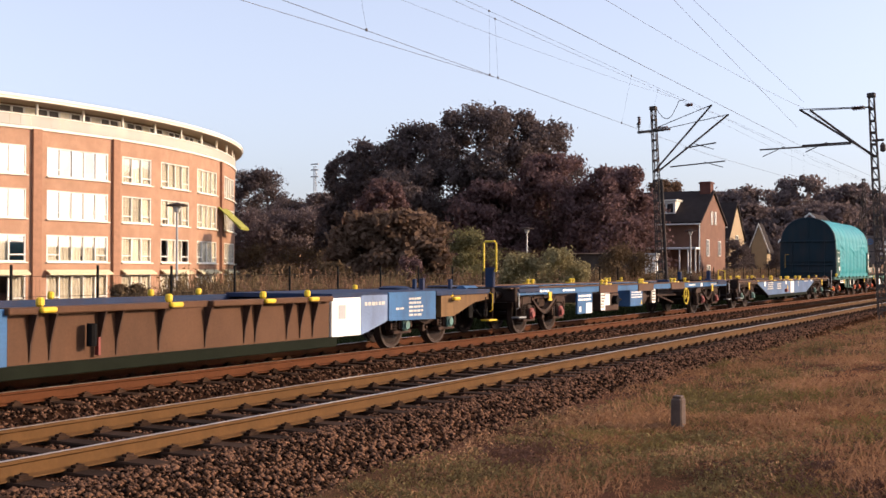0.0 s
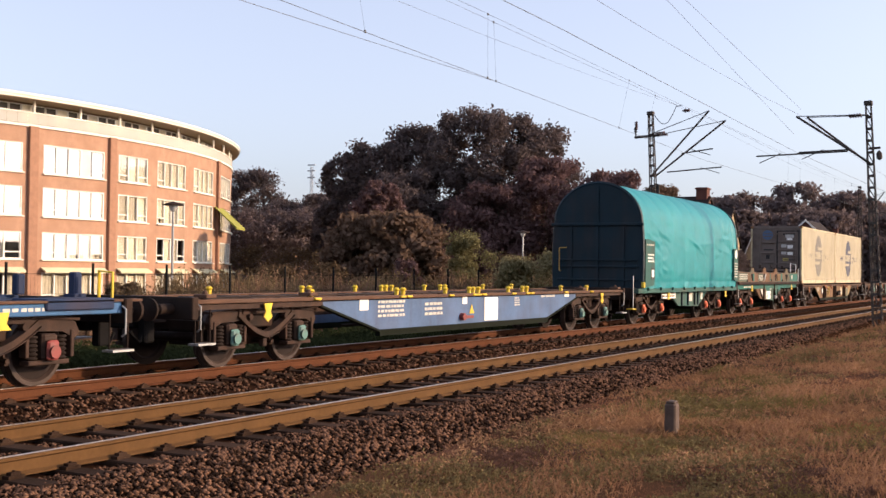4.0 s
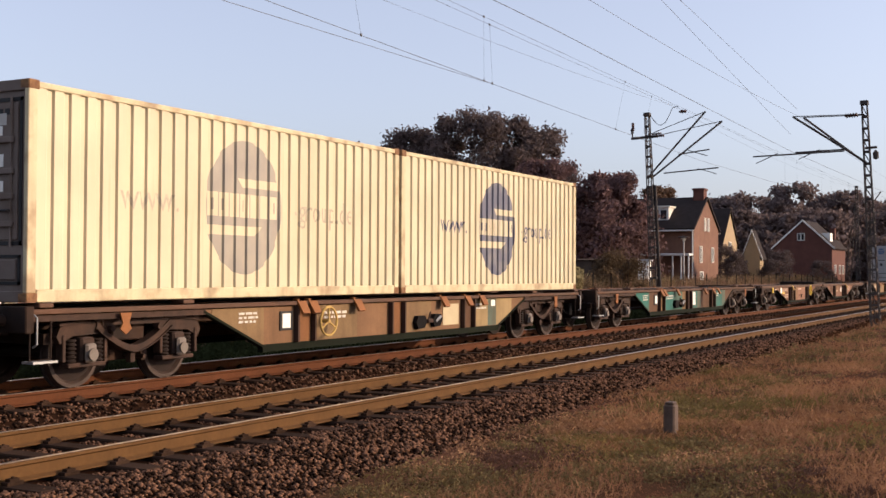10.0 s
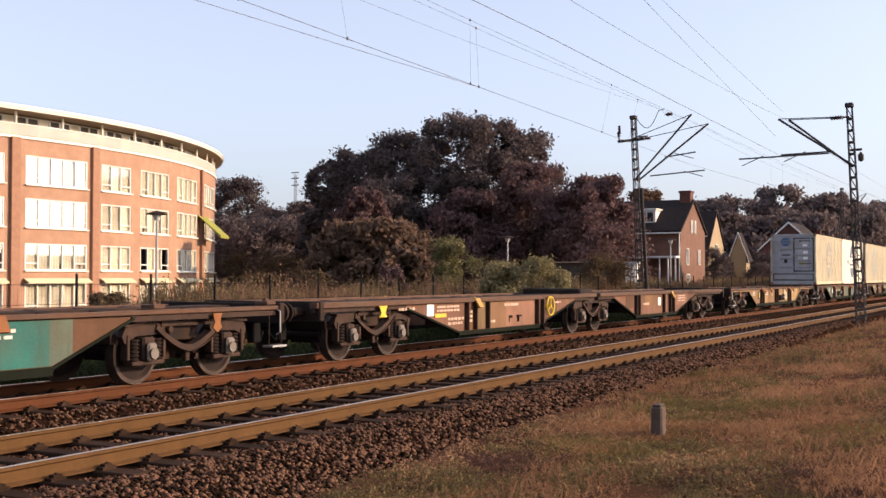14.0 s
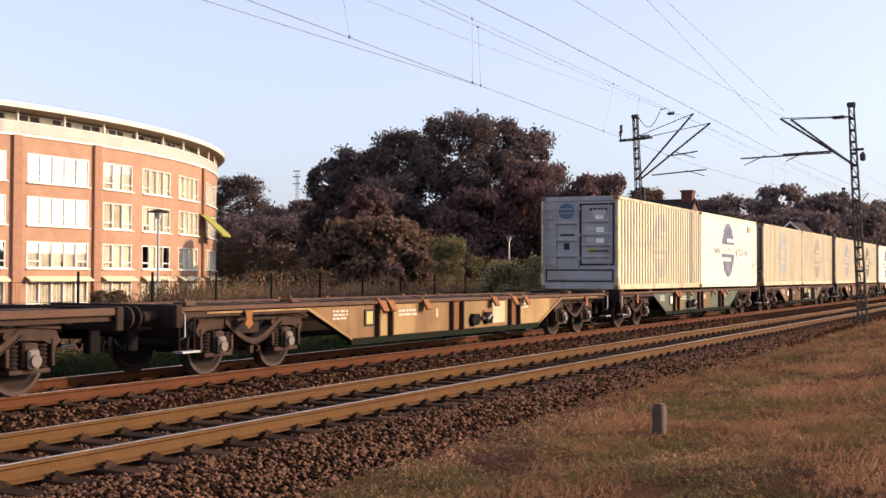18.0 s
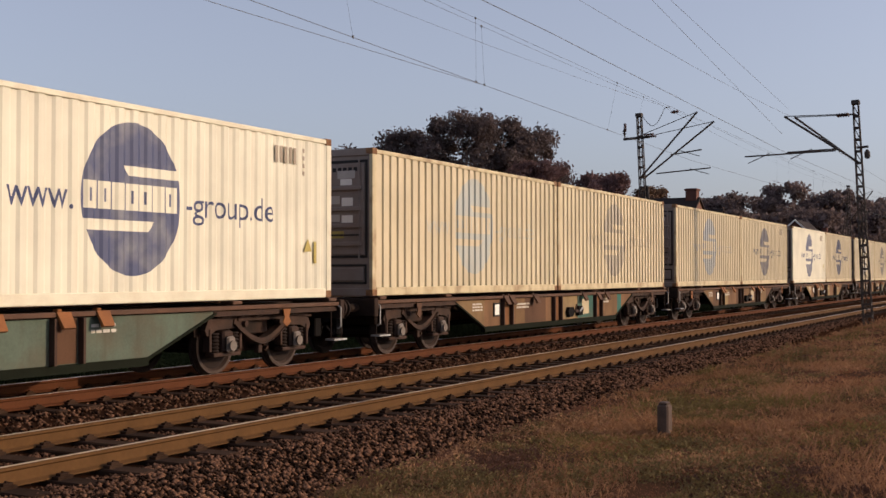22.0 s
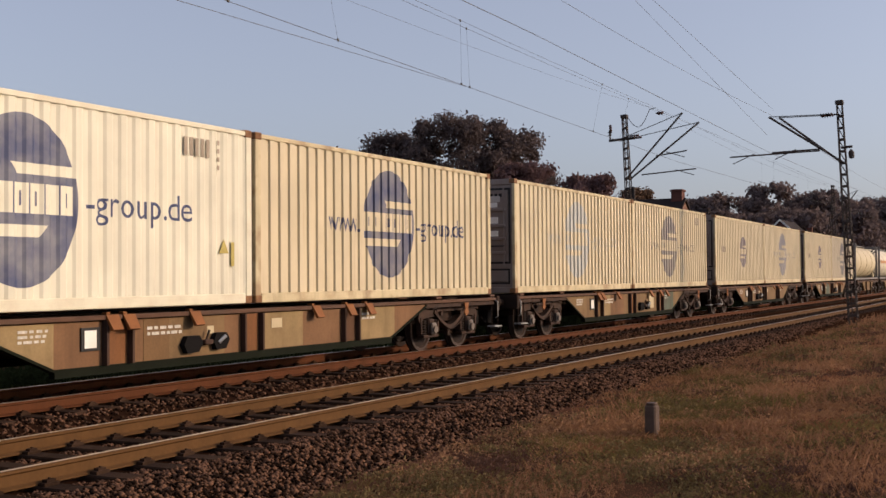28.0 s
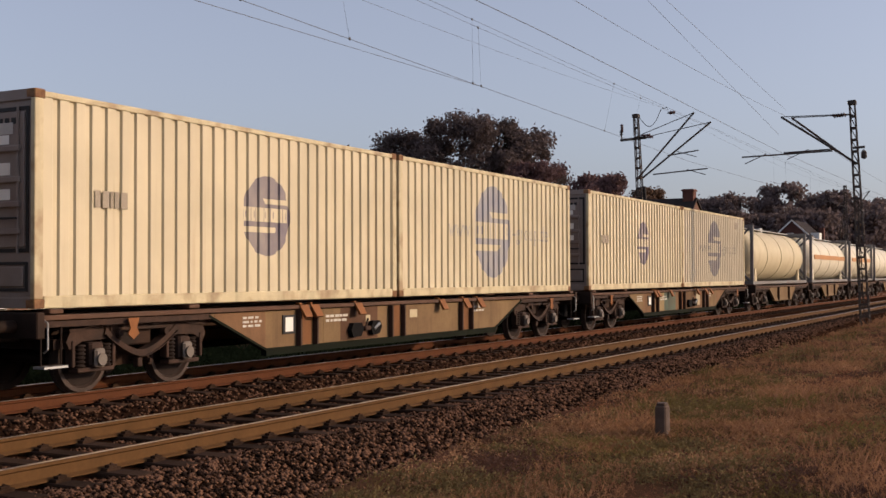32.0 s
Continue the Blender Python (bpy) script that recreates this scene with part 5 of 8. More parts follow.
def lettering(words, x0, x1, z, high, name, wave):
    """Words in paint on the corrugated side, from x0 to x1 on the base line z; high: the height of a small letter."""
    cu = bpy.data.curves.new("words", "FONT")
    cu.body, cu.resolution_u = words, 3
    tx = new("words", cu)
    bpy.context.view_layer.update()
    bm = bmesh.new()
    bm.from_mesh(tx.to_mesh())
    tx.to_mesh_clear()
    bpy.data.objects.remove(tx), bpy.data.curves.remove(cu)
    xs = [v.co.x for v in bm.verts]
    lo, hi = min(xs), max(xs)
    for v in bm.verts:
        v.co = (x0 + (v.co.x - lo) * (x1 - x0) / (hi - lo), 0, z + v.co.y * high / 0.52)
    n = int((LC - 0.30) / 0.278)
    p = (LC - 0.30) / n
    for i in range(n):
        for f in wave[0]:
            x = 0.15 + p * (i + f)
            if x0 < x < x1:
                bmesh.ops.bisect_plane(bm, geom=bm.verts[:] + bm.edges[:] + bm.faces[:], plane_co=(x, 0, 0), plane_no=(1, 0, 0))
    for v in bm.verts:
        f = (v.co.x - 0.15) / p % 1.0
        v.co.y = -1.2375 - float(np.interp(f, [*wave[0], 1.0], [0, 0, -wave[1], -wave[1], 0]))
    bmesh.ops.recalc_face_normals(bm, faces=bm.faces[:])
    d = bpy.data.meshes.new(name)
    bm.to_mesh(d)
    bm.free()
    return d


BASE_PARTS = {}


def build_container(u, side_mat, frame_mat, label, number=False, seed=0, words=None):
    """A 30-foot bulk container; u: its front end along the train."""
    c = thing("bulk_container", (0, 0, 0), label, "container", "containers on the train")
    on_train(c, u, z=ZB)
    key = frame_mat.name
    if key not in BASE_PARTS:
        b = BASE_PARTS[key] = {}
        b["far"] = corrugated(0.14, LC - 0.14, 0.16, HC - 0.10, 1).data("side_wall", frame_mat)
        b["roof"] = Mesh().box(0.05, LC - 0.05, -1.22, 1.22, HC - 0.06, HC - 0.03).data("roof", frame_mat)
        b["floor"] = Mesh().box(0.05, LC - 0.05, -1.2, 1.2, 0.06, 0.14).data("floor", M_dark_steel)
        for s in (-1, 1):
            y0, y1 = sorted((s * 1.17, s * 1.248))
            b["bot", s] = Mesh().box(0.16, LC - 0.16, y0, y1, 0.0, 0.16, 0.012).data("bottom_rail", frame_mat)
            b["top", s] = Mesh().box(0.16, LC - 0.16, y0, y1, HC - 0.10, HC - 0.02, 0.012).data("top_rail", frame_mat)
            for e, x in ((0, 0.0), (1, LC - 0.15)):
                b["post", s, e] = Mesh().box(x, x + 0.15, y0, y1, 0.118, HC - 0.118, 0.01).data("corner_post", frame_mat)
    b = BASE_PARTS[key]
    wave = SOFT_WAVE if frame_mat is M_cframe_w else WAVE
    part("side_wall", corrugated(0.15, LC - 0.15, 0.16, HC - 0.10, -1, wave), side_mat, c, "corrugated cream side with worn oval emblem")
    part("side_wall", b["far"], None, c)
    part("roof", b["roof"], None, c), part("floor", b["floor"], None, c)
    for s in (-1, 1):
        part("bottom_rail", b["bot", s], None, c), part("top_rail", b["top", s], None, c)
        for e in (0, 1):
            part("corner_post", b["post", s, e], None, c)
            for z in (0.06, HC - 0.06):
                part("corner_casting", D_castings, None, c, at=((0.088, LC - 0.088)[e], s * 1.17, z))
    # door end
    D_END = END_SETS[1 if seed == 2 else 2 if seed == 0 else 0]
    ew = part("end_wall", D_END["panel"], None, c, "grey steel end with hatch and door")
    for k in ("gasket", "door", "hatch_gasket", "hatch", "ladder", "emblem"):
        part(k, D_END[k], None, ew)
    for k in ("rib", "label_sheet", "hinge", "emblem_bar"):
        for q in D_END[k]:
            part(k, q, None, ew)
    part("end_wall", D_END["rear"], None, c)
    if number:
        writing(c, 1.35, 1.45, 0.62, 0.42, 1, M_wornblack, -1.247, seed)
    elif frame_mat is M_cframe_w or seed % 4 == 3:
        digits = Mesh()
        for k in range(5):
            digits.box(7.45 + 0.13 * k, 7.53 + 0.13 * k, -1.243, -1.2385, 2.28, 2.56)
        for k in range(4):
            digits.box(8.24, 8.29, -1.243, -1.2385, 2.50 - 0.13 * k, 2.57 - 0.13 * k)
        tagged(part("stencilled_writing", digits, M_wornblack, c), "worn stencilled bars", kind="stuff")
    if words:
        cx, mt, (a0, b0, a1, b1) = words
        for w, a, b in (("www.", a0, b0), ("-group.de", a1, b1)):
            d = WORDS.get((w, cx, a, wave))
            if d is None:
                d = WORDS[w, cx, a, wave] = lettering(w, cx + a, cx + b, 1.27, 0.29, "lettering", wave)
            d = d.copy()
            d.materials.append(mt)
            part("lettering", d, None, c, "worn painted web address lettering")
    if frame_mat is M_cframe_w:
        sk = part("warning_sticker", Mesh().prism([(8.28, 0.80), (8.52, 0.80), (8.40, 1.02)], "y", -1.2415, -1.2365), M_noteyellow, c, "yellow warning sticker")
        part("sticker_strip", Mesh().box(8.58, 8.66, -1.2415, -1.2365, 0.60, 0.98), M_noteyellow, sk)
    return c


def end_parts(M_cend):
    d = {}
    d["panel"] = Mesh().box(0.03, 0.07, -1.17, 1.17, 0.05, HC - 0.03).box(0.0, 0.05, -1.18, 1.18, 0.0, 0.14, 0.01).box(0.0, 0.05, -1.18, 1.18, HC - 0.14, HC, 0.01).data("end_wall", M_cend)
    d["rear"] = Mesh().box(LC - 0.07, LC - 0.03, -1.17, 1.17, 0.05, HC - 0.03).data("end_wall", M_cend)
    g, dr = Mesh(), Mesh()
    y0, y1, z0, z1 = -1.12, -0.02, 0.72, 2.60      # door leaf with a dark gasket round it
    for a in ((y0, y1, z0, z0 + 0.05), (y0, y1, z1 - 0.05, z1), (y0, y0 + 0.05, z0, z1), (y1 - 0.05, y1, z0, z1)):
        g.box(0.018, 0.03, *a)
    dr.box(0.005, 0.03, y0 + 0.07, y1 - 0.07, z0 + 0.07, z1 - 0.07, 0.006)
    d["gasket"], d["door"] = g.data("gasket", M_gasket), dr.data("door", M_cend)
    d["rib"] = [Mesh().box(-0.04, 0.005, y0 + 0.12, y1 - 0.12, z, z + 0.08, 0.012).data("rib", M_cend) for z in (0.95, 1.30, 1.62, 2.02)]
    d["rib"] += [Mesh().box(-0.035, 0.03, 0.05, 0.75, z, z + 0.07, 0.012).data("rib", M_cend) for z in (0.98, 1.46, 1.98)]
    d["rib"] += [Mesh().box(-0.03, 0.03, 0.0, 0.05, 0.65, 2.6, 0.01).data("rib", M_cend), Mesh().box(-0.03, 0.03, 0.74, 0.79, 0.65, 2.6, 0.01).data("rib", M_cend)]
    hg = Mesh()
    for a in ((-1.1, 1.1, 0.22, 0.26), (-1.1, 1.1, 0.56, 0.60), (-1.1, -1.06, 0.22, 0.60), (1.06, 1.1, 0.22, 0.60)):
        hg.box(0.016, 0.03, *a)
    d["hatch_gasket"] = hg.data("hatch_gasket", M_gasket)
    d["hatch"] = Mesh().box(0.0, 0.03, -1.04, 1.04, 0.28, 0.54, 0.012).data("hatch", M_cend)
    ld = Mesh()
    for y in (0.80, 1.10):
        ld.cyl((-0.01, y, 0.65), (-0.01, y, 2.55), 0.016, 6)
    for k in range(7):
        ld.cyl((-0.01, 0.80, 0.75 + 0.28 * k), (-0.01, 1.10, 0.75 + 0.28 * k), 0.013, 6)
    d["ladder"] = ld.data("ladder", M_cend)
    em = Mesh()
    n = 20
    em.add([(0.024, 0.42 + 0.26 * math.cos(2 * math.pi * i / n), 2.38 + 0.24 * math.sin(2 * math.pi * i / n)) for i in range(n)], [tuple(range(n))[::-1]])
    d["emblem"] = em.data("emblem", M_logo_end)
    d["emblem_bar"] = [Mesh().box(0.018, 0.023, 0.2, 0.64, z, z + 0.035).data("emblem_bar", M_cend) for z in (2.30, 2.43)]
    d["label_sheet"] = [Mesh().box(-0.001, 0.004, *q).data("label_sheet", M_sheet) for q in ((-0.50, -0.25, 1.42, 1.56), (-0.50, -0.25, 1.76, 1.92), (-0.85, -0.45, 2.25, 2.40))] + [Mesh().box(0.024, 0.029, 0.32, 0.5, 1.2, 1.4).data("label_sheet", M_gasket)]
    d["label_sheet"] += [Mesh().box(-0.002, 0.004, *q).data("label_sheet", M_signwhite) for q in ((-0.78, -0.52, 2.12, 2.24), (-0.80, -0.55, 1.72, 1.88), (-0.80, -0.55, 1.40, 1.54))]
    d["label_sheet"].append(Mesh().box(-0.002, 0.004, -0.60, -0.32, 1.10, 1.24).data("label_sheet", M_noteyellow))
    d["label_sheet"].append(Mesh().box(0.022, 0.029, 0.15, 0.62, 1.62, 1.68).data("label_sheet", M_gasket))
    d["emblem_bar"] += [Mesh().box(0.0, 0.005, -0.9 + 0.12 * k, -0.82 + 0.12 * k, 2.38, 2.46).data("emblem_bar", M_gasket) for k in range(5)]
    d["rib"].append(Mesh().tube([(-0.03, -0.95, 1.16), (-0.06, -0.95, 1.16), (-0.06, -0.35, 1.16)], 0.016, 6).data("handle", M_gasket))
    d["hinge"] = [Mesh().box(-0.02, 0.03, -0.06, 0.1, z, z + 0.08, 0.008).data("hinge", M_cend) for z in (0.9, 1.6, 2.4)] + [Mesh().cyl((-0.01, -0.95, 0.7), (-0.01, -0.95, 2.6), 0.018, 6).data("lock_bar", M_cend)]
    return d


END_SETS = [end_parts(M_cend), end_parts(mat("light_container_end", (0.34, 0.325, 0.325), 0.6, var=0.2, scale=2, dirt=(0.26, 0.19, 0.14), dirt_amt=0.6, dirt_scale=1.5)), end_parts(mat("brown_container_end", (0.15, 0.115, 0.095), 0.7, var=0.25, scale=2, dirt=(0.10, 0.06, 0.04), dirt_amt=0.6, dirt_scale=1.5))]


# wagons in running order -------------------------------------------------
def build_pocket_wagon():
    """The blue and brown pocket wagon whose rear end is seen first."""
    U = 14.0
    wg = thing("pocket_wagon", (0, 0, 0), "blue and brown articulated pocket wagon with yellow locks", "freight wagon", "wagons of the train")
    on_train(wg, U)
    def X(u):
        return u - U
    part("pocket_side", Mesh().prism([(X(9.79), 0.36), (X(16.75), 0.36), (X(16.75), 1.02), (X(9.79), 1.02)], "y", -1.17, -1.13), M_deepbrown, wg, "deep dark brown pocket side")
    part("pocket_rim", Mesh().box(X(9.7), X(12.6), -1.30, -1.05, 1.0, 1.09, 0.015).box(X(13.5), X(16.7), -1.30, -1.05, 1.0, 1.09, 0.015).box(X(12.6), X(13.5), -1.2, -1.05, 1.0, 1.09), M_deepbrown, wg)
    part("pocket_floor", Mesh().box(X(9.8), X(16.8), -1.13, 1.13, 0.30, 0.36), M_dark_steel, wg)
    part("far_side", Mesh().box(X(4), X(20.4), 1.13, 1.22, 0.36, 1.10, 0.01), M_navy, wg)
    part("lower_rail", Mesh().box(X(2), X(16.9), -1.24, -1.08, 0.20, 0.37, 0.01), M_greensteel, wg, "dark green lower rail")
    for u in (10.13, 10.45, 11.3, 11.62, 12.45, 13.45, 14.38, 14.66, 15.5, 15.87, 16.24):
        part("tapered_rib", Mesh().prism([(-1.165, 1.0), (-1.32, 1.0), (-1.27, 0.86), (-1.205, 0.62), (-1.18, 0.40), (-1.165, 0.40)], "x", X(u) - 0.013, X(u) + 0.013), M_ribdark, wg)
    part("blue_end", Mesh().box(X(3), X(9.75), -1.22, -1.16, 0.36, 1.08, 0.01), M_blue, wg, "blue front side panel")
    part("white_panel", Mesh().box(X(16.78), X(17.72), -1.21, -1.15, 0.36, 1.05, 0.01), M_signwhite, wg, "white panel with a faded emblem")
    plate(wg, X(17.1), 0.8, 0.22, 0.25, M_galv, "emblem", "grey emblem", -1.211)
    part("grey_panel", Mesh().prism([(X(17.73), 0.36), (X(18.0), 0.42), (X(18.65), 0.58), (X(18.65), 1.08), (X(17.73), 1.08)], "y", -1.21, -1.15), paint("steel_blue_paint", (0.16, 0.22, 0.34), 0.2), wg, "steel-blue side panel")
    writing(wg, X(18.2), 0.92, 0.7, 0.12, 1, M_stencil, -1.211, 3)
    part("blue_panel", Mesh().prism([(X(18.67), 0.58), (X(20.5), 0.55), (X(20.5), 1.12), (X(18.67), 1.12)], "y", -1.23, -1.16), M_blue, wg, "blue side panel")
    writing(wg, X(19.7), 0.82, 0.55, 0.4, 5, M_stencil, -1.231, 4), writing(wg, X(19.1), 0.80, 0.35, 0.07, 1, M_stencil, -1.231, 5)
    part("deck", Mesh().box(X(16.8), X(20.6), -1.2, 1.2, 1.05, 1.13, 0.01), M_navy, wg)
    part("end_platform", Mesh().prism([(X(20.75), 0.58), (X(21.3), 0.58), (X(22.3), 0.85), (X(23.0), 0.9), (X(23.0), 1.06), (X(20.75), 1.06)], "y", -1.22, -1.1), M_tan, wg, "brown end platform side")
    part("end_deck", Mesh().box(X(20.5), X(23.2), -1.25, 1.25, 1.02, 1.12, 0.01), M_navy, wg)
    part("wheel_cap", Mesh().lathe([(0.10, 1.1), (0.32, 1.12), (0.34, 1.17), (0.25, 1.20), (0.02, 1.21)], (X(20.9), 0.0, 0), "z", 20), M_navy, wg, "round navy pivot cover", True)
    for u, z in ((10.3, 1.09), (12.66, 1.09), (14.86, 1.09), (16.08, 1.09), (21.24, 0.98)):
        part("container_lock", Mesh().box(X(u) - 0.13, X(u) + 0.13, -1.36, -1.28, z - 0.07, z + 0.0, 0.02).box(X(u) - 0.08, X(u) + 0.02, -1.25, -1.15, z, z + 0.12, 0.025), M_yellow, wg, "yellow container lock")
        part("container_lock", Mesh().box(X(u) - 0.08, X(u) + 0.02, 1.15, 1.25, 1.1, 1.22, 0.025), M_yellow, wg, "yellow container lock")
    part("extinguisher", Mesh().cyl((X(11.05), -1.3, 0.55), (X(11.05), -1.3, 0.85), 0.07, 10), M_black, wg)
    part("red_handle", Mesh().box(X(11.2), X(11.24), -1.27, -1.2, 0.42, 0.66), M_cover["red"], wg)
    part("centre_sill", Mesh().box(X(2), X(23.1), -0.3, 0.3, 0.6, 1.0), M_dark_steel, wg)
    add_bogie(wg, X(20.34), "teal"), add_bogie(wg, X(4.6), "teal")
    part("end_post", Mesh().box(X(22.5), X(22.58), -0.5, -0.42, 1.12, 1.34, 0.01).box(X(22.5), X(22.58), 0.42, 0.5, 1.12, 1.34, 0.01).box(X(21.6), X(21.7), -0.3, -0.2, 1.12, 1.36, 0.01), M_navy, wg, "short navy end posts")
    part("coupling_cover", Mesh().cyl((X(22.9), -0.55, 1.02), (X(23.5), -0.55, 1.02), 0.17, 12), M_blue, wg, "blue round coupling cover", True)
    add_ends(wg, X(23.6), ends=(1,), step=M_yellow)


def build_blue_flat():
    U = 33.67
    wg = thing("blue_flat_wagon", (0, 0, 0), "blue low-floor container wagon with yellow locks and handwheel", "freight wagon", "wagons of the train")
    on_train(wg, U)
    def X(u):
        return u - U
    h = 9.75
    for s in (-1, 1):
        a, b = sorted((s * 1.05, s * 1.22))
        part("side_beam", Mesh().box(X(24.2), X(43.2), a, b, 0.94, 1.10, 0.012), M_blue, wg, "blue side beam")
        c, d = sorted((s * 1.04, s * 1.26))
        part("deck_edge", Mesh().box(X(24.0), X(43.4), c, d, 1.10, 1.135, 0.008), M_rustbrown, wg)
        for u0, u1 in ((29.75, 31.17), (32.98, 34.37), (36.17, 37.6)):
            part("bracket_beam", Mesh().box(X(u0), X(u1), min(s * 1.15, s * 1.25), max(s * 1.15, s * 1.25), 0.90, 1.105, 0.012), M_rustbrown, wg)
        for q in (-1, 1):
            part("end_block", Mesh().box(min(q * 8.0, q * 9.2), max(q * 8.0, q * 9.2), min(s * 0.6, s * 1.26), max(s * 0.6, s * 1.26), 1.0, 1.155, 0.02), M_navy, wg, "navy raised end block")
    part("centre_sill", Mesh().box(-9.2, 9.2, -0.28, 0.28, 0.62, 1.08), M_dark_steel, wg)
    for k in range(-9, 10):
        part("cross_member", Mesh().box(-0.05, 0.05, -1.1, 1.1, 0.95, 1.08), M_dark_steel, wg, at=(k, 0, 0))
    part("sign_board", Mesh().box(X(28.15), X(29.2), -1.24, -1.18, 0.38, 0.93, 0.008), M_blue, wg, "blue data board")
    writing(wg, X(28.68), 0.80, 0.95, 0.2, 2, M_signwhite, -1.241, 11)
    plate(wg, X(28.95), 0.52, 0.42, 0.28, M_signwhite, "white_notice", "", -1.241), plate(wg, X(28.32), 0.5, 0.12, 0.14, M_signwhite, "white_notice", "", -1.241)
    plate(wg, X(30.04), 0.67, 0.33, 0.5, M_signwhite, "white_notice", "", -1.22)
    writing(wg, X(30.04), 0.67, 0.26, 0.4, 5, M_rustbrown, -1.227, 12)
    part("equipment_box", Mesh().box(X(30.45), X(31.65), -1.1, -0.4, 0.38, 0.88, 0.03), M_ribdark, wg, "brown equipment box")
    plate(wg, X(30.72), 0.72, 0.35, 0.35, M_signwhite, "white_notice", "", -1.101)
    part("brake_valve", Mesh().cyl((X(31.2), -1.1, 0.68), (X(31.2), -1.24, 0.68), 0.13, 12).box(X(31.25), X(31.6), -1.2, -1.12, 0.66, 0.72), M_black, wg)
    part("blue_box", Mesh().box(X(32.3), X(33.4), -1.22, -0.6, 0.46, 0.93, 0.015), M_blue, wg, "blue toolbox with notices")
    writing(wg, X(32.85), 0.80, 0.9, 0.22, 3, M_signwhite, -1.221, 13)
    part("warning_triangle", Mesh().prism([(X(33.2), 0.5), (X(33.36), 0.5), (X(33.28), 0.65)], "y", -1.226, -1.221), M_yellow, wg, "yellow warning triangle")
    part("air_tank", Mesh().lathe([(0.02, -0.5), (0.2, -0.46), (0.23, -0.35), (0.23, 0.35), (0.2, 0.46), (0.02, 0.5)], (X(33.85), -0.85, 0.68), "x", 14), M_ribdark, wg, "brown air tank", True)
    plate(wg, X(34.5), 0.73, 0.34, 0.42, M_signwhite, "white_notice", "", -1.2), writing(wg, X(34.5), 0.73, 0.28, 0.34, 4, M_gasket, -1.207, 14)
    part("brake_rigging", Mesh().tube([(X(34.5), -0.8, 0.7), (X(38), -0.8, 0.7)], 0.03, 6).box(X(35.2), X(35.3), -0.85, -0.75, 0.5, 0.95).box(X(36), X(36.1), -0.85, -0.75, 0.5, 0.95).tube([(X(35.0), -0.9, 0.85), (X(37.4), -0.9, 0.45)], 0.03, 6), M_frame_dirt, wg)
    handwheel(wg, X(37.68), 0.66, M_yellow, -1.28, 0.26)
    writing(wg, X(38.6), 1.02, 0.8, 0.08, 1, M_signwhite, -1.221, 18), plate(wg, X(39.7), 1.02, 0.22, 0.11, M_signwhite, "white_notice", "", -1.221, 0.004), writing(wg, X(41.3), 1.02, 0.9, 0.08, 1, M_stencil, -1.221, 19), writing(wg, X(25.6), 1.02, 1.4, 0.09, 1, M_signwhite, -1.221, 16), writing(wg, X(27.6), 1.02, 0.8, 0.09, 1, M_signwhite, -1.221, 17)
    for u in (30.2, 30.52, 33.4, 33.62, 36.5, 36.85, 38.0):
        for s in (-1, 1):
            part("container_lock", Mesh().cyl((X(u), s * 1.13, 1.13), (X(u), s * 1.13, 1.22), 0.045, 8).lathe([(0.05, 1.21), (0.07, 1.235), (0.04, 1.27), (0.01, 1.275)], (X(u), s * 1.13, 0), "z", 8).box(X(u) - 0.09, X(u) + 0.09, min(s * 1.16, s * 1.28), max(s * 1.16, s * 1.28), 1.125, 1.165, 0.012), M_yellow, wg, "yellow container lock")
    for x in (-7.33, 7.33):
        add_bogie(wg, x, "red")
        part("lifting_mark", Mesh().prism([(x - 0.1, 1.0), (x + 0.1, 1.0), (x + 0.06, 0.86), (x + 0.13, 0.78), (x - 0.13, 0.78), (x - 0.06, 0.86)], "y", -1.25, -1.225), M_yellow, wg, "yellow lifting mark")
    add_ends(wg, 10.0, step=M_galv)
    part("end_box", Mesh().box(9.02, 9.16, -0.68, -0.54, 1.16, 1.50, 0.02).box(8.98, 9.20, -0.72, -0.50, 1.14, 1.20, 0.01), M_navy, wg), part("end_box", Mesh().box(9.02, 9.16, 0.44, 0.58, 1.16, 1.46, 0.02), M_navy, wg)
    part("end_post", Mesh().box(-8.25, -8.15, -0.12, 0.12, 1.1, 1.6, 0.02), M_navy, wg)
    part("end_frame", Mesh().tube([(-8.2, -0.17, 1.52), (-8.2, -0.17, 2.2), (-8.2, -0.12, 2.25), (-8.2, 0.12, 2.25), (-8.2, 0.17, 2.2), (-8.2, 0.17, 1.52), (-8.2, -0.17, 1.52)], 0.028, 8), M_yellow, wg, "tall yellow end frame", True)
    part("end_rail", Mesh().tube([(9.2, -1.2, 1.15), (9.2, -1.2, 1.5), (9.2, -0.95, 1.52), (9.2, -0.95, 1.15)], 0.022, 6), M_yellow, wg, "yellow end hand rail")


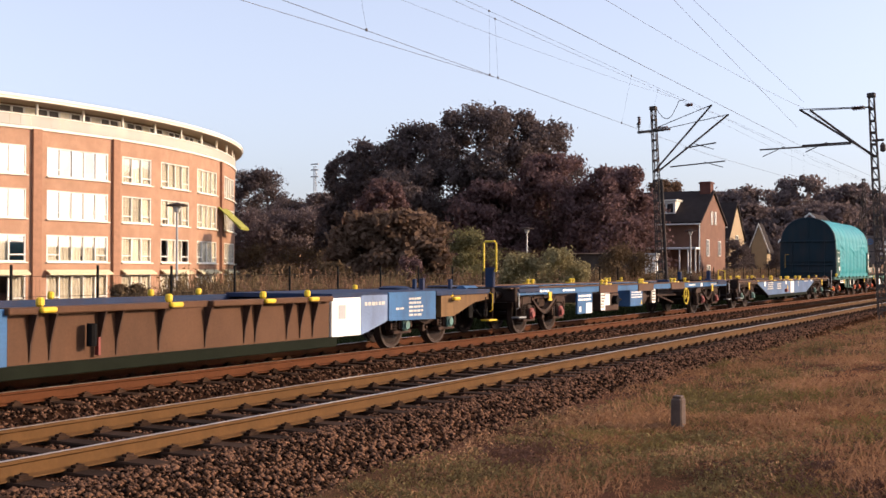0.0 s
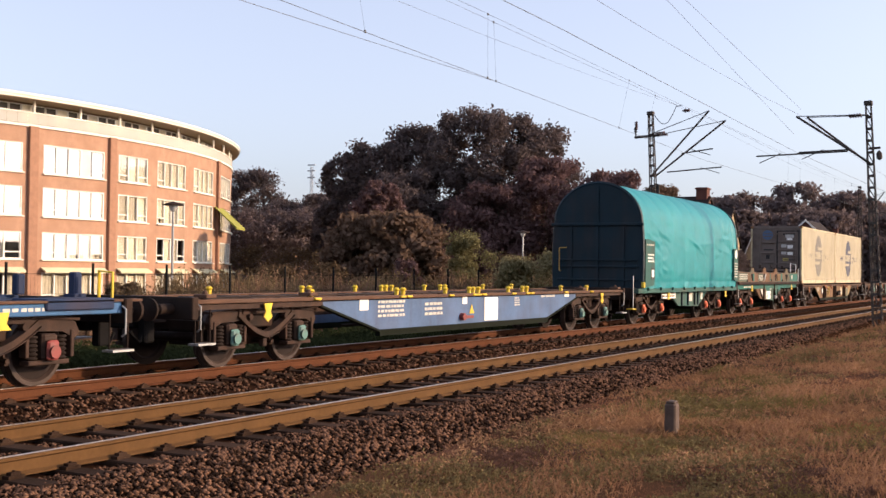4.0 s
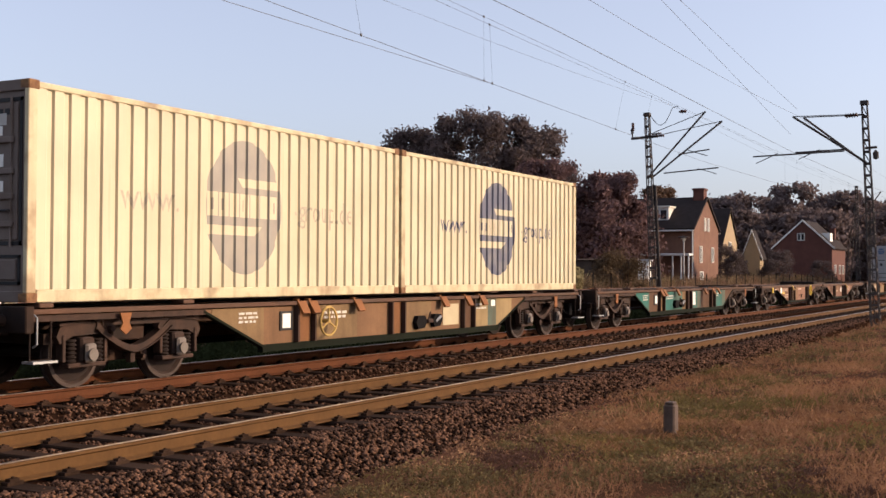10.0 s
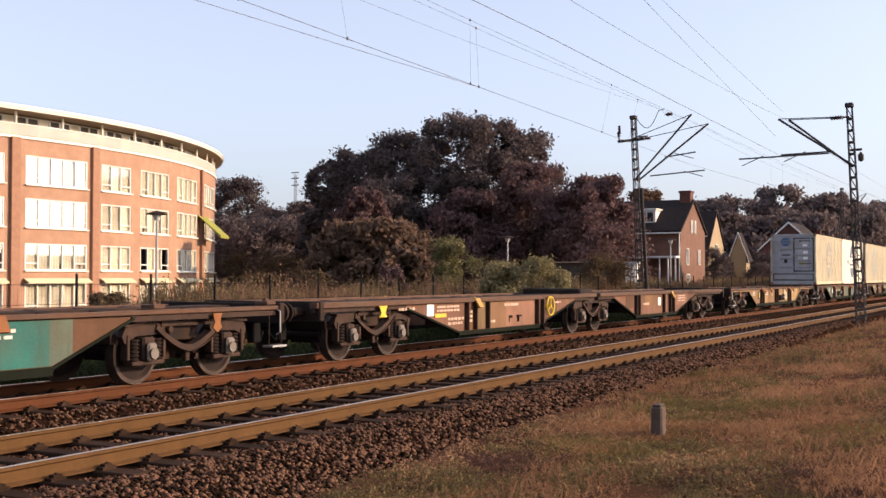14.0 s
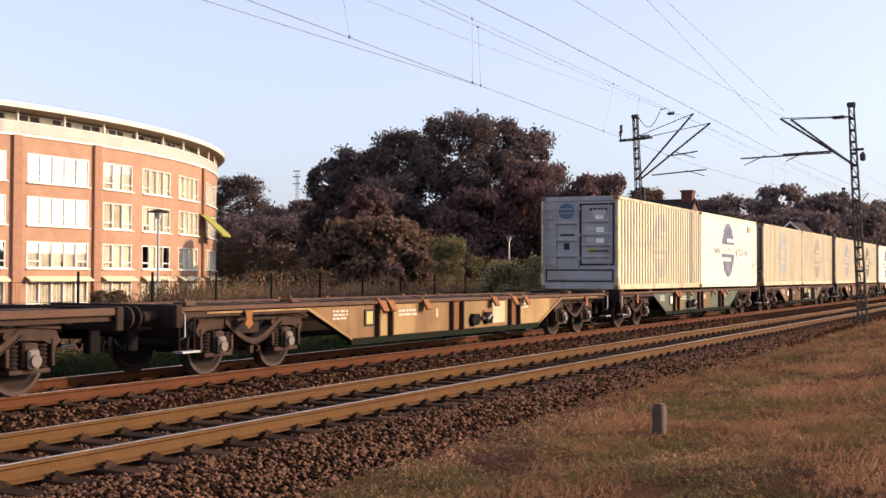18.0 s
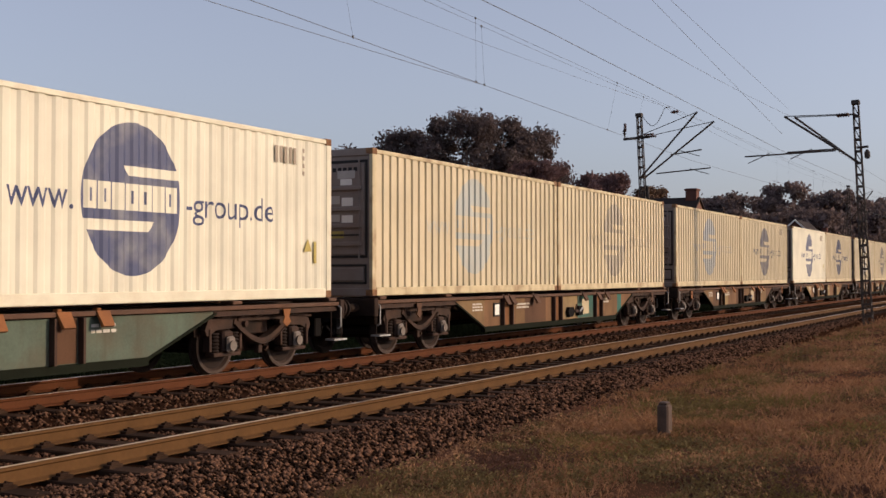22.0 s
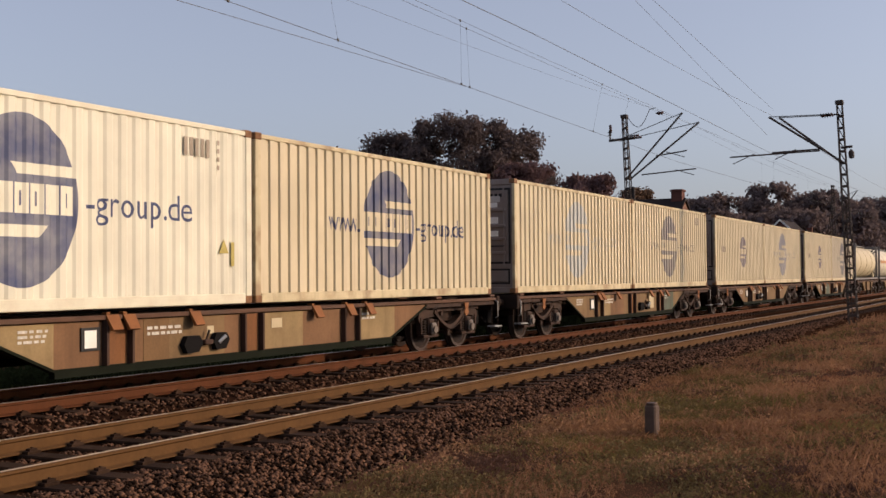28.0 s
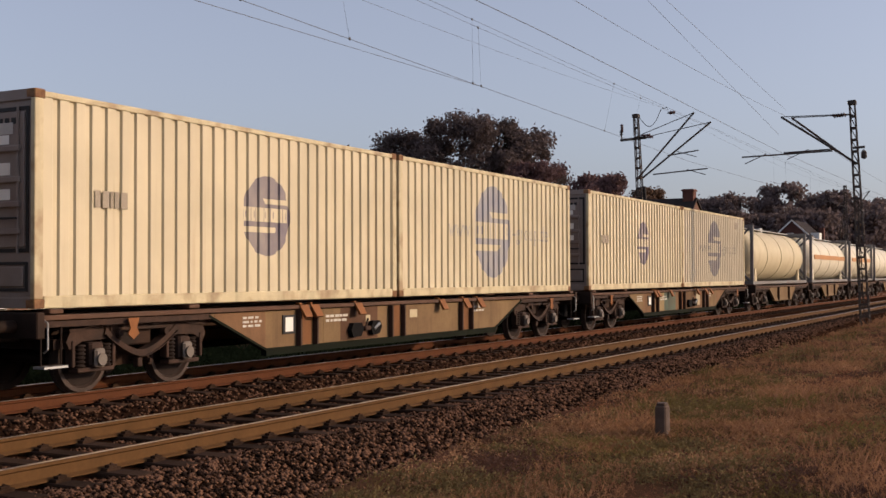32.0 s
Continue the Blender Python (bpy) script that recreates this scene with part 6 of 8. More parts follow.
build_pocket_wagon()
build_blue_flat()
wb = build_sgns("blue_container_wagon", 53.85, M_paleblue, "blue fish-bellied container wagon with yellow locks", "teal", 7.35, 9.95, belly=[(-4.05, 0.44), (3.95, 0.44), (5.9, 0.92), (6.2, 1.02), (-6.4, 1.02), (-6.0, 0.95)], lock_mat=M_yellow, locks=(), flange=M_greensteel, step=M_galv, valve=0,
                plates=((0.75, 0.74, 0.68, 0.52, M_signwhite), (-0.55, 0.95, 0.22, 0.16, M_signwhite), (-4.6, 0.93, 0.3, 0.2, M_signwhite), (5.2, 1.0, 0.3, 0.1, M_signwhite)))
for u in (-6.2, -3.3, -3.05, -1.3, -0.2, 0.0, 0.25, 1.8, 2.6, 2.85, 5.0, 6.8):
    for s in (-1, 1):
        part("container_lock", Mesh().cyl((u, s * 1.13, 1.10), (u, s * 1.13, 1.19), 0.045, 8).lathe([(0.05, 1.18), (0.07, 1.205), (0.04, 1.24), (0.01, 1.245)], (u, s * 1.13, 0), "z", 8).box(u - 0.10, u + 0.10, min(s * 1.22, s * 1.31), max(s * 1.22, s * 1.31), 1.05, 1.09, 0.012), M_yellow, wb, "yellow container lock")
writing(wb, -3.6, 0.84, 1.0, 0.35, 4, M_stencil, -1.207, 21), writing(wb, 4.0, 0.98, 0.9, 0.08, 1, M_stencil, -1.207, 22), writing(wb, -1.9, 0.8, 0.8, 0.3, 3, M_stencil, -1.207, 23), writing(wb, 2.15, 0.88, 0.3, 0.22, 4, M_stencil, -1.207, 24)
part("warning_triangle", Mesh().prism([(-0.32, 0.66), (-0.10, 0.66), (-0.21, 0.86)], "y", -1.212, -1.206), M_yellow, wb, "yellow warning triangle")
part("brake_valve", Mesh().cyl((-0.7, -1.2, 0.6), (-0.7, -1.3, 0.6), 0.08, 10).box(-0.6, -0.25, -1.28, -1.2, 0.56, 0.62), M_cover["red"], wb, "red brake handle")

# the covered coil wagon
M_tarp = mat("turquoise_tarpaulin", (0.010, 0.200, 0.222), 0.44, var=0.16, scale=0.8, fine=9, bump=0.15, dirt=(0.010, 0.235, 0.25), dirt_amt=0.5, dirt_scale=0.7, spec=0.28)
M_dkgreen = paint("dark_green_end_paint", (0.0045, 0.018, 0.027), 0.10, 0.5)
M_dkgreen2 = paint("teal_green_underframe", (0.032, 0.095, 0.082), 0.3)


def hood_profile(k=28):
    """Half-round hood section: (y, z) from one sill over the top to the other."""
    pts = [(-1.40, 1.12), (-1.43, 1.7), (-1.43, 2.3), (-1.41, 2.85), (-1.38, 3.10)]
    for i in range(1, k):
        a = math.pi * i / k
        pts.append((-1.38 * math.cos(a), 3.10 + 1.22 * math.sin(a)))
    return pts + [(-y, z) for y, z in pts[4::-1]]


def build_coil_wagon():
    U = 69.9
    wg = thing("covered_coil_wagon", (0, 0, 0), "turquoise tarpaulin-covered coil wagon with dark green ends", "freight wagon", "wagons of the train")
    on_train(wg, U)
    prof = hood_profile()
    g = np.random.default_rng(3)
    x0, x1, nx = -5.42, 5.62, 240
    fine = []                                   # the section again, closely stepped
    for (ya, za), (yb, zb) in zip(prof, prof[1:]):
        c = max(1, int(math.hypot(yb - ya, zb - za) / 0.055))
        fine += [(ya + (yb - ya) * i / c, za + (zb - za) * i / c) for i in range(c)]
    fine.append(prof[-1])
    S = np.concatenate([[0], np.cumsum(np.hypot(*np.diff(np.array(fine), axis=0).T))])   # way along the section
    X, A = np.meshgrid(np.linspace(x0, x1, nx + 1), S, indexing="ij")
    k = len(fine)
    total = S[-1]
    D = -0.022 * (0.5 - 0.5 * np.cos(2 * math.pi * (X + 5.3) / 1.21)) ** 3
    creases = []
    for e in range(26):          # folds that fan out of the front corner
        a0 = g.uniform(0.2, 1.9)
        creases.append((-5.5 + g.uniform(0, 1.2), a0 + g.uniform(0.2, 0.9), g.uniform(0.7, 2.2), g.uniform(-0.6, -0.1), g.uniform(0.06, 0.11), g.uniform(-0.016, 0.020)))
    for e in range(46):          # folds under the shoulder
        creases.append((g.uniform(-5, 4.5), g.uniform(1.25, 2.0), g.uniform(0.8, 2.2), g.uniform(-0.25, 0.1), g.uniform(0.04, 0.07), g.uniform(-0.020, 0.022)))
    for e in range(40):          # short creases over the side and above the hem
        creases.append((g.uniform(-5.2, 5), g.uniform(0.12, 1.3), g.uniform(0.5, 1.6), g.uniform(-0.25, 0.25), g.uniform(0.035, 0.06), g.uniform(-0.014, 0.012)))
    for e in range(16):          # the cloth hangs in short upright folds towards the rear
        creases.append((g.uniform(3.0, 5.4), g.uniform(1.5, 2.5), g.uniform(0.08, 0.2), g.uniform(3.5, 6.0) * g.choice([-1, 1]), g.uniform(0.05, 0.09), g.uniform(-0.03, 0.03)))
    for cx, ca, ln, sl, wd, am in creases:
        L = ln * math.hypot(1, sl)
        dx, da = 1 / math.hypot(1, sl), sl / math.hypot(1, sl)
        for AA in (A, total - A):
            u, w = (X - cx) * dx + (AA - ca) * da, (AA - ca) * dx - (X - cx) * da
            D += am * np.exp(-(w / wd) ** 2) * np.clip(np.minimum(u, L - u) / (0.3 * L) + 0.1, 0, 1) * (u > -0.1 * L) * (u < 1.1 * L)
    near = np.minimum(A, total - A)
    D += 0.016 * np.sin(X * 5.2 + 0.7 * np.sin(X * 1.7)) * np.exp(-near / 0.18) - 0.012 * np.exp(-((near - 0.2) / 0.05) ** 2)
    D += np.array([[0.012 * noise.noise((x * 0.9, s * 0.9, 1.0)) + 0.004 * noise.noise((x * 2.6, s * 2.2, 4.0)) for s in S] for x in X[:, 0]])
    D = 0.05 * np.tanh(1.15 * D / 0.05)
    v = []
    for i in range(nx + 1):
        for j, (y, z) in enumerate(fine):
            nrm = Vector((0, y, (z - 3.10) if z > 3.1 else 0)).normalized()
            v.append((X[i, j], y + nrm.y * (D[i, j] + 0.03), z + nrm.z * (D[i, j] + 0.03)))
    f = [(i * k + j, i * k + j + 1, (i + 1) * k + j + 1, (i + 1) * k + j) for i in range(nx) for j in range(k - 1)]
    part("tarpaulin", Mesh().add(v, [q[::-1] for q in f]), M_tarp, wg, "wrinkled turquoise tarpaulin hood", True)
    for s, xe in ((-1, -5.53), (1, 5.62)):
        body = Mesh().prism(prof, "x", xe, xe + 0.12)
        ew = part("end_wall", body, M_dkgreen, wg, "dark green arched end wall")
        rim = Mesh()
        for (a, b), (c, d) in zip(prof, prof[1:]):
            rim.cyl((xe + 0.06, a, b), (xe + 0.06, c, d), 0.075, 6)
        part("end_arch", rim, M_dkgreen, ew, smooth=True)
        xf = xe - 0.03 if s < 0 else xe + 0.12
        part("cross_rail", Mesh().box(xf - 0.04, xf + 0.06, -1.5, 1.5, 3.02, 3.12, 0.02), M_dkgreen, ew)
        rb = Mesh()
        rb.box(xf - 0.01, xf + 0.03, -0.06, 0.06, 1.15, 4.2)
        for z in (1.35, 1.75, 1.95):
            rb.box(xf - 0.03, xf + 0.03, -1.3, 1.3, z, z + 0.06, 0.01)
        for y in (-0.85, 0.85):
            rb.box(xf - 0.01, xf + 0.03, y - 0.04, y + 0.04, 1.2, 3.0)
        part("end_rib", rb, M_dkgreen, ew)
    for y in (-1.50, 1.50):
        part("end_shield", Mesh().prism([(-5.40, 1.15), (-4.55, 1.22), (-4.52, 1.8), (-4.52, 2.55), (-5.08, 2.62), (-5.40, 2.62)], "y", y - 0.015, y + 0.015), M_dkgreen2, wg, "dark green lettered shield")
        part("end_shield", Mesh().prism([(5.05, 1.4), (5.6, 1.3), (5.6, 2.6), (5.05, 2.55)], "y", y - 0.015, y + 0.015), M_dkgreen2, wg, "dark green lettered shield")
    for i, z in enumerate((2.05, 1.95, 1.85)):
        writing(wg, -4.92, z + 0.1, 0.55, 0.09, 1, M_signwhite, -1.516, 30 + i)
    writing(wg, -4.95, 2.45, 0.7, 0.08, 1, M_stencil, -1.516, 34), writing(wg, 5.32, 1.75, 0.42, 0.6, 6, M_stencil, -1.516, 35)
    part("emblem_disc", Mesh().cyl((5.32, -1.516, 2.35), (5.32, -1.522, 2.35), 0.17, 20), M_signwhite, wg, "white round emblem")
    plate(wg, -4.72, 1.58, 0.34, 0.36, M_gasket, "document_holder", "black document holder", -1.516), plate(wg, -4.75, 1.58, 0.20, 0.22, M_signwhite, "document", "", -1.523)
    part("latch", Mesh().box(-5.55, -5.42, -1.52, -1.43, 1.15, 1.32, 0.015), M_yellow, wg, "yellow latch")
    for s in (-1, 1):
        a, b = sorted((s * 1.28, s * 1.44))
        part("sole_bar", Mesh().box(-5.8, 5.75, a, b, 0.98, 1.12, 0.015), M_dkgreen2, wg)
        c, d = sorted((s * 1.2, s * 1.26))
        part("belly_plate", Mesh().prism([(-1.25, 0.52), (1.1, 0.46), (2.2, 0.95), (2.2, 1.0), (-3.0, 1.0), (-2.0, 0.85)], "y", c, d), M_dkgreen2, wg)
    for x in (-0.9, -0.2, 0.6, 1.0):
        part("web_stiffener", Mesh().box(x - 0.03, x + 0.03, -1.31, -1.26, 0.52, 0.98), M_dkgreen, wg)
    for k in range(9):
        part("tarp_hook", Mesh().box(-5.0 + 1.24 * k, -4.93 + 1.24 * k, -1.50, -1.44, 1.06, 1.15), M_dkgreen2, wg)
    plate(wg, -2.35, 0.90, 1.5, 0.24, M_signwhite, "data_board", "white lettered board", -1.27), writing(wg, -2.35, 0.90, 1.4, 0.18, 2, M_rustbrown, -1.277, 40)
    plate(wg, 0.18, 0.80, 0.35, 0.3, M_stencil, "notice", "", -1.262), plate(wg, 1.5, 0.82, 0.25, 0.25, M_stencil, "notice", "", -1.262)
    part("underframe", Mesh().box(-5.7, 5.7, -0.3, 0.3, 0.62, 1.0).box(-5.75, 5.7, -1.28, 1.28, 0.98, 1.1), M_dark_steel, wg)
    for x in (-3.55, 3.4):
        add_bogie(wg, x, "orange")
        part("lifting_mark", Mesh().prism([(x + 0.5, 0.97), (x + 0.7, 0.97), (x + 0.66, 0.84), (x + 0.73, 0.76), (x + 0.47, 0.76), (x + 0.54, 0.84)], "y", -1.48, -1.45), M_yellow, wg, "yellow lifting mark")
    add_ends(wg, 6.3)
    part("shunter_step", Mesh().box(-6.05, -5.75, -1.35, -1.15, 0.5, 0.53), M_yellow, wg, "yellow shunter step")
    part("step_pole", Mesh().tube([(-5.9, -1.3, 0.53), (-5.9, -1.3, 1.5)], 0.016, 6), M_galv, wg, "grey upright grab pole")
    part("end_handle", Mesh().tube([(-5.6, 1.18, 1.62), (-5.68, 1.18, 1.65), (-5.68, 1.18, 2.32), (-5.6, 1.18, 2.35), (-5.6, 0.98, 2.35)], 0.018, 6), M_yellowish, wg, "dull yellow end handle")


build_coil_wagon()


def build_cradle_wagon():
    U = 82.05
    wg = thing("open_coil_wagon", (0, 0, 0), "empty coil wagon with patchy brown and teal cradles", "freight wagon", "wagons of the train")
    on_train(wg, U)
    pk = mat("patchy_brown_teal_paint", (0.135, 0.070, 0.036), 0.75, var=0.35, scale=1.5, fine=25, bump=0.15, dirt=(0.020, 0.105, 0.085), dirt_amt=0.9, dirt_scale=0.45, spec=0.2, streak=0.3)
    for s in (-1, 1):
        y0, y1 = sorted((s * 1.22, s * 1.30))
        top = [(-5.65, 1.72)]
        for u in (78.75, 80.9, 83.05, 85.25):
            x = u - U
            top += [(x - 0.75, 1.66), (x - 0.3, 1.70), (x - 0.2, 1.86), (x + 0.2, 1.86), (x + 0.3, 1.70), (x + 0.75, 1.66)]
        top += [(5.6, 1.72)]
        low = [(5.6, 1.28), (-5.65, 1.28)]
        part("cradle_side", Mesh().prism(low[::-1] + top[::-1], "y", y0, y1), pk, wg, "patchy brown trough side")
        part("deck_beam", Mesh().box(-5.75, 5.75, min(s * 1.15, s * 1.38), max(s * 1.15, s * 1.38), 1.18, 1.29, 0.012), M_dark_steel, wg)
        part("belly_plate", Mesh().prism([(-1.6, 0.58), (0.9, 0.46), (2.5, 1.1), (2.9, 1.18), (-3.4, 1.18), (-2.6, 1.12)], "y", min(s * 1.18, s * 1.22), max(s * 1.18, s * 1.22)), pk, wg)
        part("sole_bar", Mesh().box(-5.7, 5.7, min(s * 1.16, s * 1.24), max(s * 1.16, s * 1.24), 1.0, 1.18), M_teal, wg)
    for u in (78.75, 80.9, 83.05, 85.25):
        x = u - U
        # flat black plates on the closed side: shade inside openings and pockets
        part("trough_opening", Mesh().prism([(x - 0.19, 1.62), (x + 0.19, 1.62), (x + 0.23, 1.59), (x + 0.23, 1.55), (x + 0.05, 1.32), (x - 0.05, 1.32), (x - 0.23, 1.55), (x - 0.23, 1.59)], "y", -1.306, -1.301), M_black, wg, "black rounded triangular plate for a shaded opening")
        part("latch_pocket", Mesh().box(x - 0.98, x - 0.78, -1.312, -1.301, 1.30, 1.40, 0.003), M_black, wg, "black plate for a shaded latch pocket")
        for q in range(3):
            part("hump_tooth", Mesh().box(x - 0.18 + 0.14 * q, x - 0.10 + 0.14 * q, -1.28, -1.22, 1.86, 1.90), M_dark_steel, wg)
        part("saddle_handle", Mesh().tube([(x - 0.12, -1.1, 1.86), (x - 0.12, -1.1, 2.0), (x + 0.12, -1.1, 2.0), (x + 0.12, -1.1, 1.86)], 0.018, 6), M_dark_steel, wg)
    for xa, xb, mt in ((-5.64, -4.1, M_greyteal), (-2.3, -1.42, M_greyteal), (3.9, 5.59, M_teal), (1.28, 1.94, M_drab), (1.98, 2.3, M_teal), (-0.14, 0.0, M_teal), (-3.2, -3.0, M_teal)):
        part("repainted_panel", Mesh().box(xa, xb, -1.309, -1.3015, 1.32, 1.64), mt, wg, "repainted patch")
    part("locking_bar", Mesh().cyl((81.0 - U, -1.32, 1.62), (80.78 - U, -1.32, 1.33), 0.02, 6), M_signwhite, wg, "white diagonal locking bar")
    part("round_emblem", Mesh().cyl((4.35, -1.309, 1.50), (4.35, -1.313, 1.50), 0.11, 16), M_stencil, wg, "worn round emblem")
    part("service_panel", Mesh().box(83.35 - U, 83.95 - U, -1.318, -1.301, 1.33, 1.60, 0.004), M_tan, wg, "brown service panel")
    for xa, xb in ((-1.9, -1.1), (0.75, 1.5), (2.6, 3.3)):
        part("air_pipe", Mesh().tube([(xa, -1.29, 0.95), (xa + 0.2, -1.3, 0.72), ((xa + xb) / 2, -1.3, 0.60), (xb - 0.2, -1.3, 0.70), (xb, -1.29, 0.95)], 0.022, 6), M_black, wg, "black slack air pipe")
    part("brake_handle", Mesh().cyl((0.95, -1.25, 0.62), (0.95, -1.33, 0.62), 0.09, 10).box(1.0, 1.3, -1.31, -1.27, 0.58, 0.64), M_galv, wg, "grey brake change-over handle")
    for k in range(6):
        x = -5.3 + 2.1 * k
        for s in (-1, 1):
            part("saddle", Mesh().prism([(s * 1.2, 1.3), (s * 1.2, 1.75), (s * 1.0, 1.75), (s * 0.25, 1.32), (s * 0.25, 1.3)], "x", x - 0.1, x + 0.1), M_dark_steel, wg)
    for s in (-1, 1):
        part("trough_plate", Mesh().add([(-5.5, s * 0.3, 1.33), (5.5, s * 0.3, 1.33), (5.5, s * 1.15, 1.72), (-5.5, s * 1.15, 1.72), (-5.5, s * 0.3, 1.29), (5.5, s * 0.3, 1.29), (5.5, s * 1.2, 1.68), (-5.5, s * 1.2, 1.68)], [(0, 1, 2, 3), (7, 6, 5, 4), (0, 4, 5, 1), (2, 6, 7, 3)]), M_dark_steel, wg)
    part("deck", Mesh().box(-5.7, 5.7, -1.2, 1.2, 1.2, 1.28), M_dark_steel, wg)
    part("underframe", Mesh().box(-5.7, 5.7, -0.3, 0.3, 0.62, 1.15), M_dark_steel, wg)
    writing(wg, -4.8, 1.5, 1.3, 0.25, 3, M_stencil, -1.3095, 50), writing(wg, -1.86, 1.46, 0.75, 0.24, 4, M_stencil, -1.3095, 51), writing(wg, -3.9, 1.08, 1.2, 0.1, 1, M_stencil, -1.241, 52)
    plate(wg, -0.10, 0.72, 0.80, 0.34, M_signwhite, "data_board", "white board with a red emblem", -1.228), part("emblem", Mesh().prism([(-0.44, 0.60), (-0.24, 0.60), (-0.30, 0.82)], "y", -1.238, -1.2345), M_cover["red"], wg, "red triangular emblem"), writing(wg, 0.08, 0.72, 0.36, 0.06, 1, M_galv, -1.2345, 53), writing(wg, 0.32, 1.05, 0.26, 0.22, 5, M_signwhite, -1.228, 54)
    plate(wg, -1.36, 0.86, 0.34, 0.22, M_signwhite, "notice", "", -1.222), writing(wg, -1.36, 0.86, 0.26, 0.14, 3, M_galv, -1.2285, 55)
    part("teal_patch", Mesh().prism([(-0.53, 0.56), (0.34, 0.50), (0.34, 1.13), (-0.53, 1.13)], "y", -1.226, -1.221), M_teal, wg, "teal repainted patch")
    part("teal_patch", Mesh().prism([(1.0, 0.50), (2.5, 1.06), (2.5, 1.13), (1.55, 1.13), (1.3, 0.9)], "y", -1.226, -1.221), M_teal, wg, "teal repainted patch")
    for x in (-1.03, 0.95):
        part("web_stiffener", Mesh().box(x - 0.02, x + 0.02, -1.28, -1.22, 0.5, 1.17), M_ribdark, wg)
    part("end_bracket", Mesh().prism([(-5.75, 1.28), (-5.35, 1.28), (-5.75, 1.95)], "y", -1.28, -1.22).prism([(5.3, 1.28), (5.72, 1.28), (5.72, 1.9)], "y", -1.28, -1.22), M_tan, wg)
    part("end_handrail", Mesh().tube([(5.75, -1.2, 1.5), (5.75, -1.2, 2.1), (5.75, -0.95, 2.15), (5.75, -0.95, 1.7)], 0.022, 6).tube([(5.8, -1.3, 1.3), (5.85, -1.3, 1.9)], 0.018, 6), M_signwhite, wg, "white end hand rail")
    for x in (-3.75, 3.9):
        add_bogie(wg, x, "orange")
        part("lifting_mark", Mesh().prism([(x - 0.1, 1.15), (x + 0.1, 1.15), (x + 0.06, 1.0), (x + 0.13, 0.92), (x - 0.13, 0.92), (x - 0.06, 1.0)], "y", -1.40, -1.385), M_yellow, wg, "yellow lifting mark")
    add_ends(wg, 6.3, step=M_galv)


build_cradle_wagon()

# container wagons: ribs, locks and plates lie where the Sgns type has them
RIBS = (-3.55, -3.05, -0.46, 0.02, 2.55, 3.05)
M_dullteal = paint("rubbed_teal_paint", (0.036, 0.105, 0.085), 0.4)
LOCKS = (-3.45, -3.12, -1.7, 2.7, 1.6, 3.4)


def flat(name, u, base, label, patches, seed, wheel=None, lock=None, cover="grey", ribs=RIBS, locks=LOCKS, plates=(), valve=-1.41, paper=None):
    wg = build_sgns(name, u, base, label, cover, patches=patches, ribs=ribs, locks=locks, lock_mat=lock, plates=plates, wheel=wheel, seed=seed, flange=M_greensteel, valve=valve, step=M_galv)
    empty_flat(wg, seed)
    part("document", Mesh().box(-3.92, -3.70, -1.23, -1.2255, 0.66, 0.90), paper or M_signwhite, wg, "crumpled white paper" if paper is None else "faded yellow notice")
    return wg


def pan(*q):
    return [(a, b, 0.42, 1.015, m) for a, b, m in q]


REAR = 1.0           # the change-over plates stand towards the rear on some wagons
flat("container_wagon", 98.3, M_drab, "rusty tan container wagon under two containers", pan((-5.7, -4.4, M_olive), (-3.5, -3.1, M_rustpanel), (-2.9, -1.6, M_olive), (-0.42, -0.03, M_rustpanel), (0.05, 1.2, M_olive), (2.6, 3.0, M_brownp), (3.1, 3.84, M_pale), (3.84, 4.27, M_greyteal), (4.27, 5.1, M_pale)), 60, wheel=-2.75, valve=REAR, plates=((2.06, 0.72, 0.7, 0.44, M_palesheet), (4.1, 0.92, 0.2, 0.14, M_signwhite)))
flat("empty_container_wagon", 118.04, M_brownp, "empty brown container wagon with bright teal panels", pan((-5.7, -4.45, M_teal), (-3.5, -3.1, M_tan), (-2.75, -1.9, M_teal), (-1.9, -0.9, M_dullteal), (-0.9, -0.5, M_tan), (0.07, 0.92, M_teal), (0.92, 1.36, M_greyteal), (3.1, 4.3, M_teal), (4.3, 4.7, M_greyteal)), 70, plates=((0.45, 0.76, 0.42, 0.44, M_signwhite), (0.62, 0.58, 0.14, 0.1, M_signwhite)))
og = flat("empty_container_wagon", 167.38, M_sand, "empty ochre and tan container wagon with rusty ribs", pan((-3.5, -3.1, M_gold), (-2.86, -2.0, M_gold), (-2.0, -0.5, M_sand), (-0.42, -0.03, M_rustpanel), (0.05, 1.3, M_ochre), (2.34, 2.52, M_pale), (2.6, 3.0, M_rustpanel), (3.1, 5.1, M_gold)), 80, valve=REAR, paper=M_noteyellow, plates=((-1.07, 0.80, 0.09, 0.18, M_palesheet), (2.0, 0.74, 0.66, 0.50, M_palesheet)))
# pale lip: the sunlit flange edge, put in as a lighter strip
for k, (x0, x1) in ((1, (4.35, 5.85)), (-1, (-4.45, -5.9))):
    part("flange_lip", Mesh().prism([(x0, 0.385), (x1, 0.985), (x1 + k * 2.7, 0.985), (x1 + k * 2.7, 1.012), (x1 - k * 0.06, 1.012), (x0, 0.415)], "y", -1.245, -1.226), M_gold, og, "flange edge painted pale for the sunlight on it")


M_redlight = paint("rubbed_pink_brown_paint", (0.22, 0.11, 0.07), 0.3)
M_pinkstencil = mat("worn_pink_stencil", (0.50, 0.36, 0.27), 0.8, var=0.3)


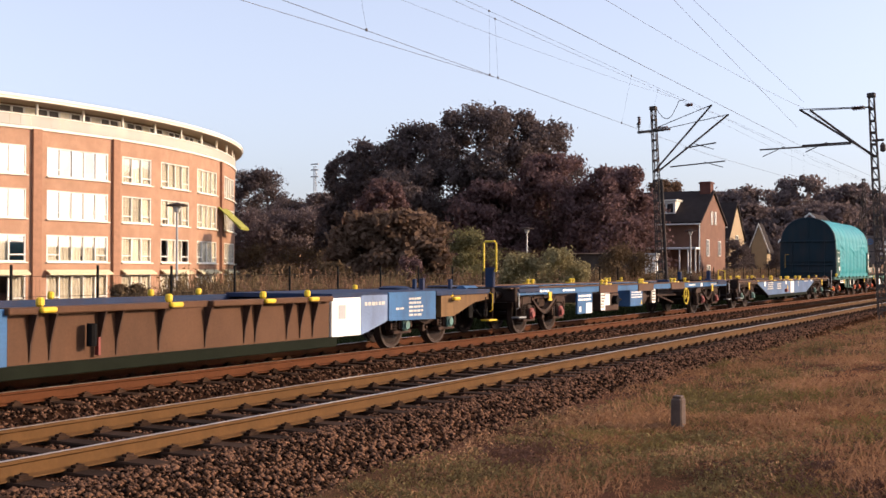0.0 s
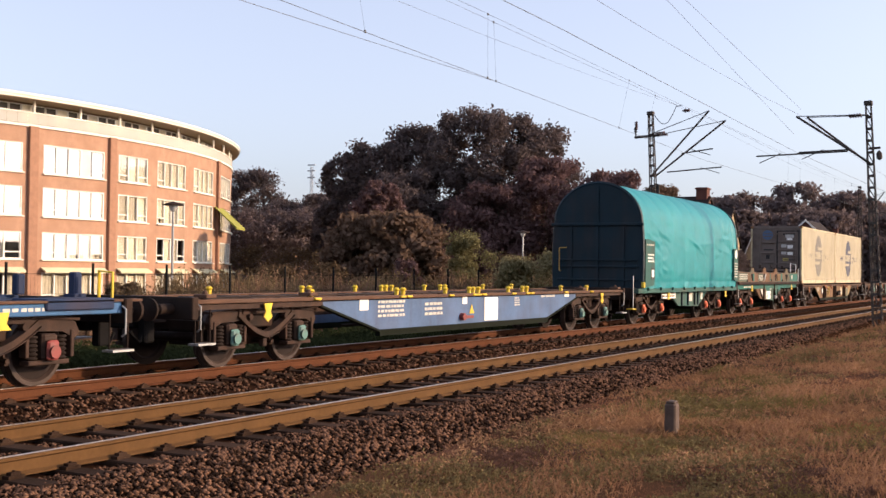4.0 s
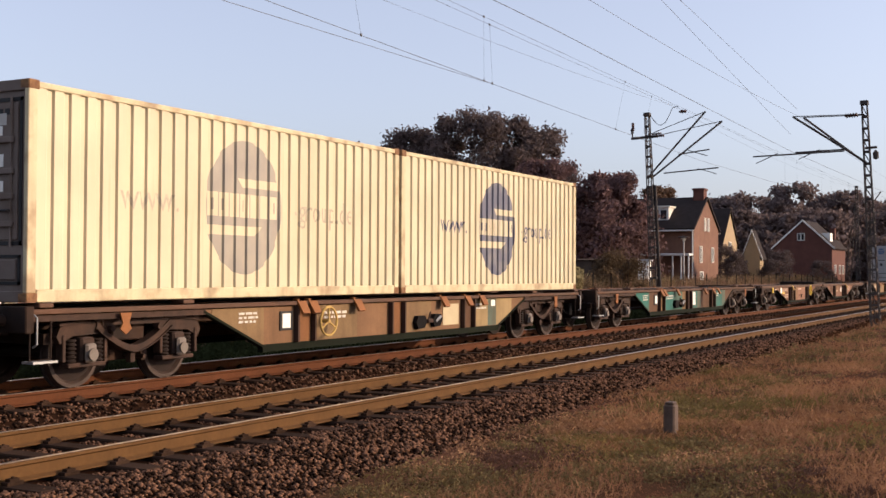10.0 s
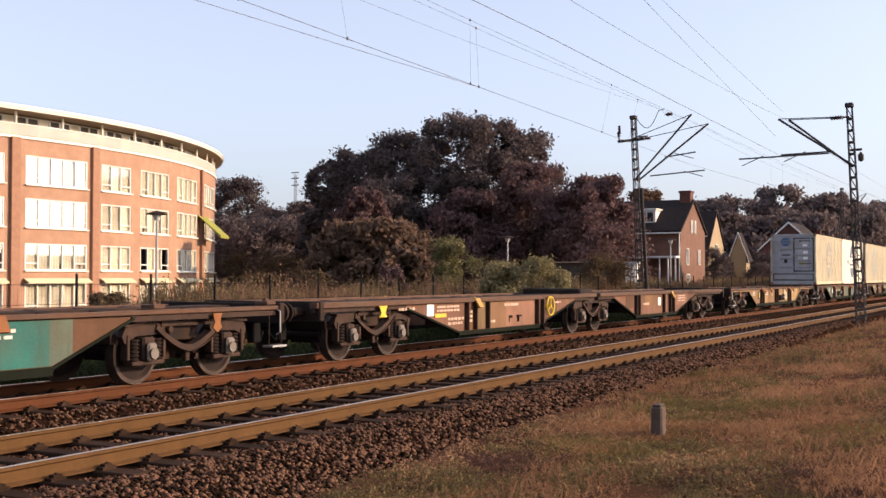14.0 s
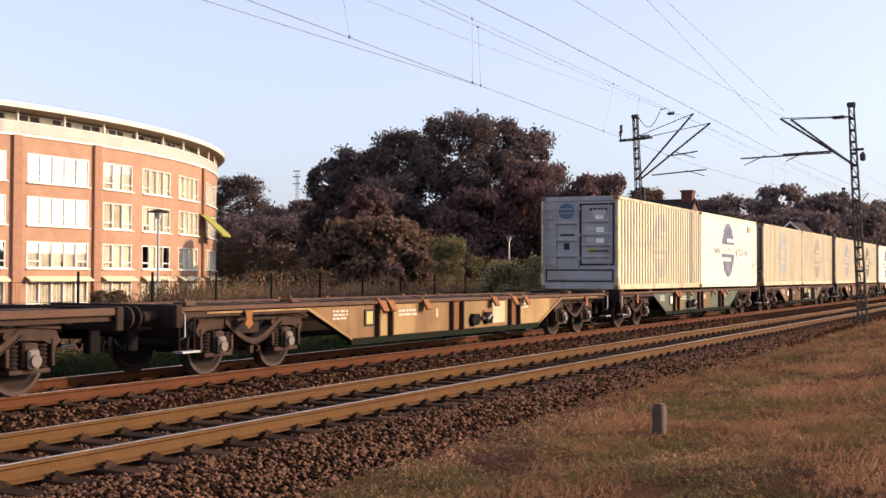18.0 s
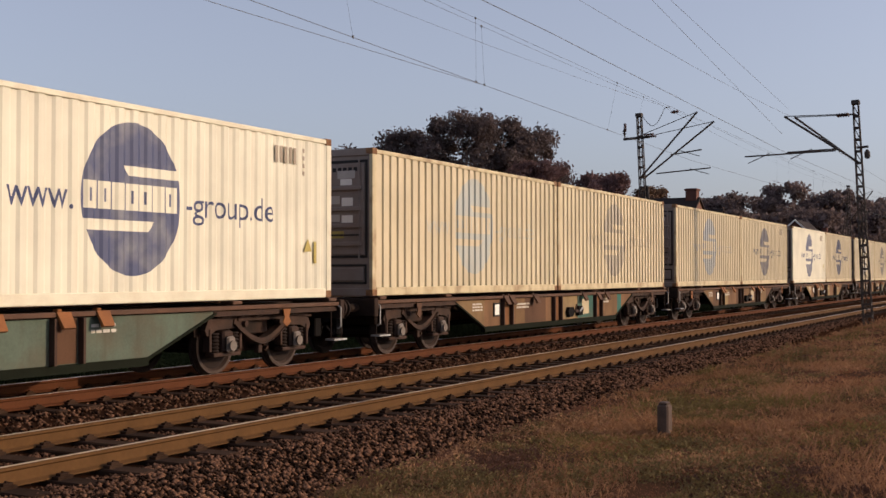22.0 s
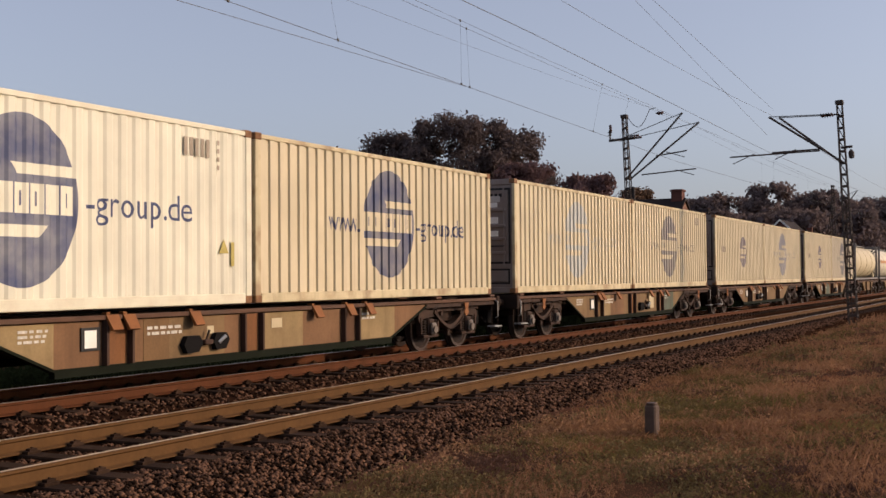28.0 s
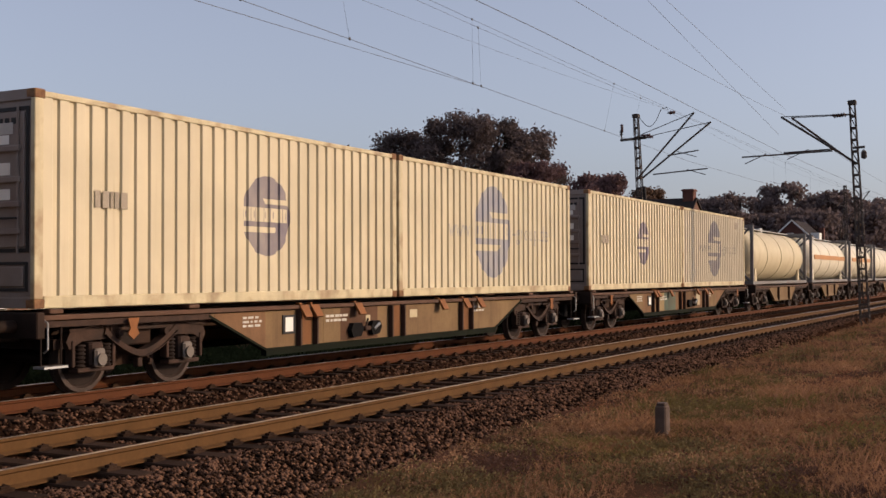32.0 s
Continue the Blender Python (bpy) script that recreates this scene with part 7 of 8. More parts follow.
def build_articulated():
    """Two fish-bellied halves on three bogies."""
    U = 142.7
    wg = thing("articulated_container_wagon", (0, 0, 0), "empty red-brown articulated container wagon on three bogies", "freight wagon", "wagons of the train")
    on_train(wg, U)
    for side, (a0, b0, b1, a1, e0, e1) in (("front", (-11.0, -8.7, -4.2, -1.7, -14.3, -0.15)), ("rear", (1.5, 3.5, 8.0, 10.4, 0.15, 14.2))):
        for s in (-1, 1):
            part("side_web", Mesh().prism([(b0, 0.38), (b1, 0.38), (a1, 0.95), (a1, 1.02), (a0, 1.02), (a0, 0.95)], "y", min(s * 1.16, s * 1.2), max(s * 1.16, s * 1.2)), M_redbrown, wg)
            part("top_flange", Mesh().box(e0, e1, min(s * 1.1, s * 1.27), max(s * 1.1, s * 1.27), 1.02, 1.12, 0.01), M_rustbrown, wg)
            lo = Mesh()
            for (x0, z0), (x1, z1), d in (((b0, 0.38), (b1, 0.38), 0.08), ((b1, 0.38), (a1, 0.95), 0.03), ((a0, 0.95), (b0, 0.38), 0.03)):
                lo.prism([(x0, z0 - d), (x1, z1 - d), (x1, z1 + 0.012), (x0, z0 + 0.012)], "y", min(s * 1.12, s * 1.225), max(s * 1.12, s * 1.225))
            part("bottom_flange", lo, M_greensteel, wg)
            part("end_beam", Mesh().box(e0, a0, min(s * 1.12, s * 1.2), max(s * 1.12, s * 1.2), 0.94, 1.02), M_frame_dirt, wg)
            part("end_beam", Mesh().box(a1, e1, min(s * 1.12, s * 1.2), max(s * 1.12, s * 1.2), 0.94, 1.02), M_frame_dirt, wg)
        part("centre_sill", Mesh().box(e0, e1, -0.25, 0.25, 0.75, 1.1), M_dark_steel, wg)
        for k in range(int(e0), int(e1)):
            part("cross_member", D_cross, None, wg, at=(k + 0.36, 0, 0))
        part("brake_gear", Mesh().box(b0 + 1, b0 + 2.2, -0.7, 0.2, 0.42, 0.72, 0.03).cyl((b1 - 1.5, -0.5, 0.6), (b1 - 0.4, -0.5, 0.6), 0.2, 12), M_dark_steel, wg)
    for x in (-8.35, -7.93, -7.28, -4.4, -4.05, 3.45, 3.75, 6.4, 7.1, 7.5):
        part("web_stiffener", Mesh().box(x - 0.022, x + 0.022, -1.30, -1.2, 0.40, 1.02), M_ribdark, wg)
    for x0, x1, mt in ((-8.3, -7.97, M_rustpanel), (-7.87, -7.34, M_olive), (-7.2, -6.2, M_drab), (-6.2, -4.5, M_redlight), (-4.0, -3.0, M_brownp), (2.6, 3.3, M_brownp), (4.4, 5.6, M_drab), (7.6, 9.3, M_redlight)):
        part("repainted_panel", Mesh().box(x0, x1, -1.206, -1.201, 0.62 if x1 > -3.2 else 0.41, 1.015), mt, wg, "rubbed repainted patch")
    for i, (x, z, w, h) in enumerate(((-11.0, 0.93, 0.65, 0.10), (-9.17, 0.90, 1.05, 0.16), (-8.82, 0.62, 0.75, 0.20), (-8.15, 0.70, 0.26, 0.3), (-7.05, 0.55, 0.45, 0.1), (-5.9, 0.92, 0.8, 0.12), (-3.0, 0.92, 0.5, 0.08), (8.6, 0.85, 0.9, 0.25), (4.6, 0.72, 0.6, 0.12))):
        writing(wg, x, z, w, h, 3 if h > 0.22 else 2 if h > 0.12 else 1, M_pinkstencil, -1.2075, 90 + i)
    plate(wg, -10.01, 0.88, 0.30, 0.24, M_signwhite, "data_plate", "", -1.207), plate(wg, 6.0, 0.78, 0.28, 0.26, M_signwhite, "data_plate", "", -1.207), plate(wg, -9.55, 0.76, 0.5, 0.08, M_yellow, "data_plate", "yellow data plate", -1.2115)
    part("brake_mark", Mesh().box(-6.05, -5.85, -1.215, -1.207, 0.60, 0.66).box(-6.05, -6.02, -1.215, -1.207, 0.50, 0.60).box(-5.6, -5.4, -1.26, -1.207, 0.62, 0.66).box(-5.55, -5.5, -1.24, -1.207, 0.5, 0.62), M_black, wg, "black brake lever marks")
    handwheel(wg, -3.75, 0.84, M_yellow, -1.34, 0.24)
    for x in (-7.9, 7.2):
        spigot(wg, x, M_yellowish, -1), spigot(wg, x, M_yellowish, 1)
    for x in (-12.0, 0.0, 11.9):
        add_bogie(wg, x, "grey")
    part("pivot_block", Mesh().box(-0.5, 0.5, -0.9, 0.9, 0.85, 1.25, 0.04), M_dark_steel, wg)
    part("lifting_mark", Mesh().prism([(-12.2, 1.02), (-11.9, 1.02), (-11.98, 0.88), (-11.9, 0.8), (-12.2, 0.8), (-12.12, 0.88)], "y", -1.29, -1.27), M_yellow, wg, "yellow lifting mark")
    add_ends(wg, 14.75)


build_articulated()
GREYBLUE, NAVY_LOGO, FADED = (0.082, 0.084, 0.122), (0.035, 0.048, 0.12), (0.20, 0.22, 0.26)
mid = LC / 2
# (front end, base colour, emblem colour, strength, emblem x, z, half width, half height, lettering, worn number)
LOADS = [
    (89.0, CREAM, GREYBLUE, 0.58, 4.36, 1.42, 0.95, 1.06, (-2.75, -1.55, 1.32, 3.12), False), (98.22, CREAM, GREYBLUE, 1.0, 4.36, 1.42, 0.95, 1.06, (-2.75, -1.55, 1.32, 3.12), False),
    (177.7, CREAM, FADED, 0.42, 4.36, 1.42, 0.95, 1.06, True, False), (186.92, WHITE, NAVY_LOGO, 1.0, 4.15, 1.46, 0.98, 1.08, True, False),
    (197.44, CREAM, (0.30, 0.38, 0.42), 0.62, 4.36, 1.48, 0.95, 1.06, True, False), (206.66, CREAM, GREYBLUE, 0.42, 4.36, 1.42, 0.95, 1.06, True, False),
    (217.18, CREAM, (0.24, 0.29, 0.36), 0.75, 4.36, 1.45, 0.95, 1.06, True, False), (226.4, CREAM, GREYBLUE, 0.85, 4.36, 1.42, 0.95, 1.06, True, False),
    (236.92, WHITE, NAVY_LOGO, 0.95, 4.36, 1.42, 0.95, 1.12, True, False), (246.14, CREAM, NAVY_LOGO, 0.9, 4.43, 1.46, 0.98, 1.06, True, False),
    (256.66, CREAM, (0.30, 0.36, 0.42), 0.6, 4.36, 1.42, 0.95, 1.06, True, False), (265.88, CREAM, GREYBLUE, 0.72, 4.12, 1.42, 0.98, 1.06, True, False),
    (276.4, CREAM, (0.10, 0.08, 0.13), 0.8, 4.92, 1.40, 0.64, 0.66, False, True), (285.62, CREAM, (0.15, 0.17, 0.26), 0.7, 4.36, 1.42, 0.95, 1.06, True, False),
    (296.14, CREAM, (0.10, 0.08, 0.13), 0.85, 4.92, 1.42, 0.56, 0.68, False, True), (305.36, (0.48, 0.41, 0.29), GREYBLUE, 0.75, 4.36, 1.42, 0.95, 1.06, True, False),
]
for i, (u, base, lg, st_, cx, cz, a, b, tx, num) in enumerate(LOADS):
    m = container_mat("container_side_paint", base, lg, st_, cx, cz, a, b, 0.3 if base is WHITE else 0.42)
    k = min(1.0, st_ * (1.05 if st_ > 0.8 else 0.65))
    mt = mat("lettering_paint_%d" % i, [p + (q - p) * k for p, q in zip(base, lg)], 0.6, var=0.3, scale=3)
    build_container(u, m, M_cframe_w if base is WHITE else M_cframe, ("white" if base is WHITE else "cream") + " corrugated 30-foot bulk container with " + ("clear blue oval emblem" if st_ > 0.8 else "worn grey-blue oval emblem"), num, i, (cx, mt, tx if isinstance(tx, tuple) else (-2.23, -1.13, 1.11, 3.28)) if tx else None)
# (base, end panels, light panel, broad panel, mid panel, tail panel, change-over plates)
SIDES = [(M_greyteal, M_greyteal, M_olive, M_greyteal, M_olive, M_greyteal, -1.41), (M_drab, M_olive, M_tan, M_brownp, M_pale, M_tan, REAR), (M_brownp, M_tan, M_pale, M_drab, M_tan, M_olive, REAR), (M_drab, M_pale, M_tan, M_olive, M_pale, M_pale, -1.41), (M_olive, M_olive, M_pale, M_drab, M_olive, M_greyteal, REAR), (M_olive, M_drab, M_olive, M_brownp, M_olive, M_olive, -1.41), (M_drab, M_olive, M_pale, M_greyteal, M_tan, M_olive, REAR)]
for k, (base, en, lt, br, md, tl, vp) in enumerate(SIDES):
    q = pan((-5.75, -4.45, en), (-3.5, -3.1, M_rustpanel if k % 2 else M_tan), (-2.75, -2.2, lt), (-2.2, -0.9, br), (-0.42, -0.03, M_rustpanel), (0.07, 1.28, md), (2.6, 3.0, M_rustpanel if k % 3 else M_brownp), (3.1, 4.5, tl))
    if k == 1:
        q = q[:6] + pan((1.32, 2.5, M_dullteal)) + q[6:] + pan((4.5, 4.85, M_teal))
    flat("container_wagon", 187.05 + 19.74 * k, base, "weathered container wagon with patched side beams carrying containers", q, 110 + 4 * k, valve=vp, lock=M_darklock if k == 1 else None, plates=((1.9, 0.72, 0.5, 0.4, M_palesheet),) if vp > 0 else ((0.5, 0.84, 0.3, 0.16, M_palesheet), (-1.25, 0.80, 0.16, 0.12, M_palesheet)))

for k in range(4):
    build_sgns("short_tank_wagon", 322.4 + 13.35 * k, M_olive, "short olive wagon carrying a tank container", "grey", 4.4, 6.65, belly=[(-2.0, 0.5), (2.0, 0.5), (3.0, 0.98), (3.1, 1.02), (-3.1, 1.02), (-3.0, 0.98)], ribs=(-1.2, 1.2), valve=0, short=True)
# tank containers on the last wagons in view
M_tank = mat("cream_tank_paint", (0.52, 0.44, 0.28), 0.6, var=0.1, scale=0.8, dirt=(0.35, 0.26, 0.16), dirt_amt=0.3)
M_tank_w = mat("white_tank_paint", (0.64, 0.58, 0.44), 0.55, var=0.08, scale=0.8, dirt=(0.4, 0.32, 0.22), dirt_amt=0.25)
M_band = mat("orange_brown_band", (0.45, 0.20, 0.05), 0.5, var=0.15)
M_tframe = mat("grey_tank_frame", (0.16, 0.15, 0.14), 0.6, var=0.2, dirt=RUST, dirt_amt=0.4)


def build_tank(u, length, mt, band, label):
    c = thing("tank_container", (0, 0, 0), label, "tank container", "tank containers on the train")
    on_train(c, u, z=ZB)
    r, cz, L = 1.18, 1.30, length
    prof = [(0.02, 0.25), (0.55, 0.28), (0.95, 0.42), (1.12, 0.6), (r, 0.8), (r, L - 0.8), (1.12, L - 0.6), (0.95, L - 0.42), (0.55, L - 0.28), (0.02, L - 0.25)]
    t = part("tank_shell", Mesh().lathe(prof, (0, 0, cz), "x", 32), mt, c, smooth=True)
    for x in (L * 0.25, L * 0.5, L * 0.75):
        part("stiffening_ring", Mesh().lathe([(r, x - 0.04), (r + 0.02, x - 0.03), (r + 0.02, x + 0.03), (r, x + 0.04)], (0, 0, cz), "x", 32), mt, t, smooth=True)
    if band:
        part("colour_band", Mesh().box(0.9, L - 0.9, -1.212, -1.17, cz - 0.02, cz + 0.22), M_band, t, "orange-brown band")
    for x in (0.0, L - 0.14):
        f = Mesh()
        for y in (-1.22, 1.08):
            f.box(x, x + 0.14, y, y + 0.14, 0.0, 2.59, 0.01)
        f.box(x, x + 0.14, -1.08, 1.08, 0.0, 0.14, 0.01), f.box(x, x + 0.14, -1.08, 1.08, 2.45, 2.59, 0.01)
        for s in (-1, 1):
            f.cyl((x + 0.07, s * 1.1, 0.1), (x + 0.07, s * 0.3, 1.0), 0.05, 6), f.cyl((x + 0.07, s * 1.1, 2.5), (x + 0.07, s * 0.3, 1.7), 0.05, 6)
        part("end_frame", f, M_tframe, c)
    for s in (-1, 1):
        part("bottom_rail", Mesh().box(0.14, L - 0.14, min(s * 1.1, s * 1.22), max(s * 1.1, s * 1.22), 0.0, 0.14, 0.01), M_tframe, c)
        part("saddle_leg", Mesh().prism([(1.0, 0.1), (1.5, 0.1), (1.35, 0.7), (1.15, 0.7)], "y", s * 1.0 - 0.04, s * 1.0 + 0.04).prism([(L - 1.5, 0.1), (L - 1.0, 0.1), (L - 1.15, 0.7), (L - 1.35, 0.7)], "y", s - 0.04, s + 0.04), mt, c)
    part("walkway", Mesh().box(0.2, L - 0.2, -0.3, 0.3, cz + r + 0.05, cz + r + 0.09), M_galv, c)
    part("manhole", Mesh().cyl((L / 2, 0, cz + r - 0.05), (L / 2, 0, cz + r + 0.18), 0.28, 14), M_galv, c)


for u, L, mt, band, lb in ((316.2, 12.15, M_tank, False, "cream cylindrical tank container in a grey frame"), (330.0, 12.0, M_tank_w, True, "white tank container with an orange-brown band"), (343.4, 10.2, M_tank_w, True, "white tank container with an orange-brown band"), (355.0, 12.0, M_tank_w, False, "plain white long tank container")):
    build_tank(u, L, mt, band, lb)


# ---- small pieces of the track and the ground ----
def build_sleepers():
    m = Mesh().box(-0.12, 0.12, -1.3, 1.3, -0.30, -0.168, 0.015)
    for s in (-1, 1):
        for k in (-1, 1):
            y = s * 0.7535 + k * 0.105
            m.box(-0.085, 0.085, y - 0.04, y + 0.04, -0.168, -0.14)
            m.box(-0.05, 0.05, y - 0.028, y + 0.028, -0.14, -0.115)
            m.cyl((0, y, -0.115), (0, y, -0.10), 0.014, 6)
    d = m.data("sleeper", M_sleeper)
    for tr, n in ((track_near, 150), (track_far, 140)):
        for i in range(n):
            ob = part("sleeper", d, None, tr, at=(2.4 + 0.6 * i, random.uniform(-0.02, 0.02), random.uniform(-0.004, 0.004)))
            ob.rotation_euler = (0, 0, random.uniform(-0.008, 0.008))


build_sleepers()


def build_stones():
    """Loose ballast: many small angular stones, joined."""
    base = np.array([(1, 0, 0), (-1, 0, 0), (0, 1, 0), (0, -1, 0), (0, 0, 1), (0, 0, -1)], float)
    tri = np.array([(0, 2, 4), (2, 1, 4), (1, 3, 4), (3, 0, 4), (2, 0, 5), (1, 2, 5), (3, 1, 5), (0, 3, 5)])
    n = 72000
    x = 5 + 45 * rng.random(n) ** 1.6
    lane = rng.random(n)
    y = np.where(lane < 0.05, 4.9 + 0.9 * rng.random(n), np.where(lane < 0.62, 5.75 + 1.75 * rng.random(n), np.where(lane < 0.8, 7.8 + 1.25 * rng.random(n), 9.3 + 2.5 * rng.random(n))))
    px, pz = [5.7, 6.2, 6.7, 6.95, 7.1, 7.5, 9.3, 9.85, 10.3, 10.8, 11.2, 12], [-0.48, -0.36, -0.22, -0.19, -0.19, -0.215, -0.215, -0.2, -0.255, -0.255, -0.205, -0.205]
    z = np.where(lane < 0.05, np.array([ground_z(a, b) for a, b in zip(x, y)]) - 0.008, np.interp(y, px, pz))
    toe = 5.75 + 0.025 * (x - 8) + 0.25 * rng.random(n)
    keep = ((y > toe) | (lane < 0.05)) & (np.abs(y - Y_NEAR + 0.7535) > 0.09) & (np.abs(y - Y_NEAR - 0.7535) > 0.09)
    # keep the sleepers' tops mostly free
    ph = (x - 2.4 + 0.3) % 0.6 - 0.3
    keep &= ~((np.abs(y - Y_NEAR) < 1.3) & (np.abs(ph) < 0.13) & (rng.random(n) < 0.93))
    x, y, z, lane = x[keep], y[keep], z[keep], lane[keep]
    n = len(x)
    sz = rng.uniform(0.013, 0.036, n) * (1 + 0.012 * x) * np.where(lane < 0.05, 0.6, 1.0)
    v = base[None] * (sz[:, None, None] * rng.uniform(0.6, 1.25, (n, 6, 1)))
    a, b = rng.uniform(0, 6.28, n), rng.uniform(-0.9, 0.9, n)
    ca, sa, cb, sb = np.cos(a), np.sin(a), np.cos(b), np.sin(b)
    vx = v[..., 0] * ca[:, None] - v[..., 1] * sa[:, None]
    vy = v[..., 0] * sa[:, None] + v[..., 1] * ca[:, None]
    vz = v[..., 2] * cb[:, None] + vx * sb[:, None]
    vv = np.stack([vx + x[:, None], vy + y[:, None], vz * 0.8 + z[:, None] + 0.3 * sz[:, None]], -1).reshape(-1, 3)
    ff = (tri[None] + 6 * np.arange(n)[:, None, None]).reshape(-1, 3)
    ob = new("ballast_stones", stuff_mesh("ballast_stones", vv, ff, M_ballast))
    tagged(ob, "loose angular brown ballast stones beside the rails", "ballast", kind="stuff")


build_stones()


def build_grass(name, mt, n, hmin, hmax, label, patch=0.0, seed=0, verge=False, k=12):
    """Tufts of thin blades, thicker on the ground close to the line."""
    g = np.random.default_rng(seed)
    nt = n // k
    if verge:
        tx, ty = 12 + 110 * g.random(nt), 19.0 + 6.0 * g.random(nt)
    else:
        th, rr = np.radians(3 + 44 * g.random(nt)), 9 * np.exp(g.random(nt) * 2.0)
        tx, ty = rr * np.cos(th), rr * np.sin(th)
    pv = np.array([noise.noise((a * 0.4, b * 0.75, seed * 3.1)) + 0.5 * noise.noise((a * 1.3, b * 1.9, seed * 1.7)) for a, b in zip(tx, ty)])
    ok = pv > patch
    if not verge:
        ok &= ty < 5.75 + 0.035 * (tx - 8) + 0.3 * g.random(nt)
        ok &= ~((np.hypot((tx - 9.6) / 3.2, (ty - 5.35) / 0.55) < 1) & (g.random(nt) < 0.75))
    ok &= (ty > 1.6 + 0.8 * g.random(nt)) | (g.random(nt) < 0.4) | verge
    tx, ty, pv = tx[ok], ty[ok], pv[ok]
    m = len(tx) * k
    x, y = np.repeat(tx, k) + g.normal(0, 0.13, m), np.repeat(ty, k) + g.normal(0, 0.13, m)
    z = np.array([ground_z(a, b) for a, b in zip(tx, ty)]).repeat(k) - 0.02
    h = g.uniform(hmin, hmax, m) * np.repeat(0.6 + 1.1 * np.clip(pv, 0, 0.6), k)
    a, la = g.uniform(0, 6.28, m), g.uniform(0, 6.28, m)
    h *= np.interp(x, [8, 14], [0.55, 1.0])
    lean = g.uniform(0.2, 1.4, m) * h
    w = g.uniform(0.0006, 0.0013, m) * (1 + 0.06 * x)
    dx, dy = np.cos(a) * w, np.sin(a) * w
    lx, ly = np.cos(la) * lean, np.sin(la) * lean
    v = np.stack([np.stack([x - dx, y - dy, z], -1), np.stack([x + dx, y + dy, z], -1), np.stack([x + dx * 0.7 + lx * 0.4, y + dy * 0.7 + ly * 0.4, z + h * 0.6], -1), np.stack([x + lx, y + ly, z + h], -1)], 1).reshape(-1, 3)
    f = np.array([[0, 1, 2, 3]]) + 4 * np.arange(m)[:, None]
    tagged(new(name, stuff_mesh(name, v, f, mt)), label, "grass", kind="stuff")


def build_herbs(name, mt, label, n, patch, seed, top):
    """Low broad-leaved weeds in clumps: small leaves at all angles close to the ground."""
    g = np.random.default_rng(seed)
    nc, k = n // 40, 40
    th, rr = np.radians(3 + 40 * g.random(nc)), 9 * np.exp(g.random(nc) * 1.6)
    cx, cy = rr * np.cos(th), rr * np.sin(th)
    pv = np.array([noise.noise((a * 0.5, b * 0.8, seed * 1.3)) + 0.6 * noise.noise((a * 1.7, b * 2.1, seed * 0.7)) for a, b in zip(cx, cy)])
    ok = (pv > patch) & (cy < 5.6 + 0.03 * (cx - 8) + 0.3 * g.random(nc)) & (cy > 1.0)
    cx, cy, pv = cx[ok], cy[ok], pv[ok]
    cz = np.array([ground_z(a, b) for a, b in zip(cx, cy)])
    spread = g.uniform(0.05, 0.16, len(cx)).repeat(k)
    m = len(cx) * k
    d = g.normal(0, 1, (m, 2)) * spread[:, None]
    fall = np.exp(-(d ** 2).sum(1) / (2 * spread ** 2))
    c = np.stack([cx.repeat(k) + d[:, 0], cy.repeat(k) + d[:, 1], cz.repeat(k) - 0.01 + top * g.random(m) * fall * (0.5 + pv.repeat(k).clip(0, 0.8))], -1)
    u, q = g.normal(0, 1, (m, 3)), g.normal(0, 1, (m, 3))
    size = g.uniform(0.008, 0.018, m) * (1 + 0.05 * c[:, 0])
    u *= (size / np.linalg.norm(u, axis=1))[:, None]
    q *= (size * 0.45 / np.linalg.norm(q, axis=1))[:, None]
    v = np.stack([c - u, c - q, c + u, c + q], 1).reshape(-1, 3)
    tagged(new(name, stuff_mesh(name, v, np.arange(len(v)).reshape(-1, 4), mt)), label, "weeds", kind="stuff")


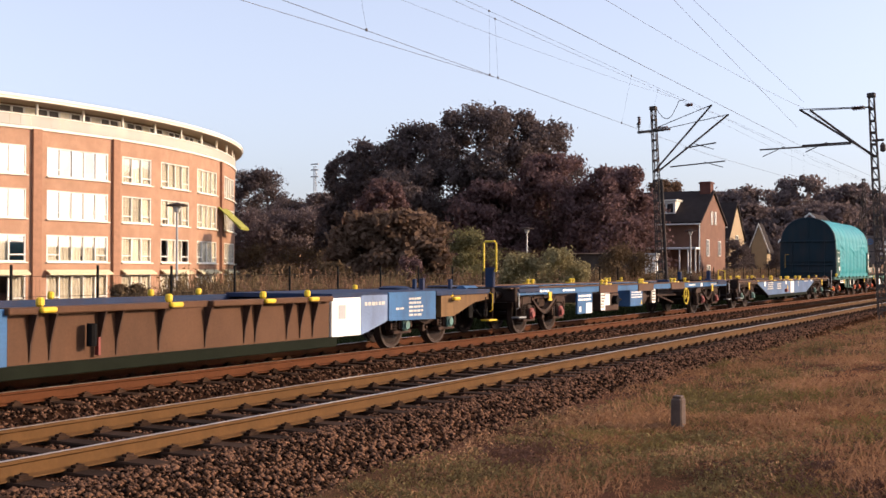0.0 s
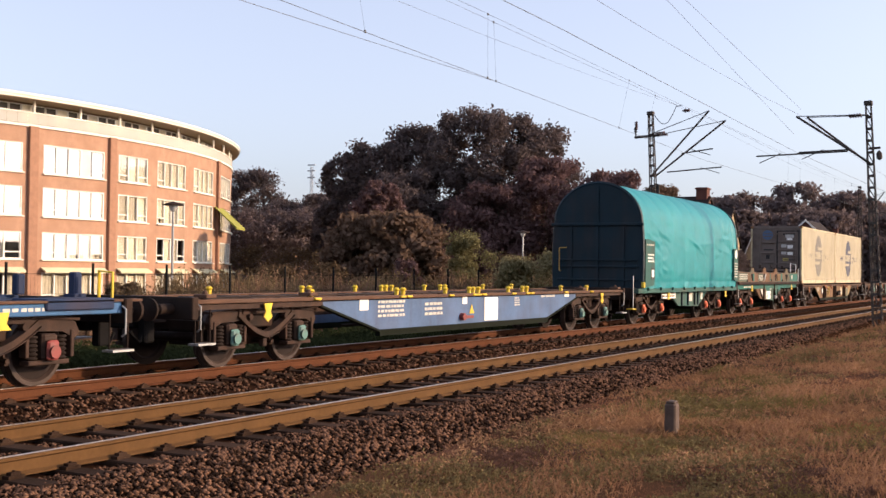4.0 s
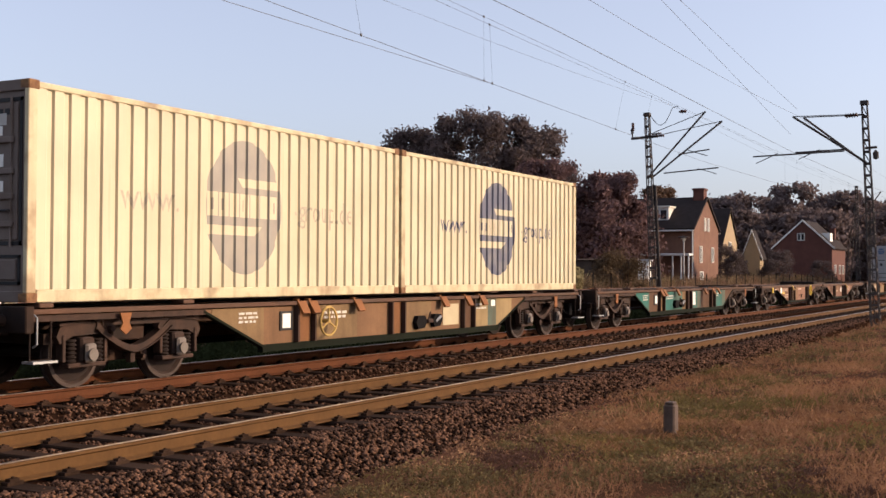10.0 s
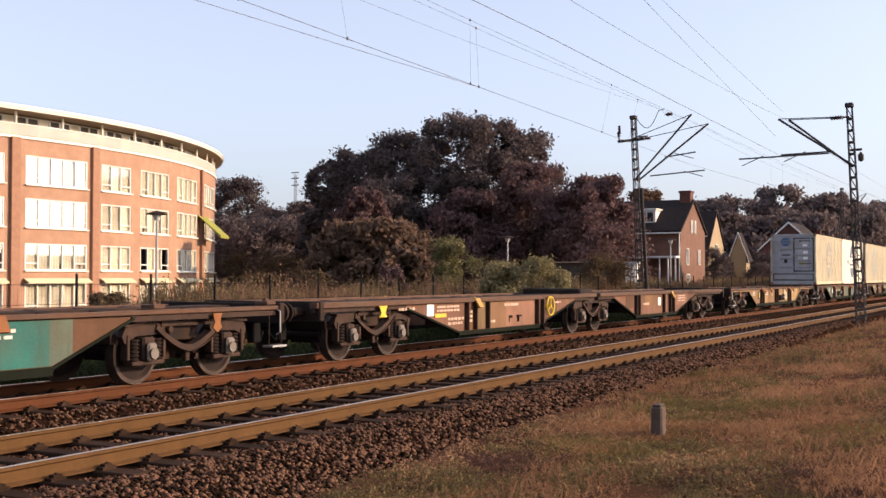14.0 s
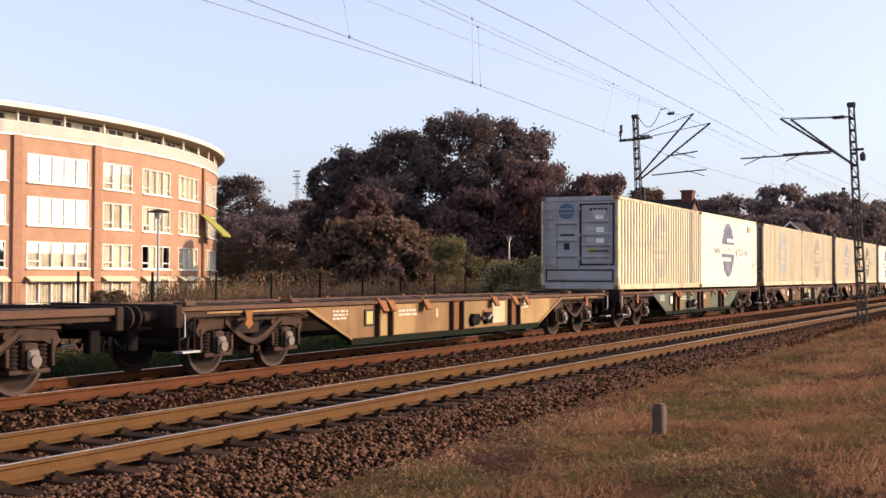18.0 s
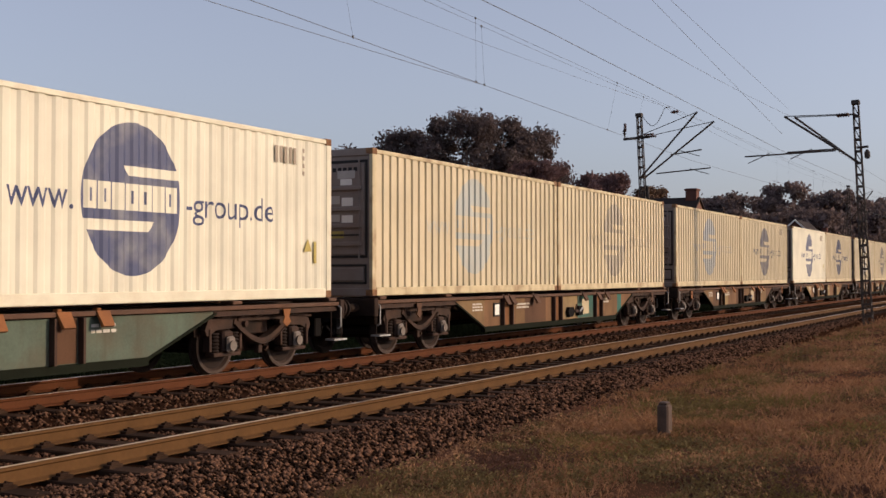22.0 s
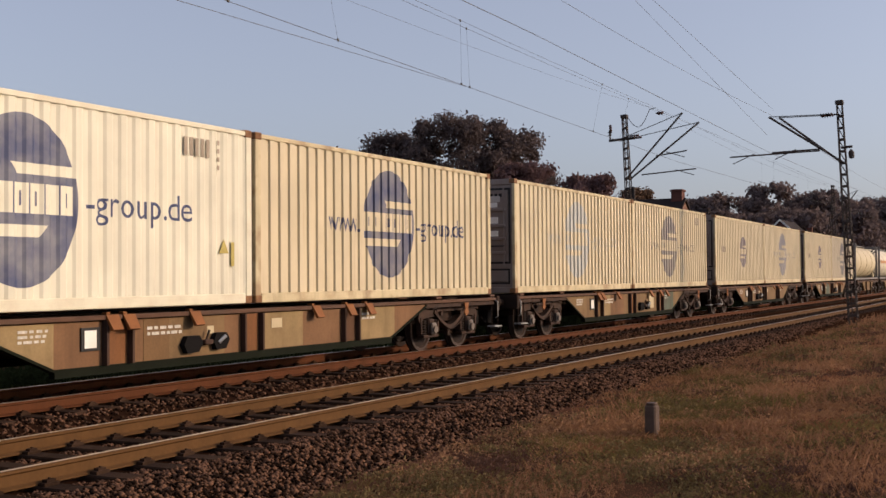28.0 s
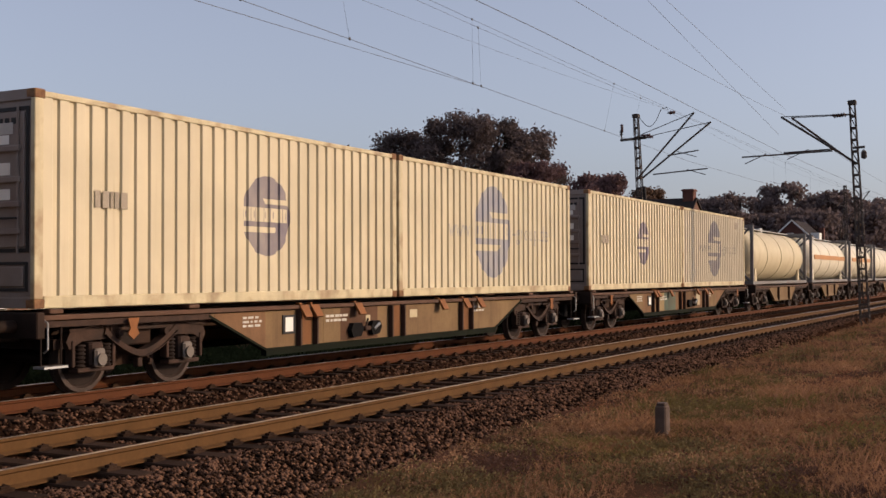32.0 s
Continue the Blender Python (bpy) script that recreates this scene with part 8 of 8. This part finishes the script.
def build_stalks():
    """Taller seeding grass in loose clumps: bent stalks, each with a feathery head of short fibres."""
    g = np.random.default_rng(11)
    n = 22000
    th, rr = np.radians(4 + 34 * g.random(n)), 9.5 * np.exp(g.random(n) * 1.75)
    x, y = rr * np.cos(th), rr * np.sin(th)
    pv = np.array([noise.noise((a * 0.3, b * 0.6, 9.0)) + 0.6 * noise.noise((a * 1.1, b * 1.6, 3.0)) + 0.012 * (a - 12) for a, b in zip(x, y)])
    ok = (pv > 0.14) & (y < 5.2 + 0.03 * (x - 8)) & (y > 1.2)
    x, y, pv = x[ok], y[ok], pv[ok]
    n = len(x)
    z = np.array([ground_z(a, b) for a, b in zip(x, y)]) - 0.02
    h = g.uniform(0.07, 0.19, n) * np.interp(x, [8, 16], [0.7, 1.3]) * (0.8 + 0.6 * np.clip(pv, 0, 0.6))
    la, lean = g.uniform(0, 6.28, n), g.uniform(0.05, 0.6, n) * h
    lx, ly = np.cos(la) * lean, np.sin(la) * lean
    a = g.uniform(0, 6.28, n)
    w = 0.0007 * (1 + 0.06 * x)
    dx, dy = np.cos(a) * w, np.sin(a) * w
    v = [np.stack([np.stack([x - dx, y - dy, z], -1), np.stack([x + dx, y + dy, z], -1), np.stack([x + lx * 0.45 + dx, y + ly * 0.45 + dy, z + h * 0.65], -1), np.stack([x + lx, y + ly, z + h], -1)], 1).reshape(-1, 3)]
    for k in range(7):
        f = g.uniform(0.68, 1.04, n)
        c = np.stack([x + lx * f ** 1.6, y + ly * f ** 1.6, z + h * f], -1)
        u, q = g.normal(0, 1, (n, 3)), g.normal(0, 1, (n, 3))
        u *= (g.uniform(0.015, 0.035, n) * (1 + 0.03 * x) / np.linalg.norm(u, axis=1))[:, None]
        q *= (g.uniform(0.002, 0.004, n) * (1 + 0.04 * x) / np.linalg.norm(q, axis=1))[:, None]
        v.append(np.stack([c, c + u * 0.5 - q, c + u, c + u * 0.5 + q], 1).reshape(-1, 3))
    v = np.concatenate(v)
    tagged(new("seed_stalks", stuff_mesh("seed_stalks", v, np.arange(len(v)).reshape(-1, 4), M_stalk)), "tall feathery reddish seeding grass in loose clumps", "grass", kind="stuff")


def build_verge(name, mt, label, n, x0, x1, y0, y1, h0, h1, seed, w=0.006):
    """A rough strip of tall weeds: thin leaning stems with small leaves along them."""
    g = np.random.default_rng(seed)
    x, y = x0 + (x1 - x0) * g.random(n), y0 + (y1 - y0) * g.random(n)
    pv = np.array([noise.noise((a * 0.22, b * 0.3, seed)) + 0.5 * noise.noise((a * 0.9, b * 0.9, seed + 2.0)) for a, b in zip(x, y)])
    h = (h0 + (h1 - h0) * g.random(n)) * (0.85 + 0.45 * pv)
    h *= np.interp(x, [25, 30], [0.55, 1.0])
    z = np.full(n, -0.58)
    a, la = g.uniform(0, 6.28, n), g.uniform(0, 6.28, n)
    dx, dy = np.cos(a) * w, np.sin(a) * w
    lean = g.uniform(0.02, 0.28, n) * h
    lx, ly = np.cos(la) * lean, np.sin(la) * lean
    v = [np.stack([np.stack([x - dx, y - dy, z], -1), np.stack([x + dx, y + dy, z], -1), np.stack([x + dx * 0.8 + lx * 0.4, y + dy * 0.8 + ly * 0.4, z + h * 0.6], -1), np.stack([x + lx, y + ly, z + h], -1)], 1).reshape(-1, 3)]
    for k in range(8):          # leaves
        f = g.uniform(0.3, 1.02, n)
        c = np.stack([x + lx * f, y + ly * f, z + h * f], -1) + g.normal(0, 0.05, (n, 3))
        u, q = g.normal(0, 1, (n, 3)), g.normal(0, 1, (n, 3))
        u *= (g.uniform(0.04, 0.085, n) / np.linalg.norm(u, axis=1))[:, None]
        q *= (g.uniform(0.016, 0.04, n) / np.linalg.norm(q, axis=1))[:, None]
        v.append(np.stack([c - u, c - q, c + u, c + q], 1).reshape(-1, 3))
    v = np.concatenate(v)
    tagged(new(name, stuff_mesh(name, v, np.arange(len(v)).reshape(-1, 4), mt)), label, "weeds", kind="stuff")


M_straw = leaf_mat("dry_straw", (0.310, 0.168, 0.090), 0.35)
M_rusty_grass = leaf_mat("reddish_dry_grass", (0.245, 0.115, 0.064), 0.35)
M_green_grass = leaf_mat("green_grass", (0.165, 0.126, 0.050), 0.35)
M_stalk = leaf_mat("dry_seed_stalks", (0.28, 0.150, 0.085), 0.4)
M_weed = leaf_mat("verge_weeds_leaf", (0.190, 0.132, 0.072), 0.4)
M_weed_dry = leaf_mat("dry_verge_stems", (0.215, 0.128, 0.080), 0.4)
build_grass("dry_grass", M_straw, 420000, 0.03, 0.11, "dry straw-coloured grass on the field", 0.05, 1)
build_grass("reddish_grass", M_rusty_grass, 560000, 0.02, 0.07, "low reddish dry grass", -0.2, 2)
build_grass("green_grass", M_green_grass, 420000, 0.02, 0.10, "patches of short green grass", 0.0, 3)
build_stalks()
build_herbs("olive_field_weeds", leaf_mat("olive_weed_leaf", (0.175, 0.130, 0.062), 0.3), "low olive-green weeds scattered over the field", 300000, 0.02, 21, 0.14)
build_herbs("brown_field_weeds", leaf_mat("withered_weed_leaf", (0.110, 0.062, 0.046), 0.3), "withered dark brown weeds on the field", 260000, 0.0, 22, 0.10)
build_herbs("tan_field_weeds", leaf_mat("tan_weed_leaf", (0.30, 0.170, 0.095), 0.3), "dry tan weeds on the field", 200000, 0.08, 23, 0.16)
# first strip: green leaf colour darkened to include the train's shadow
build_verge("track_side_growth", leaf_mat("train_shade_growth", (0.040, 0.048, 0.020), 0.3), "low green growth beside the far track, toned dark for train shade", 15000, 4, 75, 15.3, 18.6, 0.75, 1.05, 6)
build_verge("verge_weeds", M_weed, "tall brownish weeds along the fence", 26000, 14, 125, 20.2, 27.0, 1.5, 2.15, 4)
build_verge("dry_verge_weeds", M_weed_dry, "dry reddish stems between the weeds along the fence", 15000, 14, 125, 19.2, 26.0, 1.2, 2.1, 5)


# ---- motion ----
def motions():
    for ob, u, y, z in MOVING:
        walk(ob, [(t, pose(u - d, y, z)) for t, d in enumerate(DIST)])
    # wheels roll without slipping
    ts = np.arange(0, 32.01, 0.1)
    run = np.interp(ts, np.arange(33), DIST)
    for ws, a in WHEELSETS:
        walk(ws, [(t, pose(a, 0, 0.46) @ Matrix.Rotation(-d / 0.46, 4, "Y")) for t, d in zip(ts, run)])


motions()
